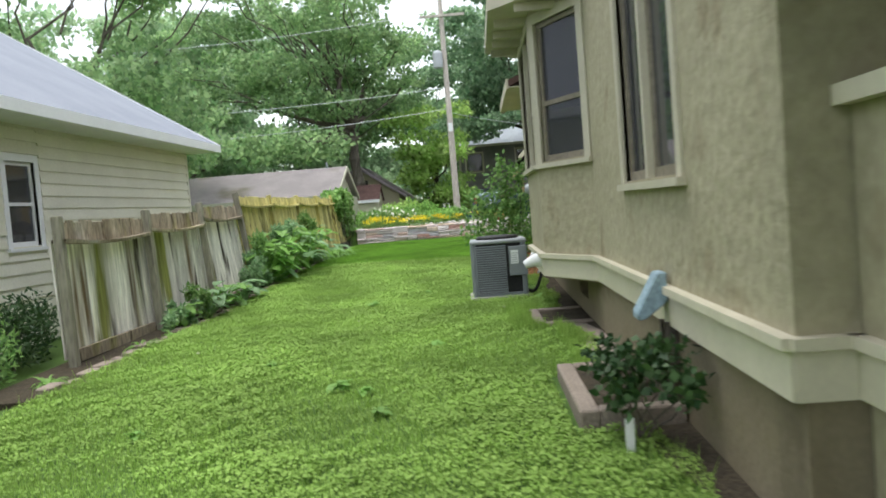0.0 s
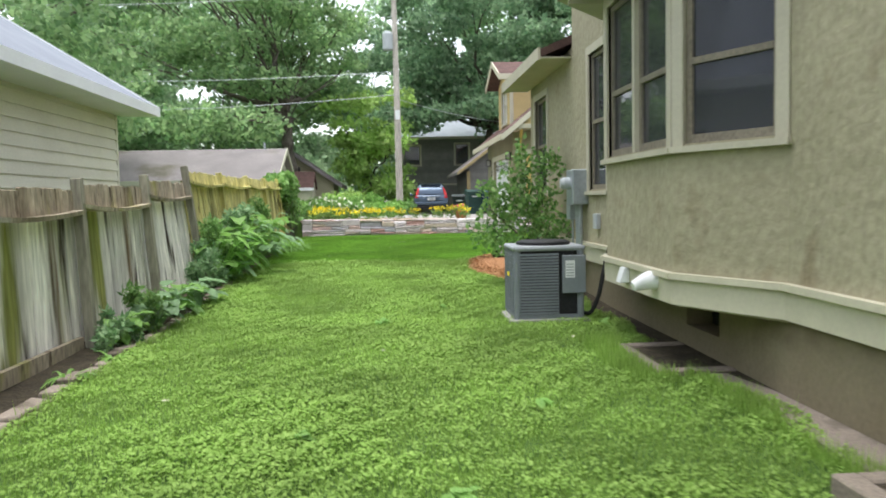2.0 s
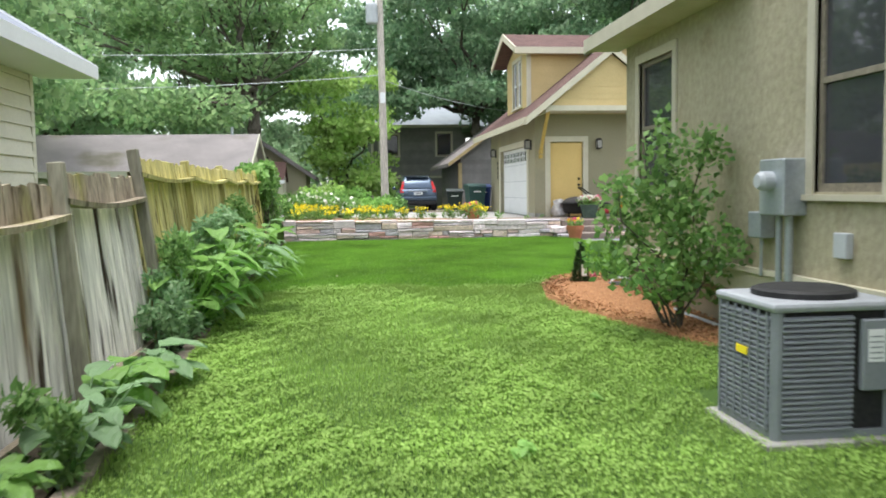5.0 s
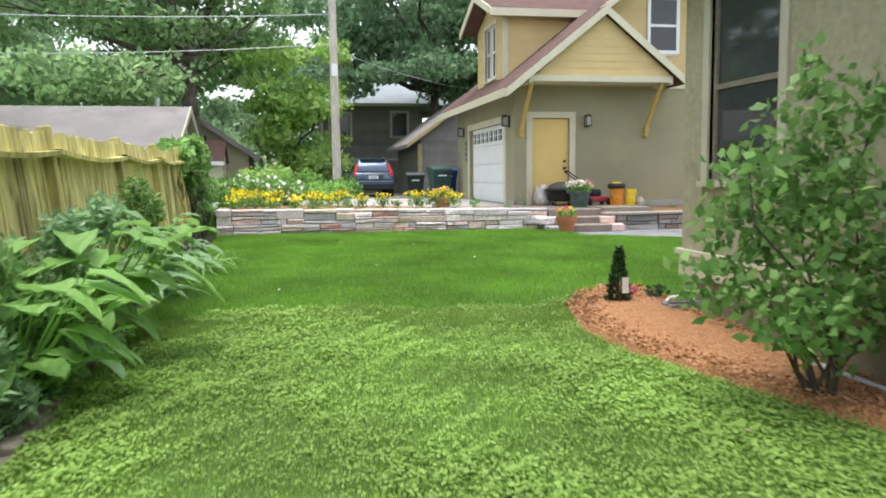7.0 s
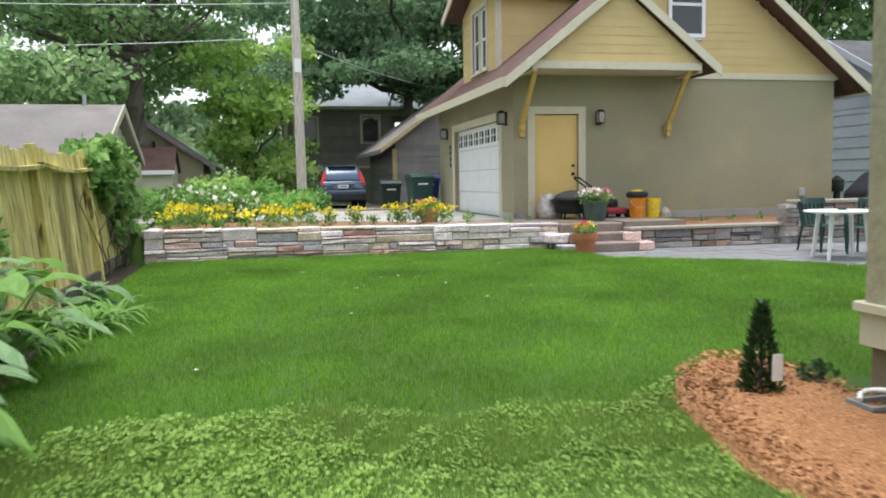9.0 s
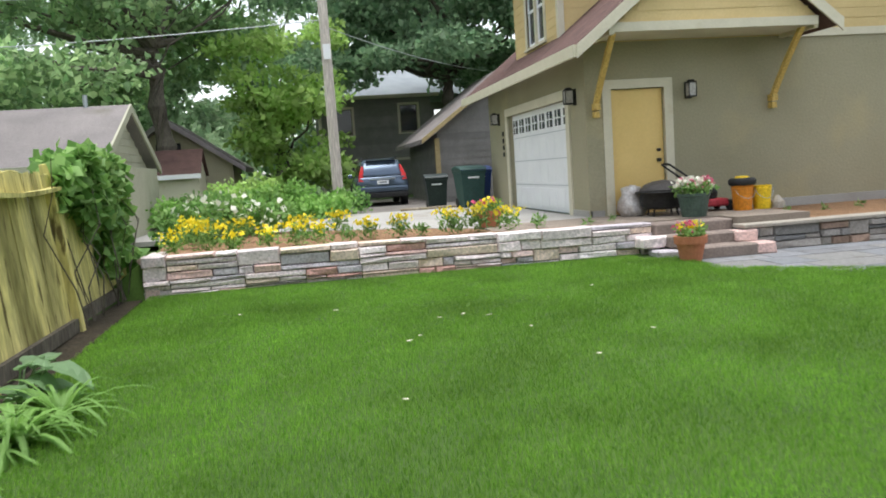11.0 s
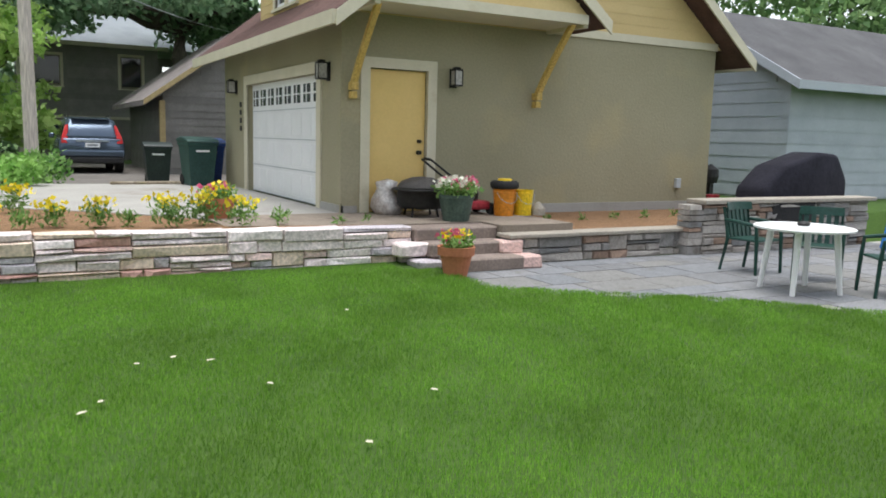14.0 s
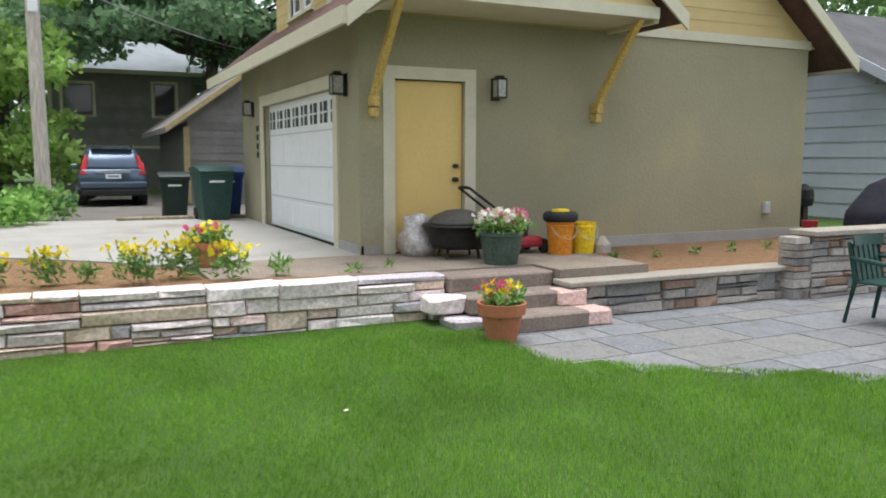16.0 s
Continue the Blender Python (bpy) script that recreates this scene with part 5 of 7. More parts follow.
def broad_plant(name, at, label, n, L, seed, material, category="plant", strap=False, group="plants under the fence", stalk=0.25):
    rnd = random.Random(seed)
    t = thing(name, at, label, category, group)
    for k in range(n):
        a = rnd.uniform(-1.9, 1.5) if not strap else rnd.uniform(0, 6.28)
        bm = bmesh.new()
        l = L * (rnd.uniform(0.6, 1.2) if strap else rnd.uniform(0.4, 1.05))
        if strap:
            d = (math.cos(a), math.sin(a), rnd.uniform(0.8, 2.0))
            leaf_blade(bm, at, d, l, 0.014 * rnd.uniform(0.8, 1.4), rnd.uniform(0.5, 1.1))
        else:
            out_ = Vector((math.cos(a), math.sin(a), 0))
            e = Vector(at) + out_ * rnd.uniform(0.1, 0.9) * stalk + Vector((0, 0, rnd.uniform(0.4, 1.3) * stalk))
            leaf_blade(bm, e, (out_.x, out_.y, rnd.uniform(-0.1, 0.7)), l, l * rnd.uniform(0.30, 0.42), rnd.uniform(0.2, 0.8), 0.22)
            tube(bm, [Vector(at), (Vector(at) + e) * 0.5 + Vector((0, 0, 0.03)), e], [0.009, 0.008, 0.006], 5)
        part("leaf", bm, material, t)
    return t


def fence_z(y):
    return lerp(LAWN, y) - 0.04


for k, (y, n, L, st, mt) in enumerate(((11.2, 14, 0.26, 0.30, "leaf_big"), (12.3, 18, 0.32, 0.38, "leaf_blue"), (13.2, 13, 0.42, 0.30, "leaf_big"), (13.8, 11, 0.40, 0.28, "leaf_blue"), (15.9, 26, 0.42, 0.70, "leaf_big"), (17.0, 30, 0.46, 0.85, "leaf_big"), (18.2, 28, 0.45, 0.85, "leaf_blue"), (19.2, 24, 0.42, 0.70, "leaf_big"), (16.5, 16, 0.36, 0.5, "leaf_blue"), (20.2, 16, 0.36, 0.6, "leaf_blue"), (22.6, 16, 0.32, 0.25, "leaf_blue"))):
    broad_plant("rhubarb_plant", (-4.5 + 0.12 * (k % 2) + (0.25 if k == 10 else 0.0), y, fence_z(y)), "broad-leaved green plant in the fence bed", int(n * 1.35), L, 100 + k, M[mt], stalk=st)
for k, (y, n, L) in enumerate(((7.6, 40, 0.35), (9.5, 34, 0.38), (10.3, 26, 0.34), (20.3, 70, 0.85), (20.9, 80, 0.9), (21.5, 70, 0.85), (22.1, 40, 0.6), (21.7, 70, 0.85), (22.2, 60, 0.75))):
    broad_plant("daylily", (-4.45 + 0.12 * (k % 3) + (0.35 if k > 6 else 0.0), y, fence_z(y)), "arching strap-leaved daylily clump in the fence bed", n, L, 130 + k, M["leaf_big"], strap=True)
for k, (y, z, r, mt) in enumerate(((15.1, 0.5, 0.42, "leaf_blue"), (15.8, 0.72, 0.5, "leaf_bush"), (16.5, 0.8, 0.48, "leaf_blue"), (17.4, 0.85, 0.5, "leaf_blue"), (19.8, 0.9, 0.5, "leaf_vine"), (12.0, 0.35, 0.3, "leaf_bush"), (10.9, 0.25, 0.22, "leaf_blue"))):
    shrub("weedy_plant", (-4.45, y, fence_z(y)), "feathery blue-green plant in the fence bed", [((-4.42 + 0.16 * math.sin(q * 2.3 + k), y + 0.3 * math.sin(q * 1.7 + k * 2), fence_z(y) + z * (0.3 + 0.2 * q)), (r * 0.34, r * 0.40, r * 0.42)) for q in range(6)], M[mt], 5200, 0.085, 150 + k, "plant", 8, 0.006, 0.35, "plants under the fence")
shrub("fern", (-5.4, 7.6, -0.1), "dark green fern at the fence's near end", [((-5.4, 7.8, 0.35), (0.5, 0.7, 0.45)), ((-5.3, 6.9, 0.25), (0.5, 0.6, 0.35)), ((-5.9, 7.3, 0.5), (0.5, 0.7, 0.4))], M["leaf_bush"], 4200, 0.09, 170, "fern", 10, 0.006, 0.3)
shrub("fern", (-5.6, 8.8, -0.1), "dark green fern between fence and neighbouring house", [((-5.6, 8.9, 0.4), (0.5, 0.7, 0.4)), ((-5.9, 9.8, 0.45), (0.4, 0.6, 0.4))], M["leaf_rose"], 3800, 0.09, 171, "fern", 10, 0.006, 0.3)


# ---- mulch bed, conifer, sprinkler ----
MULCH = [(1.14, 19.1), (0.75, 19.2), (0.30, 18.85), (-0.05, 18.2), (-0.2, 17.3), (-0.12, 16.5), (0.10, 15.9), (0.35, 15.2), (0.6, 14.5), (1.14, 14.3)]


def in_poly(x, y, poly):
    c = False
    for (x0, y0), (x1, y1) in zip(poly, poly[1:] + poly[:1]):
        if (y0 > y) != (y1 > y) and x < (x1 - x0) * (y - y0) / (y1 - y0) + x0:
            c = not c
    return c


bm = bmesh.new()
cx, cy = 0.6, 17.0
rings = []
for s, h in ((1.0, -0.02), (0.93, 0.05), (0.6, 0.085), (0.25, 0.10)):
    rings.append([bm.verts.new((cx + (x - cx) * s, cy + (y - cy) * s, lerp(LAWN, cy + (y - cy) * s) + h)) for x, y in MULCH])
for a, b in zip(rings, rings[1:]):
    for k in range(len(MULCH)):
        bm.faces.new((a[k], a[(k + 1) % len(MULCH)], b[(k + 1) % len(MULCH)], b[k]))
bm.faces.new(rings[-1])
top("mulch_bed", bm, M["mulch"], "orange bark mulch bed at the house corner", "mulch bed", kind="structure")
rng = np.random.default_rng(8)
P = []
while len(P) < 9000:
    x, y = rng.uniform(-0.25, 1.2), rng.uniform(14.3, 19.25)
    if in_poly(x, y, MULCH):
        P.append((x, y, lerp(LAWN, y) + 0.06 + 0.03 * rng.random()))
P = np.array(P)
D = unit(rng, len(P))
D[:, 2] *= 0.35
V, F = leaf_quads(P, D, rng.uniform(0.02, 0.06, len(P)), 0.4, rng)
M["chips"] = leaf_mat("bark_chips", (0.26, 0.12, 0.05), (0.54, 0.31, 0.16), 0.0, 0.9)
tagged(quick_mesh("bark_chips", V, F, M["chips"]), "loose orange bark chips on the mulch bed", "bark chips", kind="stuff")
con = thing("dwarf_spruce", (0.52, 18.2, 0.33), "small dark conical spruce with a white tag", "conifer")
bm = bmesh.new()
tube(bm, [(0.52, 18.2, 0.3), (0.52, 18.2, 0.86)], [0.02, 0.004], 6)
part("trunk", bm, M["bark"], con)
P = []
rng = np.random.default_rng(9)
n = 1500
h = rng.random(n) ** 1.3
r = 0.125 * (1 - h) ** 0.8 * (0.4 + 0.6 * rng.random(n))
a = rng.uniform(0, 6.283, n)
P = np.stack([0.52 + r * np.cos(a), 18.2 + r * np.sin(a), 0.34 + 0.56 * h], axis=1)
D = np.stack([np.cos(a), np.sin(a), np.full(n, 0.9)], axis=1)
D /= np.linalg.norm(D, axis=1)[:, None]
V, F = leaf_quads(P, D, rng.uniform(0.03, 0.07, n), 0.3, rng)
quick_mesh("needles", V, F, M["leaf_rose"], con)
bm = bmesh.new()
box(bm, 0.50, 0.57, 18.055, 18.06, 0.46, 0.62)
part("tag", bm, M["white"], con, "white paper tag")
sp = thing("lawn_sprinkler", (1.02, 17.75, 0.38), "oscillating lawn sprinkler lying on the mulch", "sprinkler")
bm = bmesh.new()
pts = [(0.80 + 0.32 * u / 8, 17.7 + 0.05 * math.sin(u), 0.42 + 0.05 * math.sin(math.pi * u / 8)) for u in range(9)]
tube(bm, pts, [0.014] * 9, 8)
part("spray_arm", bm, M["white"], sp, "pale curved spray tube")
bm = bmesh.new()
box(bm, 0.80, 1.13, 17.60, 17.63, 0.375, 0.40), box(bm, 0.80, 1.13, 17.78, 17.81, 0.375, 0.40), box(bm, 0.80, 0.83, 17.63, 17.78, 0.375, 0.40), box(bm, 1.10, 1.13, 17.63, 17.78, 0.375, 0.42)
part("base", bm, M["metal_grey"], sp)
shrub("petunia", (0.78, 18.45, 0.36), "small pink petunia in the mulch", [((0.78, 18.45, 0.42), (0.07, 0.07, 0.05))], M["petal_pink"], 6000, 0.035, 180, "flower", 3, 0.003)
shrub("heuchera", (0.98, 18.3, 0.36), "small dark red-brown leafy plant in the mulch", [((0.98, 18.3, 0.42), (0.12, 0.12, 0.07))], M["leaf_rose"], 5000, 0.05, 181, "plant", 3, 0.003)


# ---- lawn ----
def lawn_points(rng, n, x0, x1, y0, y1, keep):
    x, y = rng.uniform(x0, x1, n), rng.uniform(y0, y1, n)
    ok = np.array([keep(a, b) for a, b in zip(x, y)])
    x, y = x[ok], y[ok]
    z = np.interp(y, [a for a, b in LAWN], [b for a, b in LAWN])
    return np.stack([x, y, z + 0.0], axis=1)


def mow_edge(x):
    return 18.5 + 0.18 * math.sin(x * 1.9) + 0.1 * math.sin(x * 5.3)


def keep_weedy(x, y):
    return y < mow_edge(x) + 0.05 and not (x > 0.98 + 0.07 * math.sin(y * 3.4) and y < 14.2) and not (x > -0.3 and y > 14.2 and in_poly(x, y, MULCH)) and not (x > 0.45 and 4.9 < y < 6.5) and not (x > 0.45 and 8.95 < y < 10.3) and not (-0.15 < x < 0.78 and 12.1 < y < 13.1)


def keep_fine(x, y):
    return y > mow_edge(x) - 0.05 and not (x > -0.3 and y < 19.3 and in_poly(x, y, MULCH)) and not (y > 22 and x > lerp(EDGE, y) - 0.02) and not (x > 1.1 and y < 18.3) and not (x > 2.4 and y > 26.9)


def blades(name, P, hgt, width, material, label, seed, lean=0.5):
    rng = np.random.default_rng(seed)
    n = len(P)
    D = unit(rng, n)
    D[:, 2] = 0
    D *= lean * rng.random(n)[:, None]
    D[:, 2] = 1
    D /= np.linalg.norm(D, axis=1)[:, None]
    a = rng.uniform(0, 6.283, n)
    side = np.stack([np.cos(a), np.sin(a), np.zeros(n)], axis=1)
    S = (hgt * rng.uniform(0.5, 1.3, n))[:, None]
    V = np.stack([P - side * width / 2 - np.array((0, 0, 0.014)), P + side * width / 2 - np.array((0, 0, 0.014)), P + D * S], axis=1).reshape(-1, 3)
    ob = quick_mesh(name, V, np.arange(3 * n).reshape(-1, 3), material)
    return tagged(ob, label, "grass", kind="stuff")


def waves(P, f, seed):
    """A smooth uneven field over the lawn between about -1 and 1."""
    r = np.random.default_rng(seed)
    v = np.zeros(len(P))
    for k in range(7):
        d = r.normal(size=2)
        d *= f * r.uniform(0.6, 1.9) / np.linalg.norm(d)
        v += np.sin(P[:, 0] * d[0] + P[:, 1] * d[1] + r.uniform(0, 6.283))
    return v / 3.2


def flat_leaves(P, size, rng, tilt=0.33, wide=0.85):
    """Small leaves that lie open to the sky, each tipped its own way."""
    n = len(P)
    a = rng.uniform(0, 6.283, n)
    D = np.stack([np.cos(a), np.sin(a), rng.normal(0, tilt, n)], axis=1)
    N = np.stack([rng.normal(0, tilt, n), rng.normal(0, tilt, n), np.ones(n)], axis=1)
    side = np.cross(D, N)
    side /= np.linalg.norm(side, axis=1)[:, None]
    S = size[:, None]
    m = P + D * S * 0.5
    V = np.stack([P, m + side * S * wide * 0.5, P + D * S, m - side * S * wide * 0.5], axis=1).reshape(-1, 3)
    return V, np.arange(4 * n).reshape(-1, 4)


rng = np.random.default_rng(11)
P = lawn_points(rng, 270000, -4.2, 1.12, -1.0, 18.8, keep_weedy)
blades("lawn_grass", P, 0.05, 0.006, M["grass_weedy"], "bright weedy lawn grass", 12, 1.1)
P = lawn_points(rng, 420000, -4.2, 1.12, -1.0, 18.8, keep_weedy)
tuft, patch = waves(P, 16.0, 31), waves(P, 3.0, 32)
ok = rng.random(len(P)) < np.clip(0.66 + 0.34 * tuft + 0.25 * patch, 0.10, 1.0)
P, tuft, patch = P[ok], tuft[ok], patch[ok]
P[:, 2] += 0.004 + np.clip(0.030 + 0.020 * tuft + 0.012 * patch, 0.004, 0.08) * rng.uniform(0.3, 1.1, len(P)) + 0.02 * np.clip(P[:, 1] - 17.6, 0, 1)
V, F = flat_leaves(P, rng.uniform(0.012, 0.032, len(P)) * (1.0 + 0.25 * np.clip(patch, -1, 1)), rng)
tagged(quick_mesh("clover", V, F, M["clover"]), "clover and creeping weeds in the lawn", "clover", kind="stuff")
P = lawn_points(rng, 760000, -4.25, 7.2, 18.2, 27.42, keep_fine)
ok = rng.random(len(P)) < np.clip(0.80 + 0.25 * waves(P, 9.0, 33), 0.2, 1.0)
blades("lawn_grass", P[ok], 0.026, 0.0052, M["grass_fine"], "darker fine lawn grass of the upper yard", 13, 1.0)
P = lawn_points(rng, 9000, -4.25, 1.1, -1.0, 18.4, lambda x, y: (abs(x + 4.15) < 0.1 or abs(x - 0.95) < 0.12) and keep_weedy(x, y))
P = np.concatenate([P, lawn_points(rng, 2600, 0.22, 0.62, 8.75, 10.5, lambda x, y: x < 0.50 or y < 8.97 or y > 10.26), lawn_points(rng, 2600, 0.70, 1.05, 6.5, 8.95, lambda x, y: x < 0.86 + 0.08 * math.sin(y * 4.1))])
blades("tall_grass", P, 0.13, 0.009, M["grass_weedy"], "uncut grass along the bed edge and wall", 14, 0.7)
P = lawn_points(rng, 60000, -4.2, 0.2, 17.6, 18.8, lambda x, y: mow_edge(x) - 0.75 < y < mow_edge(x) and keep_weedy(x, y))
blades("mow_edge_grass", P, 0.055, 0.010, M["grass_weedy"], "taller uncut grass at the mowing edge", 15, 0.9)
for k, (x, y, n, L) in enumerate(((-1.35, 6.55, 14, 0.13), (-1.1, 6.3, 9, 0.10), (-2.2, 7.6, 9, 0.10), (-0.6, 8.2, 8, 0.10), (-1.75, 11.9, 10, 0.12), (-0.9, 5.6, 9, 0.11), (-2.6, 5.4, 9, 0.10), (-1.0, 12.9, 7, 0.09), (0.7, 11.4, 12, 0.12))):
    broad_plant("dandelion", (x, y, lerp(LAWN, y)), "flat rosette of a broad-leaved lawn weed", n, L, 200 + k, M["leaf_big"], "weed", False, "lawn weeds", 0.05)
rnd = random.Random(14)
for k, (x, y) in enumerate([(-1.9, 24.9), (-1.0, 24.0), (-0.75, 24.05), (-0.55, 23.9), (-1.35, 23.2), (-1.25, 23.35), (-0.3, 23.3), (0.6, 22.8), (-2.9, 19.8), (-1.7, 10.2), (-3.3, 8.6), (-1.3, 13.9), (0.2, 10.6), (-0.2, 14.6), (-2.9, 25.2), (0.9, 25.0), (-0.1, 22.2), (-1.6, 21.6)]):
    bm = bmesh.new()
    z = lerp(LAWN, y) + 0.03
    leaf_blade(bm, (x, y, z), (rnd.uniform(-1, 1), rnd.uniform(-1, 1), 0.1), rnd.uniform(0.035, 0.075), 0.017, 0.1)
    top("fallen_leaf", bm, M["cream"], "pale dry leaf fallen on the lawn", "leaf", "fallen leaves")


# ---- flower bed ----
def flower_clump(x, y, z, r, seed, petal, label, green="leaf_vine"):
    t = thing("flower_plant", (x, y, z), label, "flower", "bed flowers")
    crown(t, [((x, y, z + r * 0.55), (r * 0.8, r * 0.7, r * 0.6))], 2600, 0.085, M[green], seed, "foliage", 0.3, 0.8, 0.0)
    if petal:
        crown(t, [((x, y, z + r * 1.15), (r * 0.9, r * 0.7, r * 0.35))], 1100, 0.06, M[petal], seed + 1, "blossom", 0.9, 0.2, 0.0)


rnd = random.Random(21)
k = 0
for x in np.arange(-4.0, 1.0, 0.40):
    kind = rnd.choice(("petal_yellow",) * 7 + (None, "petal_pink"))
    lab = {"petal_yellow": "clump of yellow coreopsis in the raised bed", None: "tuft of green leaves in the raised bed", "petal_pink": "small pink-flowered plant in the raised bed"}[kind]
    flower_clump(x + rnd.uniform(-0.1, 0.1), 28.0 + rnd.uniform(-0.1, 0.5), 0.90, rnd.uniform(0.22, 0.32) * (0.6 if kind != "petal_yellow" else 1.0), 300 + 2 * k, kind, lab)
    k += 1
for x, y, r in ((1.25, 28.1, 0.17), (-3.9, 29.3, 0.3), (-3.2, 29.6, 0.3), (-2.2, 29.4, 0.28), (-1.6, 30.2, 0.28), (-4.0, 30.2, 0.32), (2.0, 28.0, 0.08), (2.4, 28.05, 0.07)):
    flower_clump(x, y, 0.9, r, 400 + 2 * k, "petal_yellow" if x < -1 else None, "leafy clump with yellow flowers in the raised bed" if x < -1 else "tuft of fine grass in the raised bed")
    k += 1
for i in range(6):
    flower_clump(5.5 + i * 0.65, 28.3, 0.81, 0.08, 500 + 2 * i, None, "small green seedling in the bark mulch strip")


# ---- air conditioner and fittings on the house wall ----
M["metal_mid"] = mat("mid_grey_metal", (0.30, 0.32, 0.34), (0.35, 0.37, 0.39), 4.0, 0.45, 0.05, 40.0, grain=0.05)
ac = thing("air_conditioner", (0.21, 12.18, 0.1), "grey outdoor air-conditioning unit with louvred sides", "air conditioner")
AX0, AX1, AY0, AY1, AZ0, AZ1 = -0.20, 0.62, 11.80, 12.55, 0.12, 0.97
bm = bmesh.new()
box(bm, AX0 - 0.06, AX1 + 0.06, AY0 - 0.06, AY1 + 0.06, 0.0, 0.125)
bevel(bm, 0.01)
part("pad", bm, M["concrete"], ac, "pale base pad")
bm = bmesh.new()
box(bm, AX0 + 0.035, AX1 - 0.035, AY0 + 0.035, AY1 - 0.035, AZ0 + 0.01, AZ1 - 0.05)
part("coil", bm, M["dark"], ac, "dark coil behind the louvres")
bm = bmesh.new()
for x, y in ((AX0, AY0), (AX1, AY0), (AX0, AY1), (AX1, AY1)):
    tube(bm, [(x + (0.04 if x < 0.3 else -0.04), y + (0.04 if y < 12.2 else -0.04), AZ0), (x + (0.04 if x < 0.3 else -0.04), y + (0.04 if y < 12.2 else -0.04), AZ1 - 0.04)], [0.04, 0.04], 10)
box(bm, AX0 + 0.01, AX1 - 0.01, AY0 + 0.01, AY1 - 0.01, AZ0, AZ0 + 0.05)
part("corner_post", bm, M["metal_grey"], ac)
slat_y, slat_x = bmesh.new(), bmesh.new()
box(slat_y, AX0 - 0.004, AX0 + 0.02, AY0 + 0.06, AY1 - 0.06, 0, 0.013)
box(slat_x, AX0 + 0.06, AX1 - 0.30, AY0 - 0.004, AY0 + 0.02, 0, 0.013)
for v in slat_y.verts:
    if v.co.x < AX0:
        v.co.z -= 0.012
for v in slat_x.verts:
    if v.co.y < AY0:
        v.co.z -= 0.012
sy, sx = finish("slat", slat_y, M["metal_grey"]), finish("slat", slat_x, M["metal_grey"])
for k in range(21):
    for me in (sy, sx):
        ob = under(new("slat", me), ac)
        ob.location = (0, 0, AZ0 + 0.07 + k * 0.034)
        ob.matrix_parent_inverse = ac.matrix_basis.inverted()
for k in range(7):
    bm = bmesh.new()
    y = AY0 + 0.08 + k * 0.10
    box(bm, AX0 - 0.010, AX0 + 0.004, y - 0.006, y + 0.006, AZ0 + 0.05, AZ1 - 0.06)
    part("upright_bar", bm, M["metal_grey"], ac)
bm = bmesh.new()
box(bm, AX0 - 0.012, AX1 + 0.012, AY0 - 0.012, AY1 + 0.012, AZ1 - 0.06, AZ1)
bevel(bm, 0.025, 2)
part("top_cover", bm, M["metal_mid"], ac, "light grey top cover")
bm = bmesh.new()
lathe(bm, [(0.32, 0), (0.32, 0.035), (0.28, 0.05), (0.06, 0.055)], 28, (0.21, 12.18, AZ1))
part("fan_grille", bm, M["black"], ac, "black round fan grille")
bm = bmesh.new()
box(bm, 0.36, 0.63, AY0 - 0.03, AY0 + 0.02, 0.42, 0.86)
bevel(bm, 0.008)
part("service_panel", bm, M["metal_grey"], ac)
bm = bmesh.new()
box(bm, 0.39, 0.50, AY0 - 0.036, AY0 - 0.031, 0.60, 0.80)
part("label", bm, M["white"], ac, "white rating label")
bm = bmesh.new()
for k in range(5):
    box(bm, 0.40, 0.485, AY0 - 0.038, AY0 - 0.0365, 0.62 + k * 0.033, 0.628 + k * 0.033)
part("print_bar", bm, M["metal_grey"], ac)
bm = bmesh.new()
box(bm, AX0 - 0.016, AX0 - 0.011, 12.10, 12.24, 0.60, 0.65)
part("badge", bm, M["petal_yellow"], ac, "small yellow badge")


def cable(name, pts, r, material, label, category="cable"):
    bm = bmesh.new()
    fine = []
    n = len(pts)
    for i in range(n - 1):
        p0, p1, p2, p3 = (Vector(pts[max(0, min(n - 1, j))]) for j in (i - 1, i, i + 1, i + 2))
        for t in (0, 0.25, 0.5, 0.75):
            fine.append(0.5 * ((2 * p1) + (p2 - p0) * t + (2 * p0 - 5 * p1 + 4 * p2 - p3) * t * t + (3 * p1 - p0 - 3 * p2 + p3) * t ** 3))
    fine.append(Vector(pts[-1]))
    tube(bm, fine, [r] * len(fine), 8)
    return top(name, bm, material, label, category)


cable("refrigerant_line", [(0.60, 11.95, 0.18), (0.72, 11.95, 0.16), (0.82, 11.95, 0.35), (0.90, 12.0, 0.65), (1.0, 12.1, 0.92), (1.12, 12.2, 1.05), (1.2, 12.2, 1.06)], 0.026, M["black_rubber"], "black insulated pipe from the unit to the wall", "pipe")
db = thing("disconnect_box", (1.12, 12.22, 1.3), "small grey electrical disconnect box on the stucco", "electrical box")
bm = bmesh.new()
box(bm, 1.03, 1.15, 12.10, 12.26, 1.36, 1.62)
bevel(bm, 0.008)
part("box", bm, M["galv"], db)
bm = bmesh.new()
tube(bm, [(1.11, 12.18, 1.36), (1.11, 12.18, 1.05)], [0.016, 0.016], 8)
part("conduit", bm, M["black_rubber"], db)
mt = thing("electric_meter", (1.05, 13.95, 1.2), "grey electric meter box with conduits on the wall", "electric meter")
bm = bmesh.new()
box(bm, 0.93, 1.15, 13.68, 14.08, 1.42, 1.91)
bevel(bm, 0.012)
part("box", bm, M["galv"], mt)
bm = bmesh.new()
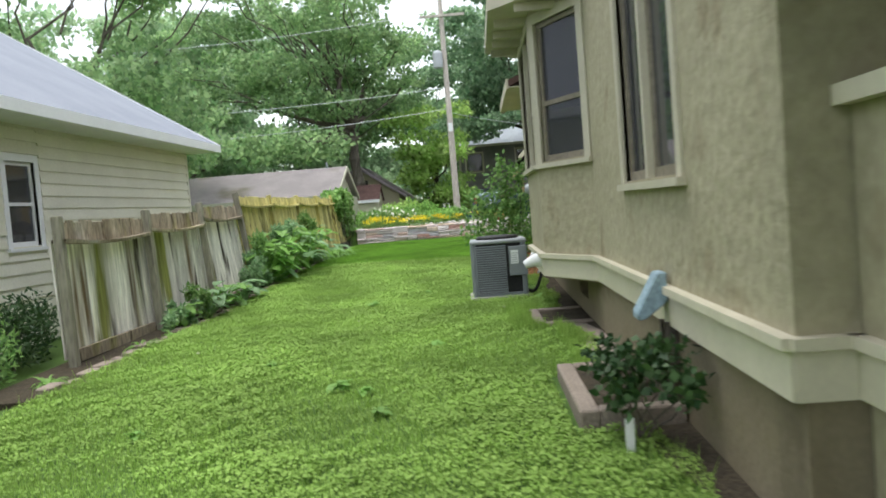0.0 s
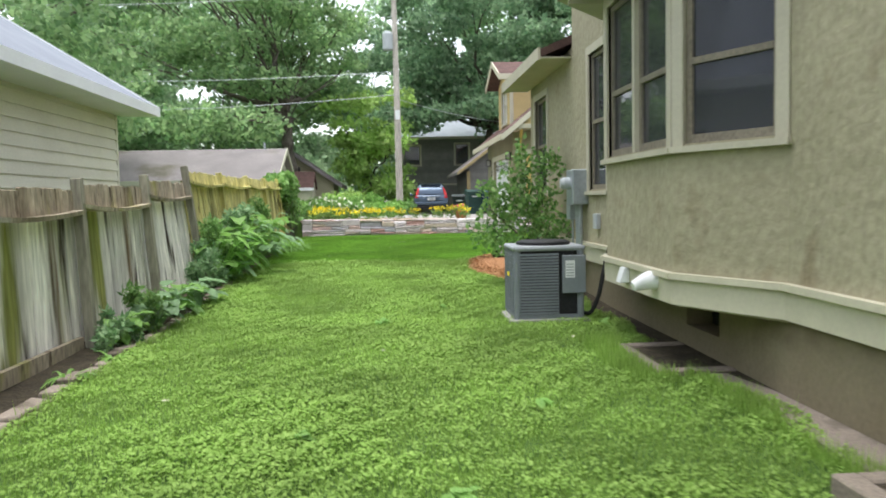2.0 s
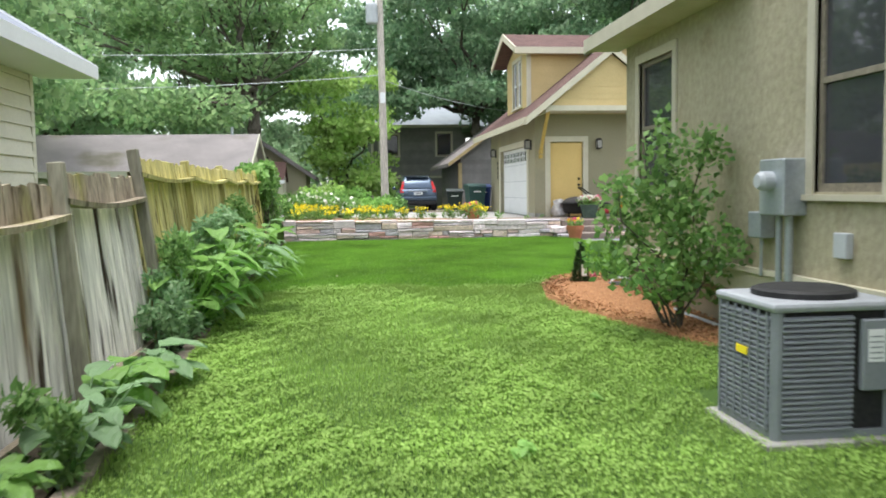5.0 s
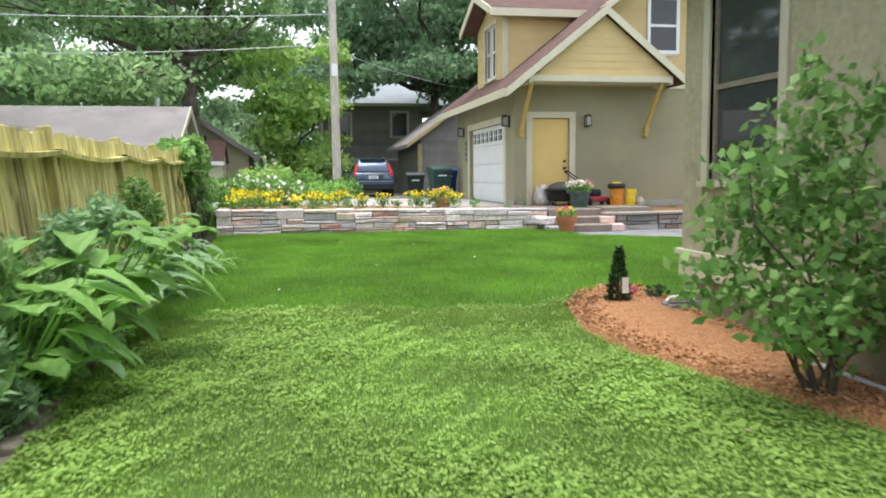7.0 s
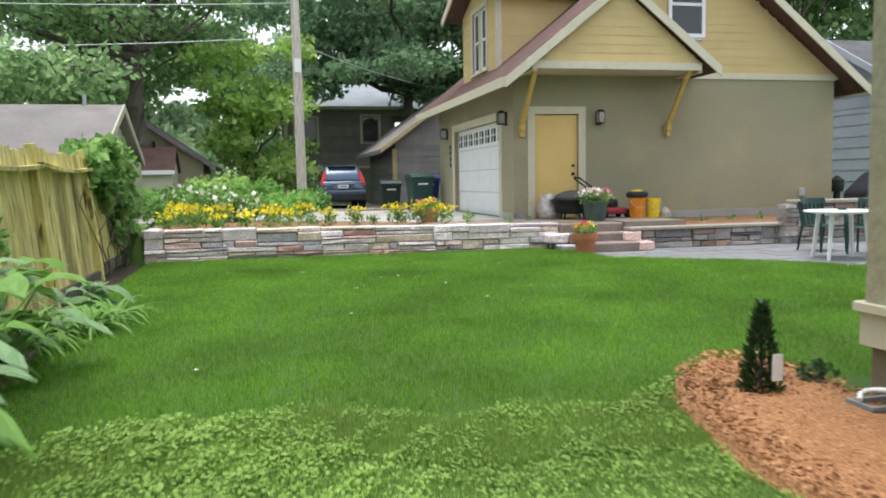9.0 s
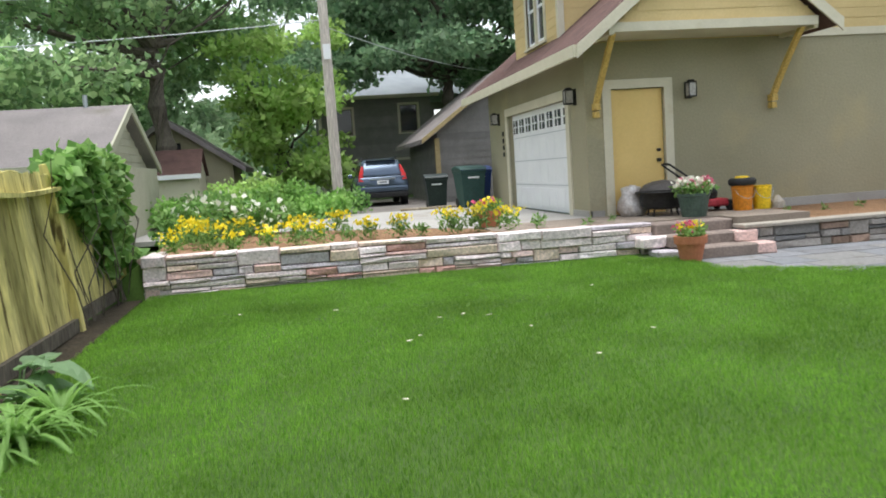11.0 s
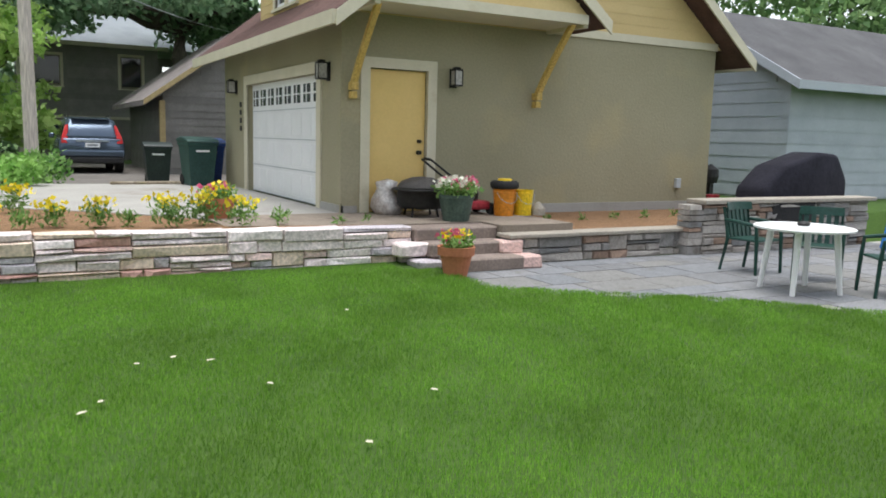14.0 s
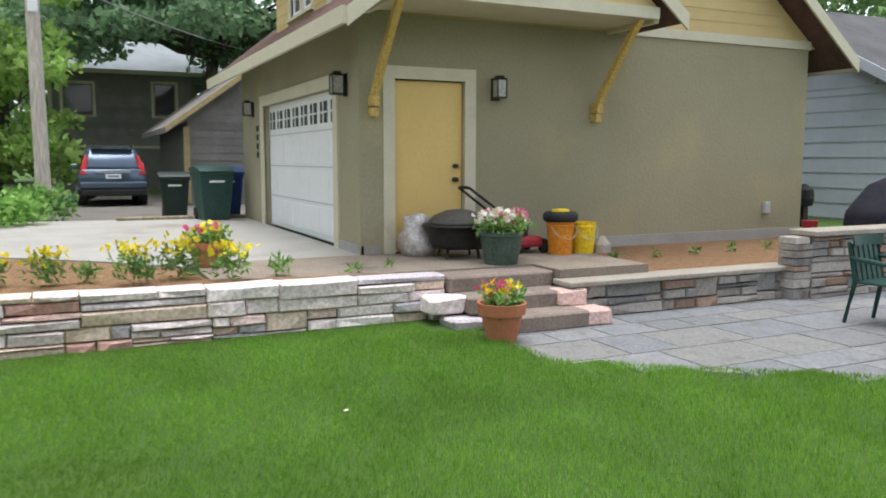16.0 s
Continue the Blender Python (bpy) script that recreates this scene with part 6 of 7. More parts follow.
tube(bm, [(0.93, 13.88, 1.72), (0.84, 13.88, 1.72), (0.80, 13.88, 1.72)], [0.085, 0.085, 0.06], 18)
part("dial", bm, M["metal_light"], mt, "round glass-fronted dial")
bm = bmesh.new()
box(bm, 1.0, 1.15, 14.18, 14.40, 1.20, 1.44)
bevel(bm, 0.01)
part("small_box", bm, M["galv"], mt)
for y, r, z1 in ((13.80, 0.035, 0.5), (13.96, 0.028, 0.5), (14.26, 0.014, 0.85)):
    bm = bmesh.new()
    tube(bm, [(1.06, y, 1.43), (1.06, y, z1)], [r, r], 10)
    part("conduit", bm, M["galv"], mt)
bm = bmesh.new()
box(bm, 1.09, 1.155, 13.05, 13.22, 1.10, 1.30)
bevel(bm, 0.006)
top("junction_box", bm, M["metal_light"], "small grey junction box on the stucco wall", "electrical box")
v1 = thing("dryer_vent", (0.6, 9.45, 0.8), "white plastic dryer vent on the bay's trim", "vent")
bm = bmesh.new()
tube(bm, [(0.66, 9.45, 0.80), (0.60, 9.45, 0.80), (0.56, 9.45, 0.79), (0.46, 9.45, 0.75)], [0.085, 0.08, 0.07, 0.045], 18)
part("hood", bm, M["white"], v1)
v2 = thing("wall_vent", (0.6, 10.25, 0.8), "small white louvred vent hood on the trim", "vent")
bm = bmesh.new()
prism(bm, [(0.655, 0.86), (0.655, 0.70), (0.56, 0.70), (0.60, 0.84)], "y", 10.18, 10.32)
bevel(bm, 0.006)
part("hood", bm, M["white"], v2)
cd = thing("downspout_hood", (1.05, 5.15, 0.8), "blue-grey vent hood sloping off the house trim", "vent")
bm = bmesh.new()
prism(bm, [(1.12, 0.99), (1.06, 0.99), (0.92, 0.74), (0.92, 0.69), (0.97, 0.69), (1.12, 0.80)], "y", 5.06, 5.22)
bevel(bm, 0.01)
part("hood", bm, M["blue_grey"], cd)
for dy in (0.03, 0.17):
    bm = bmesh.new()
    box(bm, 1.10, 1.17, 5.05 + dy, 5.10 + dy, 0.1, 0.66)
    part("stake", bm, M["bark"], cd, "brown wooden stake under the hood")


def window_well(y0, y1, label, z):
    x0, x1 = 0.50, 1.17
    t = thing("window_well", (0.8, (y0 + y1) / 2, 0), label, "window well", "window wells")
    for a in ((x0, x0 + 0.13, y0, y1), (x0 + 0.13, x1, y0, y0 + 0.13), (x0 + 0.13, x1, y1 - 0.13, y1)):
        bm = bmesh.new()
        box(bm, a[0], a[1], a[2], a[3], -0.3, z)
        bevel(bm, 0.012)
        part("rim", bm, M["concrete_pink"], t)
    bm = bmesh.new()
    box(bm, x0 + 0.1, x1, y0 + 0.1, y1 - 0.1, -0.3, z - 0.025)
    part("floor", bm, M["soil"], t, "dark earth floor of the well")


window_well(4.95, 6.45, "pinkish concrete window-well rim beside the rose bush", 0.16)
window_well(8.98, 10.25, "pinkish concrete window-well rim under the bay", 0.11)
bm = bmesh.new()
prism(bm, [(0.82, 6.5), (1.17, 6.5), (1.17, 8.95), (0.9, 8.95), (0.85, 7.7)], "z", -0.1, 0.085)
top("soil_strip", bm, M["concrete_pink"], "bare dusty soil strip at the foundation", "soil", kind="structure")
bm = bmesh.new()
pts = [(0.95 + 0.06 * math.sin(k), 14.2 + k * 0.32, 0.22 + 0.02 * k) for k in range(6)]
tube(bm, pts, [0.02] * 6, 6)
top("edging_strip", bm, M["metal_light"], "pale edging strip along the mulch bed", "edging")


# ---- lanterns and small fittings on the garage ----
def lantern(at, face, label):
    """face: the way out of the wall."""
    t = thing("wall_lantern", at, label, "wall lamp", "garage lanterns")
    o = Vector(at)
    f = Vector(face)
    s = Vector((-f.y, f.x, 0))

    def bx(name, d0, d1, w, z0, z1, material, bev=0.0):
        b = bmesh.new()
        for v in box(b, d0, d1, -w, w, z0, z1):
            v.co = o + f * v.co.x + s * v.co.y + Vector((0, 0, v.co.z))
        if bev:
            bevel(b, bev)
        return part(name, b, material, t)
    bx("back_plate", 0.0, 0.02, 0.06, -0.12, 0.16, M["black"])
    bx("arm", 0.02, 0.09, 0.015, 0.11, 0.14, M["black"])
    bx("cap", 0.04, 0.20, 0.075, 0.13, 0.155, M["black"], 0.01)
    bx("cap", 0.07, 0.17, 0.05, 0.155, 0.185, M["black"], 0.01)
    bx("glass", 0.055, 0.185, 0.060, -0.08, 0.13, M["lamp_glass"])
    bx("base", 0.045, 0.195, 0.070, -0.10, -0.08, M["black"])
    for d in (0.045, 0.185):
        for w in (-0.07, 0.058):
            b = bmesh.new()
            for v in box(b, d, d + 0.012, w, w + 0.012, -0.08, 0.13):
                v.co = o + f * v.co.x + s * v.co.y + Vector((0, 0, v.co.z))
            part("bar", b, M["black"], t)


M["lamp_glass"] = mat("frosted_lamp_glass", (0.34, 0.33, 0.31), (0.42, 0.41, 0.38), 5.0, 0.25, 0.02)
lantern((4.40, GY0, 2.91), (0, -1, 0), "black framed wall lantern beside the yellow door")
lantern((GX0, 29.98, 2.94), (-1, 0, 0), "black framed wall lantern beside the garage door")
lantern((GX0, 35.4, 2.94), (-1, 0, 0), "black framed wall lantern beside the garage door")
for k in range(4):
    bm = bmesh.new()
    box(bm, 2.575, 2.60, 35.02, 35.09, 2.55 - k * 0.16, 2.65 - k * 0.16)
    top("house_number", bm, M["black"], "dark unreadable house number on the garage", "house number", "house numbers")
bm = bmesh.new()
box(bm, 9.15, 9.27, GY0 - 0.07, GY0, 1.22, 1.40)
bevel(bm, 0.01)
top("outlet_cover", bm, M["metal_light"], "grey weatherproof outlet cover on the garage wall", "outlet")


# ---- pots, fire pit and clutter by the garage ----
def flower_pot(at, r, h, material, label, petals, leaf, seed, full=1.0, plain=False):
    t = thing("flower_pot", at, label, "flower pot", "flower pots")
    bm = bmesh.new()
    if plain:
        lathe(bm, [(r * 0.72, 0), (r * 0.95, h * 0.85), (r, h * 0.88), (r, h), (r * 0.9, h), (r * 0.88, h * 0.9)], 22, at)
    else:
        lathe(bm, [(r * 0.62, 0), (r * 0.88, h * 0.72), (r, h * 0.72), (r * 1.04, h), (r * 0.92, h), (r * 0.88, h * 0.9)], 22, at)
    part("pot", bm, material, t, smooth=False)
    bm = bmesh.new()
    lathe(bm, [(r * 0.5, h * 0.8), (r * 0.88, h * 0.92)], 16, at)
    part("soil", bm, M["soil"], t)
    x, y, z = at
    crown(t, [((x, y, z + h + 0.05 * full), (r * 1.0 * full, r * 1.0 * full, 0.10 * full))], 5200, 0.07, M[leaf], seed, "foliage", 0.5, 0.5, 0.0)
    for k, pt in enumerate(petals):
        crown(t, [((x + 0.05 * (k - 1), y, z + h + 0.12 * full), (r * full, r * 0.9 * full, 0.07 * full))], 1000, 0.06, M[pt], seed + 1 + k, "blossom", 1.0, 0.3, 0.2)


flower_pot((2.88, 26.50, 0.41), 0.215, 0.36, M["terracotta"], "terracotta pot of pink and yellow flowers at the steps", ("petal_pink", "petal_yellow"), "leaf_vine", 600)
flower_pot((0.75, 29.15, 0.89), 0.24, 0.27, M["terracotta"], "low terracotta pot of pink flowers by the driveway", ("petal_pink", "petal_yellow"), "leaf_vine", 610)
M["pot_green"] = mat("green_planter_glaze", (0.045, 0.075, 0.06), (0.07, 0.105, 0.085), 4.0, 0.5, 0.1, 20.0)
flower_pot((3.72, 28.0, 0.895), 0.25, 0.36, M["pot_green"], "dark green planter with white petunias", ("petal_white", "petal_white", "petal_pink"), "leaf_vine", 620, 1.3, True)
fp = thing("fire_pit", (3.55, 28.72, 0.895), "black steel fire pit with a mesh lid", "fire pit")
at = (3.55, 28.72, 0.895)
bm = bmesh.new()
lathe(bm, [(0.12, 0.10), (0.31, 0.12), (0.345, 0.18), (0.355, 0.36), (0.43, 0.375), (0.43, 0.395), (0.34, 0.395), (0.32, 0.25)], 26, at)
part("bowl", bm, M["black"], fp, smooth=True)
M["mesh_lid"] = mat("dark_wire_mesh", (0.045, 0.04, 0.04), (0.09, 0.085, 0.08), 60.0, 0.6, 0.6, 120.0)
bm = bmesh.new()
lathe(bm, [(0.36, 0.395), (0.35, 0.43), (0.29, 0.50), (0.15, 0.555), (0.02, 0.57)], 26, at)
part("lid", bm, M["mesh_lid"], fp, "domed spark-guard lid", True)
for k in range(4):
    a = k * math.pi / 2 + 0.6
    bm = bmesh.new()
    tube(bm, [(at[0] + 0.24 * math.cos(a), at[1] + 0.24 * math.sin(a), at[2] + 0.16), (at[0] + 0.28 * math.cos(a), at[1] + 0.28 * math.sin(a), at[2])], [0.018, 0.018], 6)
    part("leg", bm, M["black"], fp)
mw = thing("lawn_mower", (4.45, 28.85, 0.895), "red and black push lawn mower with a folded handle", "lawn mower")
bm = bmesh.new()
box(bm, 4.25, 4.70, 28.65, 29.1, 0.97, 1.10)
bevel(bm, 0.04, 2)
M["mower_red"] = mat("red_mower_paint", (0.30, 0.025, 0.04), (0.36, 0.04, 0.055), 4.0, 0.4, 0.05)
part("deck", bm, M["mower_red"], mw)
bm = bmesh.new()
lathe(bm, [(0.14, 0), (0.15, 0.10), (0.12, 0.17), (0.05, 0.19)], 16, (4.45, 28.9, 1.10))
part("engine", bm, M["black"], mw)
for x in (4.24, 4.70):
    for y in (28.67, 29.08):
        bm = bmesh.new()
        tube(bm, [(x - 0.025, y, 0.985), (x + 0.025, y, 0.985)], [0.09, 0.09], 14)
        part("wheel", bm, M["black_rubber"], mw)
bm = bmesh.new()
for dy in (0.0, 0.36):
    tube(bm, [(4.45, 28.7 + dy, 1.08), (4.12, 28.75 + dy * 0.9, 1.42), (3.74, 28.8 + dy * 0.8, 1.70)], [0.017] * 3, 7)
tube(bm, [(3.74, 28.8, 1.70), (3.71, 28.95, 1.715), (3.74, 29.09, 1.70)], [0.02] * 3, 7)
part("handle", bm, M["black"], mw, "bent dark tube handle")


def bucket(at, r, h, material, label):
    t = thing("bucket", at, label, "bucket", "buckets")
    bm = bmesh.new()
    lathe(bm, [(r * 0.86, 0), (r, h * 0.84), (r * 1.06, h * 0.85), (r * 1.06, h * 0.9), (r, h * 0.91), (r * 1.05, h), (r * 0.96, h), (r * 0.86, 0.04)], 22, at)
    part("pail", bm, material, t)
    bm = bmesh.new()
    tube(bm, [(at[0] + r * 1.05 * math.cos(a), at[1] - r * 0.4 - r * 0.7 * math.sin(a), at[2] + h * 0.88 - 0.16 * math.sin(a)) for a in np.linspace(0, math.pi, 9)], [0.004] * 9, 5)
    part("bail", bm, M["galv"], t)
    return t


M["orange"] = mat("orange_plastic", (0.62, 0.22, 0.02), (0.68, 0.26, 0.03), 4.0, 0.45, 0.03)
M["yellow"] = mat("yellow_plastic", (0.72, 0.50, 0.02), (0.78, 0.55, 0.03), 4.0, 0.45, 0.03)
bucket((4.83, 28.5, 0.895), 0.165, 0.40, M["orange"], "orange plastic bucket by the garage wall")
bucket((5.17, 28.5, 0.895), 0.15, 0.38, M["yellow"], "yellow plastic bucket by the garage wall")
tl = thing("work_stool", (4.83, 28.5, 1.30), "black and yellow bucket lid seat on the orange bucket", "stool")
bm = bmesh.new()
lathe(bm, [(0.19, 0.0), (0.215, 0.03), (0.215, 0.09), (0.18, 0.12), (0.05, 0.125)], 22, (4.83, 28.5, 1.295))
part("cushion", bm, M["black_rubber"], tl, smooth=True)
bm = bmesh.new()
lathe(bm, [(0.11, 0.12), (0.10, 0.15), (0.03, 0.155)], 18, (4.83, 28.5, 1.295))
part("cap", bm, M["yellow"], tl)
bm = bmesh.new()
rr = random.Random(3)
lathe(bm, [(0.05, 0.12), (0.19, 0.0), (0.23, 0.10), (0.20, 0.24), (0.13, 0.36), (0.16, 0.46), (0.05, 0.50)][1:], 14, (3.18, 29.12, 0.895))
for v in bm.verts:
    v.co += Vector((rr.uniform(-0.03, 0.03), rr.uniform(-0.03, 0.03), rr.uniform(-0.015, 0.015) if v.co.z > 0.95 else 0))
M["bag"] = mat("soil_bag_plastic", (0.30, 0.24, 0.20), (0.55, 0.52, 0.50), 3.0, 0.35, 0.4, 9.0, c3=(0.75, 0.75, 0.75), c3_scale=2.2, c3_at=0.52)
top("soil_bag", bm, M["bag"], "crumpled plastic bag of soil by the yellow door", "bag", smooth=True)
bm = bmesh.new()
lathe(bm, [(0.12, 0.0), (0.11, 0.1), (0.03, 0.2)], 9, (5.42, 28.45, 0.895))
top("rock", bm, M["coping"], "pointed grey stone beside the buckets", "stone")
bm = bmesh.new()
lathe(bm, [(0.09, 0.0), (0.12, 0.28), (0.125, 0.3), (0.1, 0.3)], 16, (9.75, 29.0, 0.82))
top("red_pot", bm, M["mower_red"], "dark red pot at the garage corner", "pot")


# ---- patio table, chairs, covered grill ----
pt = thing("patio_table", (6.10, 24.32, 0.41), "round white plastic patio table", "table")
bm = bmesh.new()
lathe(bm, [(0.50, 0.70), (0.53, 0.705), (0.535, 0.725), (0.52, 0.735)], 32, (6.10, 24.32, 0.41))
part("tabletop", bm, M["white"], pt)
for k in range(4):
    a = k * math.pi / 2 + 0.5
    bm = bmesh.new()
    tube(bm, [(6.10 + 0.34 * math.cos(a), 24.32 + 0.34 * math.sin(a), 1.11), (6.10 + 0.42 * math.cos(a), 24.32 + 0.42 * math.sin(a), 0.41)], [0.04, 0.028], 8)
    part("leg", bm, M["white"], pt)
bm = bmesh.new()
lathe(bm, [(0.06, 0), (0.07, 0.03), (0.04, 0.05)], 14, (6.14, 24.36, 1.145))
top("dish", bm, M["black"], "small dark dish on the patio table", "dish")
M["chair_green"] = mat("dark_green_plastic", (0.010, 0.045, 0.035), (0.018, 0.06, 0.048), 4.0, 0.4, 0.03)
ch = thing("patio_chair", (0, 0, 0), "dark green moulded plastic patio armchair", "chair", "chairs round the patio table")


def curved_panel(bm, w, z0, z1, y0, y1, bow, n=8, t=0.015):
    rows = []
    for k in range(n + 1):
        u = -1 + 2 * k / n
        y_ = lambda z: (y0 + (y1 - y0) * (z - z0) / (z1 - z0)) - bow * (u * u)
        rows.append([bm.verts.new((u * w, y_(z) + s, z)) for z in (z0, z1) for s in (0, t)])
    for a, b in zip(rows, rows[1:]):
        for q, e in ((0, 2), (2, 3), (3, 1), (1, 0)):
            bm.faces.new((a[q], a[e], b[e], b[q]))
    bm.faces.new((rows[0][0], rows[0][1], rows[0][3], rows[0][2]))
    bm.faces.new((rows[-1][0], rows[-1][2], rows[-1][3], rows[-1][1]))


bm = bmesh.new()
box(bm, -0.23, 0.23, -0.22, 0.22, 0.41, 0.435)
bevel(bm, 0.01)
part("seat", bm, M["chair_green"], ch)
for k in range(5):
    bm = bmesh.new()
    x = -0.17 + 0.085 * k
    prism(bm, [(0.20, 0.43), (0.225, 0.43), (0.31, 0.80), (0.285, 0.80)], "x", x - 0.027, x + 0.027)
    part("back_slat", bm, M["chair_green"], ch)
bm = bmesh.new()
curved_panel(bm, 0.25, 0.78, 0.88, 0.285, 0.31, 0.06)
part("back_rail", bm, M["chair_green"], ch)
for sx in (-1, 1):
    bm = bmesh.new()
    tube(bm, [(sx * 0.26, -0.24, 0.0), (sx * 0.255, -0.22, 0.42), (sx * 0.26, -0.20, 0.62), (sx * 0.26, 0.05, 0.645), (sx * 0.24, 0.27, 0.66)], [0.02, 0.026, 0.024, 0.026, 0.02], 8)
    part("arm", bm, M["chair_green"], ch)
    bm = bmesh.new()
    tube(bm, [(sx * 0.25, 0.30, 0.0), (sx * 0.23, 0.22, 0.43), (sx * 0.24, 0.30, 0.82)], [0.02, 0.026, 0.02], 8)
    part("leg", bm, M["chair_green"], ch)
for k, (x, y, rz) in enumerate(((6.72, 25.5, 5), (6.98, 24.75, -55), (6.85, 23.75, -125))):
    m = pose(x, y, 0.41, 0, 0, rz)
    if k == 0:
        ch.matrix_basis = m
    else:
        copy_thing(ch, m)
M["cover"] = mat("black_grill_cover", (0.010, 0.010, 0.017), (0.018, 0.018, 0.028), 3.0, 0.95, 0.5, 6.0, dist=0.03)
bm = bmesh.new()
prism(bm, [(9.0, 0.80), (11.1, 0.80), (11.1, 1.48), (10.8, 1.92), (10.35, 1.95), (9.5, 1.72), (9.05, 1.34)], "y", 27.26, 27.9)
bevel(bm, 0.07, 2)
top("grill_cover", bm, M["cover"], "barbecue grill under a black cover behind the counter", "grill", smooth=True)
M["blue_tarp"] = mat("blue_tarp", (0.02, 0.14, 0.42), (0.03, 0.18, 0.5), 3.0, 0.5, 0.3, 8.0)
bm = bmesh.new()
prism(bm, [(10.6, 0.41), (11.3, 0.41), (11.2, 0.95), (10.85, 1.15)], "y", 25.8, 26.3)
bevel(bm, 0.05)
top("tarp", bm, M["blue_tarp"], "blue tarp bundled beside the counter", "tarp")
bm = bmesh.new()
lathe(bm, [(0.13, 0.0), (0.16, 0.12), (0.15, 0.26), (0.05, 0.34), (0.03, 0.36)], 14, (10.3, 29.6, 1.3))
box(bm, 10.25, 10.35, 29.55, 29.65, 0.85, 1.31)
top("hose_reel", bm, M["black"], "black hose reel by the garage corner", "hose reel")


# ---- white neighbouring garage ----
wg = thing("white_garage", (18, 33, 0.88), "white-sided neighbouring garage with a grey roof", "garage")
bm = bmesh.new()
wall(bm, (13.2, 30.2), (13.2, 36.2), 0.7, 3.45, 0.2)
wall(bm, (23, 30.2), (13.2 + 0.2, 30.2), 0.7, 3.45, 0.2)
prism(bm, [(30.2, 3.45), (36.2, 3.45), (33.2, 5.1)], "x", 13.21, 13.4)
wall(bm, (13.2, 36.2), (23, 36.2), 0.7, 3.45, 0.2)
part("wall", bm, M["siding_shaded"], wg)
siding(wg, "siding", (13.2, 30.2), (0, 1), 0, 6.0, 0.9, 3.45, M["siding_shaded"], 0.3, 0.02)
siding(wg, "siding", (13.2, 30.2), (0, 1), 0, 6.0, 3.45, 5.0, M["siding_shaded"], 0.3, 0.02, lambda z: ((z - 3.45) / 0.55 + 0.1, 5.9 - (z - 3.45) / 0.55))
siding(wg, "siding", (23, 30.2), (-1, 0), 0, 9.8, 0.9, 3.4, M["siding_shaded"], 0.3, 0.02)
bm = bmesh.new()
prism(bm, [(29.7, 3.28), (33.2, 5.20), (36.7, 3.28), (36.7, 3.42), (33.2, 5.36), (29.7, 3.42)], "x", 12.8, 23.4)
part("roof", bm, M["shingle_dark"], wg)
bm = bmesh.new()
prism(bm, [(29.66, 3.22), (33.2, 5.16), (36.74, 3.22), (36.74, 3.42), (33.2, 5.36), (29.66, 3.42)], "x", 12.76, 12.8)
box(bm, 12.8, 23.4, 29.66, 29.7, 3.24, 3.42)
part("fascia", bm, M["siding_shaded"], wg)
bm = bmesh.new()
tube(bm, [(15.0, 33.2, 5.7), (15.0, 33.2, 7.4)], [0.09, 0.09], 10)
part("vent_pipe", bm, M["galv"], wg)


# ---- outbuildings left of the alley ----
gl = thing("low_garage", (-10, 34, 0.7), "low garage with a worn grey-brown shingle roof", "garage")
M["shingle_old"] = mat("worn_mauve_shingle", (0.175, 0.16, 0.158), (0.235, 0.215, 0.21), 0.9, 0.95, 0.6, 60.0, grain=0.25, grain_scale=50, c3=(0.13, 0.12, 0.09), c3_scale=0.6)
bm = bmesh.new()
wall(bm, (-5.75, 31.75), (-16, 31.75), 0.3, 2.32, 0.2)
wall(bm, (-5.75, 36.5), (-5.75, 31.95), 0.3, 2.32, -0.2)
prism(bm, [(31.75, 2.32), (36.5, 2.32), (34.12, 3.42)], "x", -5.95, -5.76)
wall(bm, (-16, 36.5), (-5.95, 36.5), 0.3, 2.32, 0.2)
part("wall", bm, M["siding_olive"], gl)
siding(gl, "siding", (-5.75, 36.5), (0, -1), 0, 4.75, 0.9, 2.3, M["siding_olive"], 0.16, 0.02)
siding(gl, "siding", (-5.75, 36.5), (0, -1), 0, 4.75, 2.3, 3.4, M["siding_olive"], 0.16, 0.02, lambda z: ((z - 2.25) / 0.47, 4.75 - (z - 2.25) / 0.47))
bm = bmesh.new()
prism(bm, [(31.35, 2.25), (34.12, 3.50), (36.9, 2.25), (36.9, 2.36), (34.12, 3.62), (31.35, 2.36)], "x", -16.3, -5.55)
part("roof", bm, M["shingle_old"], gl)
bm = bmesh.new()
box(bm, -16.3, -5.55, 31.31, 31.35, 2.20, 2.37)
prism(bm, [(31.31, 2.2), (34.12, 3.46), (36.94, 2.2), (36.94, 2.37), (34.12, 3.63), (31.31, 2.37)], "x", -5.55, -5.51)
part("fascia", bm, M["siding_olive"], gl)
bm = bmesh.new()
tube(bm, [(-6.4, 34.1, 3.5), (-6.4, 34.1, 3.85)], [0.05, 0.05], 8)
part("vent_pipe", bm, M["galv"], gl)

sh = thing("garden_shed", (-6.4, 46.5, 0.88), "small cream garden shed with a brown roof", "shed")
bm = bmesh.new()
box(bm, -7.5, -5.7, 45.4, 47.4, 0.6, 2.25)
prism(bm, [(45.4, 2.25), (47.4, 2.25), (46.4, 3.0)], "x", -5.9, -5.7)
part("wall", bm, M["cream"], sh)
bm = bmesh.new()
prism(bm, [(45.2, 2.20), (46.4, 3.08), (47.6, 2.20), (47.6, 2.28), (46.4, 3.18), (45.2, 2.28)], "x", -7.7, -5.6)
part("roof", bm, M["shingle_brown"], sh)
bm = bmesh.new()
box(bm, -7.7, -5.6, 45.16, 45.2, 2.12, 2.28)
part("fascia", bm, M["white"], sh)

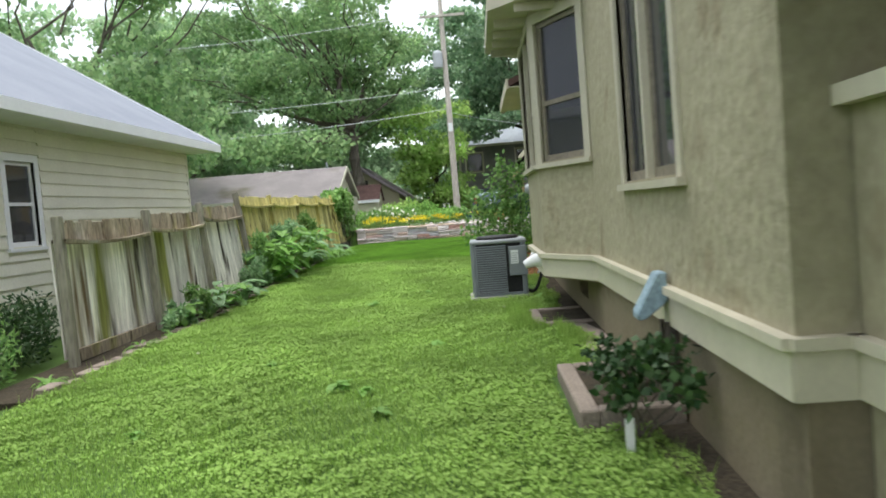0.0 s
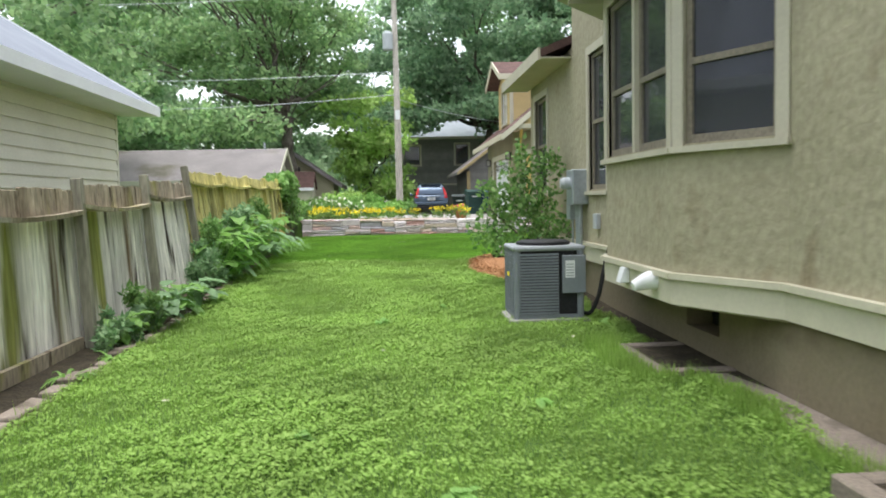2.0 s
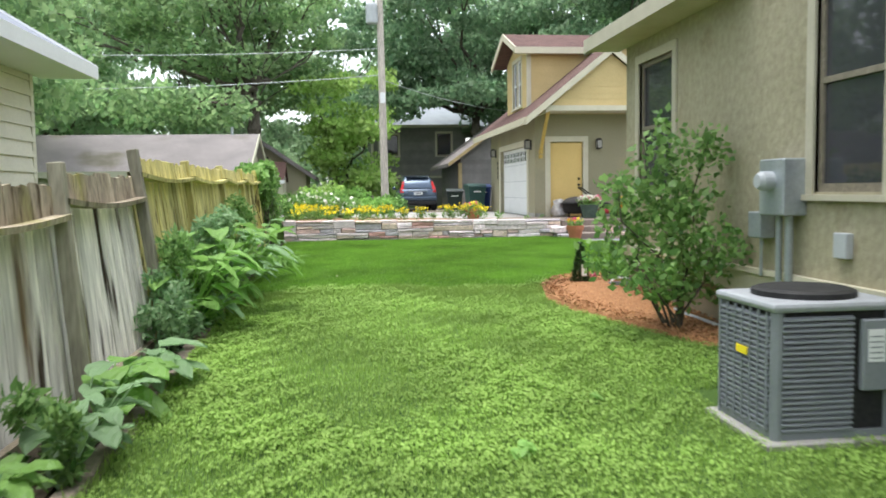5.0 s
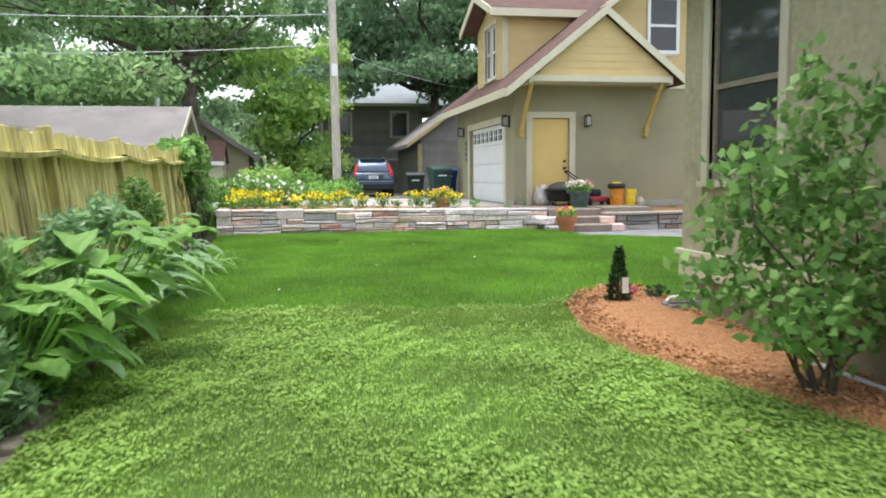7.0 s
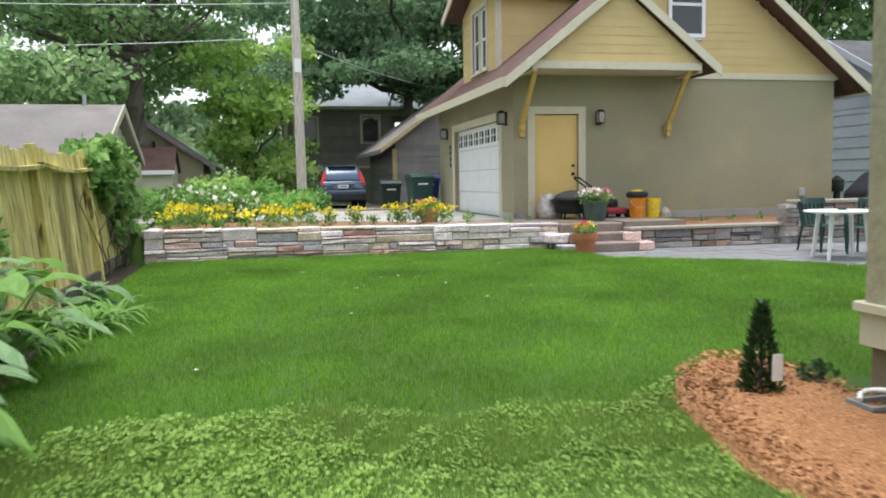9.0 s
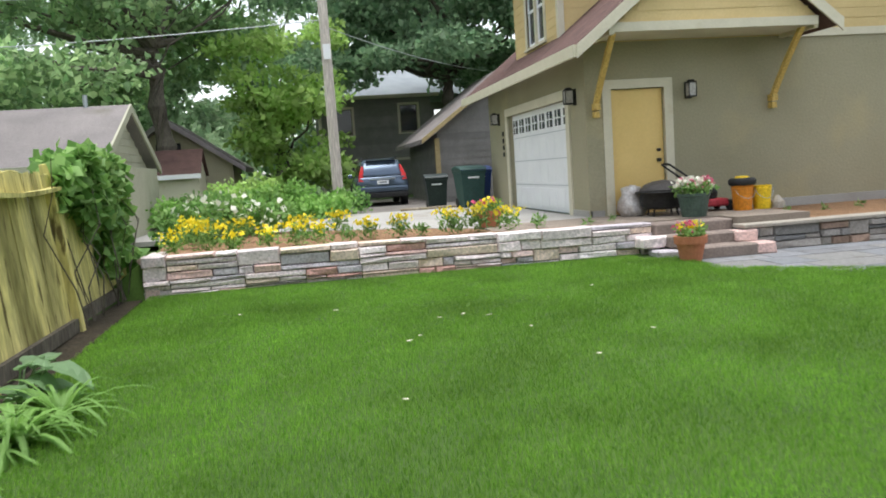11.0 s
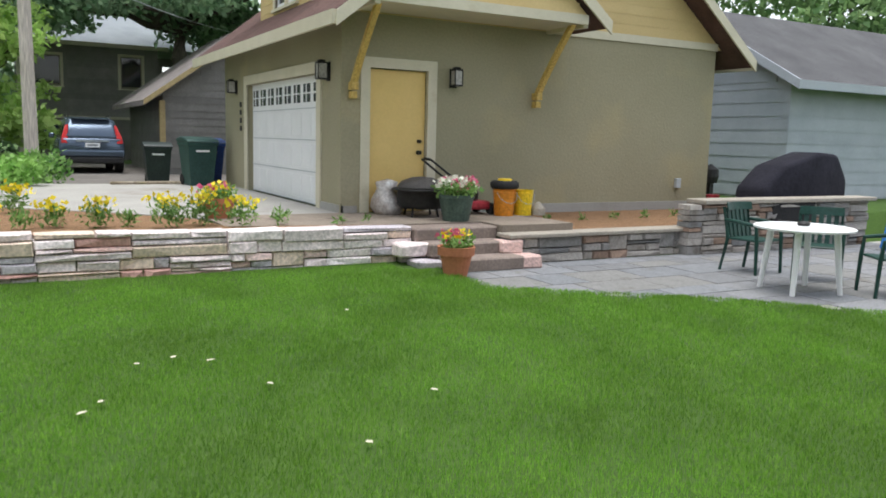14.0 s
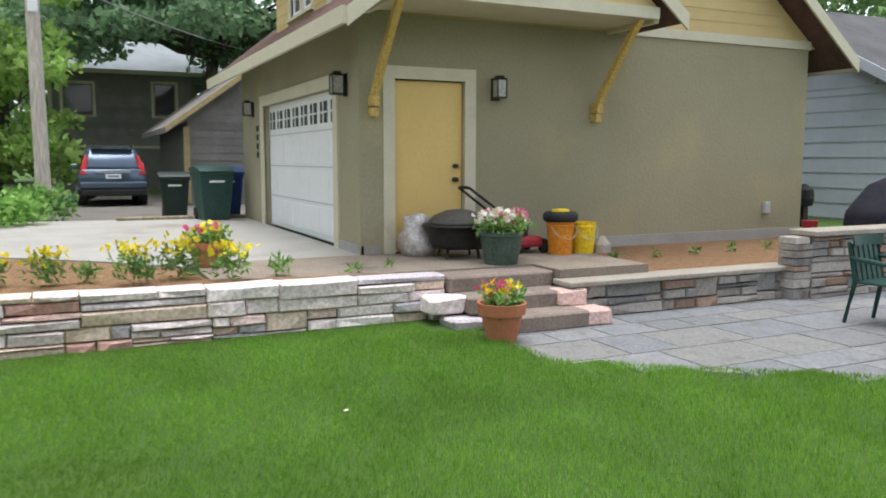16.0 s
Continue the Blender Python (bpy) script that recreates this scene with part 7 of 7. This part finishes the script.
h3 = thing("far_house", (-7.1, 51, 0.8), "olive house with a steep grey roof among the trees", "house")
bm = bmesh.new()
box(bm, -9.4, -4.75, 48.2, 52.6, 0.5, 2.6)
prism(bm, [(-9.4, 2.6), (-4.75, 2.6), (-7.07, 4.2)], "y", 48.2, 48.5)
part("wall", bm, M["stucco_garage"], h3)
bm = bmesh.new()
prism(bm, [(-4.26, 2.27), (-7.07, 4.22), (-9.9, 2.27), (-9.9, 2.47), (-7.07, 4.45), (-4.26, 2.47)], "y", 47.75, 53.0)
part("roof", bm, M["shingle_grey"], h3)
bm = bmesh.new()
box(bm, -7.5, -6.6, 48.15, 48.19, 2.75, 3.5)
part("window", bm, M["dark"], h3)


# ---- grey shed, grey house, car and bins beyond the alley ----
M["ochre_dull"] = mat("weathered_ochre_paint", (0.36, 0.28, 0.14), (0.44, 0.345, 0.18), 4.0, 0.7, 0.1, 30.0)
gs = thing("grey_garage", (5, 47.5, 0.88), "weathered grey shingle-sided garage", "garage")
bm = bmesh.new()
wall(bm, (8.6, 44.0), (2.55, 44.0), 0.6, 3.1, 0.2)
wall(bm, (2.55, 44.2), (2.55, 51.2), 0.6, 3.1, 0.2)
prism(bm, [(2.55, 3.1), (8.6, 3.1), (8.6, 3.2), (5.6, 5.41), (2.55, 3.2)], "y", 44.01, 44.2)
part("wall", bm, M["siding_grey"], gs)
siding(gs, "siding", (8.6, 44.0), (-1, 0), 0, 6.05, 0.9, 3.1, M["siding_grey"], 0.22, 0.025)
siding(gs, "siding", (8.6, 44.0), (-1, 0), 0, 6.05, 3.1, 5.2, M["siding_grey"], 0.22, 0.025, lambda z: ((z - 3.05) / 0.73, 6.05 - (z - 3.05) / 0.73))
siding(gs, "siding", (2.55, 44.0), (0, 1), 0, 7.2, 0.9, 3.0, M["siding_grey"], 0.22, 0.025)
bm = bmesh.new()
prism(bm, [(1.95, 2.78), (5.6, 5.42), (9.2, 2.78), (9.2, 2.94), (5.6, 5.6), (1.95, 2.94)], "y", 43.5, 51.6)
part("roof", bm, M["shingle_grey"], gs)
bm = bmesh.new()
prism(bm, [(1.92, 2.78), (5.6, 5.44), (9.2, 2.78), (9.2, 2.94), (5.6, 5.6), (1.92, 2.94)], "y", 43.46, 43.5)
box(bm, 2.44, 2.60, 43.93, 44.1, 0.8, 2.95)
part("trim", bm, M["ochre_dull"], gs, "ochre rake and corner trim")
bm = bmesh.new()
box(bm, 4.75, 5.7, 43.95, 43.99, 0.9, 2.75)
part("door", bm, M["siding_white"], gs, "pale grey door")

gh = thing("grey_house", (3, 60, 0.88), "dark grey split-level house with a pale roof", "house")
HX0, HX1, HY = -1.1, 4.6, 57.5
bm = bmesh.new()
wall(bm, (HX1, HY), (HX0, HY), 0.6, 5.8, 0.2, [(HX1 - 0.55, HX1 + 0.6, 3.9, 5.2), (HX1 - 3.9, HX1 - 3.0, 3.9, 5.3), (HX1 - 0.5, HX1 + 0.75, 1.2, 2.3)])
wall(bm, (HX0, HY + 0.2), (HX0, 66), 0.6, 5.8, 0.2)
wall(bm, (9, 60.5), (HX1, 60.5), 0.6, 5.6, 0.2, [(2.6, 3.7, 3.9, 5.2)])
part("wall", bm, M["siding_grey"], gh)
siding(gh, "siding", (HX1, HY), (-1, 0), 0, HX1 - HX0, 2.6, 3.75, M["siding_grey"], 0.25, 0.03)
siding(gh, "siding", (HX1, HY), (-1, 0), 1.75, HX1 - HX0 - 1.9, 3.75, 5.7, M["siding_grey"], 0.25, 0.03)
for a, b, z0, z1 in ((-0.6, 0.55, 3.9, 5.2), (3.0, 3.9, 3.9, 5.3), (-0.75, 0.5, 1.2, 2.3)):
    window(gh, (0, HY), (-1, 0), -b, -a, z0, z1, trim=M["cream"], hung=False)
bm = bmesh.new()
box(bm, HX0 + 0.3, HX1 - 0.2, HY + 0.5, HY + 0.6, 0.8, 5.7)
part("inner_wall", bm, M["interior"], gh)
bm = bmesh.new()
lo = [bm.verts.new(p) for p in ((-1.6, 57.0, 5.75), (5.0, 57.0, 5.75), (9.6, 60.0, 5.75), (9.6, 66, 5.75), (-1.6, 66, 5.75))]
hi = [bm.verts.new(p) for p in ((1.5, 61.5, 7.6), (7.5, 62.5, 7.6))]
bm.faces.new((lo[0], lo[1], hi[0])), bm.faces.new((lo[1], lo[2], hi[1], hi[0])), bm.faces.new((lo[2], lo[3], hi[1])), bm.faces.new((lo[3], lo[4], hi[0], hi[1])), bm.faces.new((lo[4], lo[0], hi[0])), bm.faces.new(lo[::-1])
part("roof", bm, M["roof_slate"], gh, "pale grey hipped roof")
bm = bmesh.new()
box(bm, -1.62, 5.0, 56.97, 57.02, 5.62, 5.80)
box(bm, -1.15, -1.0, 57.42, 57.55, 0.8, 5.7)
box(bm, -1.1, HX1, 57.40, 57.5, 2.5, 2.62)
part("trim", bm, M["trim_house"], gh)

car = thing("suv_car", (0.58, 46, 0.72), "blue-grey compact SUV parked rear-on", "car")
M["car_paint"] = mat("blue_grey_car_paint", (0.095, 0.125, 0.175), (0.11, 0.145, 0.195), 2.0, 0.22, 0.0, metal=0.55, grain=0.01)
M["tail"] = mat("red_tail_lens", (0.45, 0.02, 0.02), (0.5, 0.03, 0.03), 3.0, 0.2, 0.0)
M["car_glass"] = mat("dark_car_glass", (0.02, 0.025, 0.03), (0.03, 0.035, 0.04), 2.0, 0.05, 0.0)
CX, CY, CZ = 0.58, 44.3, 0.72


def loft(bm, stations):
    """A closed skin over cross-sections along the car; each is (y, [(half width, height), ...]) from the sill up to the crown."""
    rows = []
    for y, half in stations:
        ring = [(-w, z) for w, z in half] + [(w, z) for w, z in reversed(half)]
        rows.append([bm.verts.new((CX + x, CY + y, CZ + z)) for x, z in ring])
    n = len(rows[0])
    for a, b in zip(rows, rows[1:]):
        for q in range(n):
            bm.faces.new((a[q], a[(q + 1) % n], b[(q + 1) % n], b[q]))
    bm.faces.new(rows[0][::-1]), bm.faces.new(rows[-1])


def car_panel(name, quad, material, label="", thick=0.015):
    bm = bmesh.new()
    bm.faces.new([bm.verts.new((CX + x, CY + y, CZ + z)) for x, y, z in quad])
    bmesh.ops.solidify(bm, geom=bm.faces[:], thickness=thick)
    return part(name, bm, material, car, label)


bm = bmesh.new()
loft(bm, [(0.03, [(0.78, 0.40), (0.84, 0.55), (0.85, 0.78), (0.83, 0.96), (0.76, 1.02)]),
          (0.14, [(0.82, 0.32), (0.89, 0.52), (0.905, 0.78), (0.88, 0.98), (0.80, 1.05)]),
          (0.7, [(0.84, 0.28), (0.905, 0.52), (0.915, 0.80), (0.89, 0.99), (0.81, 1.05)]),
          (2.6, [(0.84, 0.28), (0.905, 0.52), (0.915, 0.78), (0.88, 0.96), (0.80, 1.03)]),
          (3.5, [(0.83, 0.28), (0.90, 0.50), (0.90, 0.74), (0.85, 0.90), (0.74, 0.97)]),
          (4.3, [(0.76, 0.32), (0.82, 0.48), (0.80, 0.64), (0.74, 0.76), (0.60, 0.82)]),
          (4.46, [(0.62, 0.42), (0.68, 0.50), (0.66, 0.60), (0.60, 0.68), (0.50, 0.71)])])
body = part("body", bm, M["car_paint"], car, smooth=True)
bm = bmesh.new()
loft(bm, [(0.10, [(0.79, 1.02), (0.775, 1.06), (0.74, 1.10), (0.60, 1.12)]),
          (0.40, [(0.81, 1.02), (0.75, 1.25), (0.67, 1.52), (0.52, 1.58)]),
          (0.62, [(0.82, 1.02), (0.76, 1.28), (0.67, 1.58), (0.52, 1.655)]),
          (1.6, [(0.82, 1.02), (0.77, 1.28), (0.68, 1.60), (0.54, 1.68)]),
          (2.4, [(0.82, 1.02), (0.76, 1.28), (0.66, 1.57), (0.52, 1.64)]),
          (2.9, [(0.81, 1.01), (0.76, 1.14), (0.70, 1.30), (0.56, 1.34)]),
          (3.45, [(0.76, 0.95), (0.74, 0.97), (0.70, 0.99), (0.56, 1.0)])])
part("cabin", bm, M["car_paint"], car, smooth=True)
car_panel("rear_window", ((-0.60, 0.095, 1.10), (0.60, 0.095, 1.10), (0.55, 0.36, 1.50), (-0.55, 0.36, 1.50)), M["car_glass"], "dark rear window glass")
car_panel("spoiler", ((-0.55, 0.30, 1.60), (0.55, 0.30, 1.60), (0.52, 0.66, 1.67), (-0.52, 0.66, 1.67)), M["car_paint"], "", 0.035)
for s_ in (-1, 1):
    for y0, y1 in ((0.62, 1.35), (1.43, 2.35)):
        car_panel("side_window", ((s_ * 0.822, y0 - 0.06, 1.10), (s_ * 0.822, y1, 1.10), (s_ * 0.725, y1 - 0.05, 1.46), (s_ * 0.725, y0 + 0.06, 1.46)), M["car_glass"])
    bm = bmesh.new()
    prism(bm, [(0.68, 0.90), (0.845, 0.90), (0.82, 1.08), (0.70, 1.42), (0.63, 1.44), (0.66, 1.10)], "y", 0.0, 0.20)
    for q in bm.verts:
        q.co = Vector((CX + s_ * q.co.x, CY + q.co.y + 0.012 + max(0.0, q.co.z - 1.02) * 0.62, CZ + q.co.z))
    part("tail_light", bm, M["tail"], car, "tall red tail light")
    for y in (0.85, 3.45):
        bm = bmesh.new()
        tube(bm, [(CX + s_ * 0.70, CY + y, CZ + 0.34), (CX + s_ * 0.90, CY + y, CZ + 0.34), (CX + s_ * 0.925, CY + y, CZ + 0.34)], [0.34, 0.34, 0.31], 24)
        w_ = part("wheel", bm, M["black_rubber"], car)
        bm = bmesh.new()
        tube(bm, [(CX + s_ * 0.92, CY + y, CZ + 0.34), (CX + s_ * 0.94, CY + y, CZ + 0.34)], [0.22, 0.20], 18)
        part("rim", bm, M["galv"], w_)
    bm = bmesh.new()
    box(bm, CX + s_ * 0.97 - 0.08, CX + s_ * 0.97 + 0.08, CY + 2.62, CY + 2.72, CZ + 1.02, CZ + 1.17)
    bevel(bm, 0.02)
    part("wing_mirror", bm, M["car_paint"], car)
    bm = bmesh.new()
    tube(bm, [(CX + s_ * 0.58, CY + 0.75, CZ + 1.67), (CX + s_ * 0.60, CY + 0.85, CZ + 1.725), (CX + s_ * 0.60, CY + 2.1, CZ + 1.72), (CX + s_ * 0.57, CY + 2.25, CZ + 1.64)], [0.018] * 4, 6)
    part("roof_rail", bm, M["black"], car, "black roof rail")
bm = bmesh.new()
box(bm, CX - 0.86, CX + 0.86, CY - 0.07, CY + 0.16, CZ + 0.30, CZ + 0.50)
bevel(bm, 0.05, 2)
part("bumper", bm, M["black"], car, "dark lower bumper")
bm = bmesh.new()
box(bm, CX - 0.88, CX + 0.88, CY - 0.08, CY + 0.14, CZ + 0.51, CZ + 0.70)
bevel(bm, 0.05, 2)
part("bumper_top", bm, M["car_paint"], car)
bm = bmesh.new()
box(bm, CX - 0.20, CX + 0.20, CY - 0.01, CY + 0.03, CZ + 0.78, CZ + 0.91)
plate = part("number_plate", bm, M["white"], car, "pale number plate with unreadable print")
bm = bmesh.new()
box(bm, CX - 0.14, CX + 0.14, CY - 0.014, CY - 0.011, CZ + 0.82, CZ + 0.87)
part("print_bar", bm, M["metal_grey"], plate)
bm = bmesh.new()
box(bm, CX - 0.45, CX + 0.45, CY - 0.005, CY + 0.03, CZ + 0.94, CZ + 0.985)
part("chrome_strip", bm, M["galv"], car)

M["bin_green"] = mat("dark_green_bin_plastic", (0.020, 0.055, 0.050), (0.03, 0.075, 0.065), 3.0, 0.5, 0.05)
M["bin_black"] = mat("charcoal_bin_plastic", (0.022, 0.032, 0.032), (0.034, 0.045, 0.045), 3.0, 0.5, 0.05)
M["bin_blue"] = mat("blue_bin_plastic", (0.015, 0.04, 0.16), (0.02, 0.05, 0.2), 3.0, 0.5, 0.05)


def wheelie_bin(x, y, z, rz, material, label):
    t = thing("wheelie_bin", (0, 0, 0), label, "rubbish bin", "wheelie bins")
    bm = bmesh.new()
    rows = []
    for h, w, d in ((0.01, 0.24, 0.26), (0.85, 0.31, 0.35), (0.86, 0.33, 0.37), (0.92, 0.33, 0.37)):
        rows.append([bm.verts.new(p) for p in ((-w, -d, h), (w, -d, h), (w, d, h), (-w, d, h))])
    for a, b in zip(rows, rows[1:]):
        for q in range(4):
            bm.faces.new((a[q], a[(q + 1) % 4], b[(q + 1) % 4], b[q]))
    bm.faces.new(rows[0][::-1]), bm.faces.new(rows[-1])
    part("body", bm, material, t)
    bm = bmesh.new()
    prism(bm, [(-0.40, 0.925), (0.38, 0.925), (0.40, 0.99), (0.1, 1.04), (-0.30, 0.99)], "x", -0.345, 0.345)
    bevel(bm, 0.015)
    part("lid", bm, material, t)
    for s in (-1, 1):
        bm = bmesh.new()
        tube(bm, [(s * 0.20, 0.30, 0.12), (s * 0.27, 0.30, 0.12)], [0.12, 0.12], 14)
        part("wheel", bm, M["black_rubber"], t)
    bm = bmesh.new()
    box(bm, -0.14, 0.14, -0.352, -0.335, 0.72, 0.76)
    part("print_bar", bm, M["white"], t, "white unreadable print")
    t.matrix_basis = pose(x, y, z, 0, 0, rz)


wheelie_bin(1.92, 36.05, 0.885, 6, M["bin_green"], "dark green wheelie bin behind the garage")
wheelie_bin(1.60, 39.3, 0.718, -4, M["bin_black"], "charcoal wheelie bin behind the garage")
wheelie_bin(2.30, 36.9, 0.858, 0, M["bin_blue"], "blue recycling bin behind the garage")
# things by the pole
bm = bmesh.new()
box(bm, -0.75, -0.35, 45.0, 45.35, 0.72, 1.03)
bevel(bm, 0.02)
top("storage_tote", bm, M["bin_blue"], "blue storage tote on the parking pad", "tote")
bm = bmesh.new()
lathe(bm, [(0.25, 0.0), (0.34, 0.2), (0.2, 0.42), (0.05, 0.46)], 12, (-0.85, 45.8, 0.72))
top("tarp_heap", bm, M["terracotta"], "orange-brown heap under a cover", "heap")
bm = bmesh.new()
for k in range(9):
    x, z = random.uniform(-0.9, 0.2), random.uniform(0, 0.5)
    tube(bm, [(x - 0.05, 47.0, 0.80 + z), (x + 0.05, 47.6, 0.80 + z)], [0.08, 0.08], 8)
top("firewood_stack", bm, M["bark"], "stack of split firewood beside the car", "firewood", kind="stuff")
bm = bmesh.new()
box(bm, 0.2, 2.9, 36.35, 36.55, 0.84, 0.95)
bevel(bm, 0.02)
top("kerb_timber", bm, M["wood_cap"], "old timber kerb at the driveway's edge", "kerb")


# ---- utility pole and wires ----
up_ = thing("utility_pole", (-1.1, 41.4, 0.86), "tall weathered wooden utility pole with a transformer", "utility pole")
bm = bmesh.new()
tube(bm, [(-1.1, 41.4, 0.5), (-1.14, 41.45, 6), (-1.2, 41.5, 12.5)], [0.175, 0.155, 0.115], 12)
part("shaft", bm, M["pole"], up_)
bm = bmesh.new()
lathe(bm, [(0.22, 0.0), (0.25, 0.05), (0.25, 0.75), (0.2, 0.85), (0.08, 0.9)], 16, (-1.52, 41.3, 8.7))
part("transformer", bm, M["metal_light"], up_, "grey transformer can")
bm = bmesh.new()
box(bm, -2.3, 0.0, 41.28, 41.38, 11.3, 11.42)
part("crossarm", bm, M["pole"], up_)
bm = bmesh.new()
box(bm, -1.24, -1.02, 41.22, 41.26, 5.4, 5.85)
part("sign", bm, M["white"], up_, "white marker plate")


def wire(a, b, sag, r=0.016):
    pts = []
    for k in range(15):
        t = k / 14
        p = Vector(a).lerp(Vector(b), t)
        p.z -= sag * 4 * t * (1 - t)
        pts.append(p)
    bm = bmesh.new()
    tube(bm, pts, [r] * 15, 5)
    top("overhead_wire", bm, M["metal_light"], "grey overhead wire from the utility pole", "wire", "overhead wires")


wire((-1.15, 41.4, 6.6), (-30, 37.5, 6.3), 0.7)
wire((-1.15, 41.4, 7.7), (-30, 38.5, 7.8), 0.6)
wire((-1.15, 41.4, 6.4), (12, 60, 7.0), 0.6)
wire((-2.2, 41.3, 11.5), (-34, 40, 11.5), 0.8)


# ---- wall stones and patio slabs ----
SW_STONES(), SW_END(), SW2_STONES(), PIER_STONES()
patio_slabs()
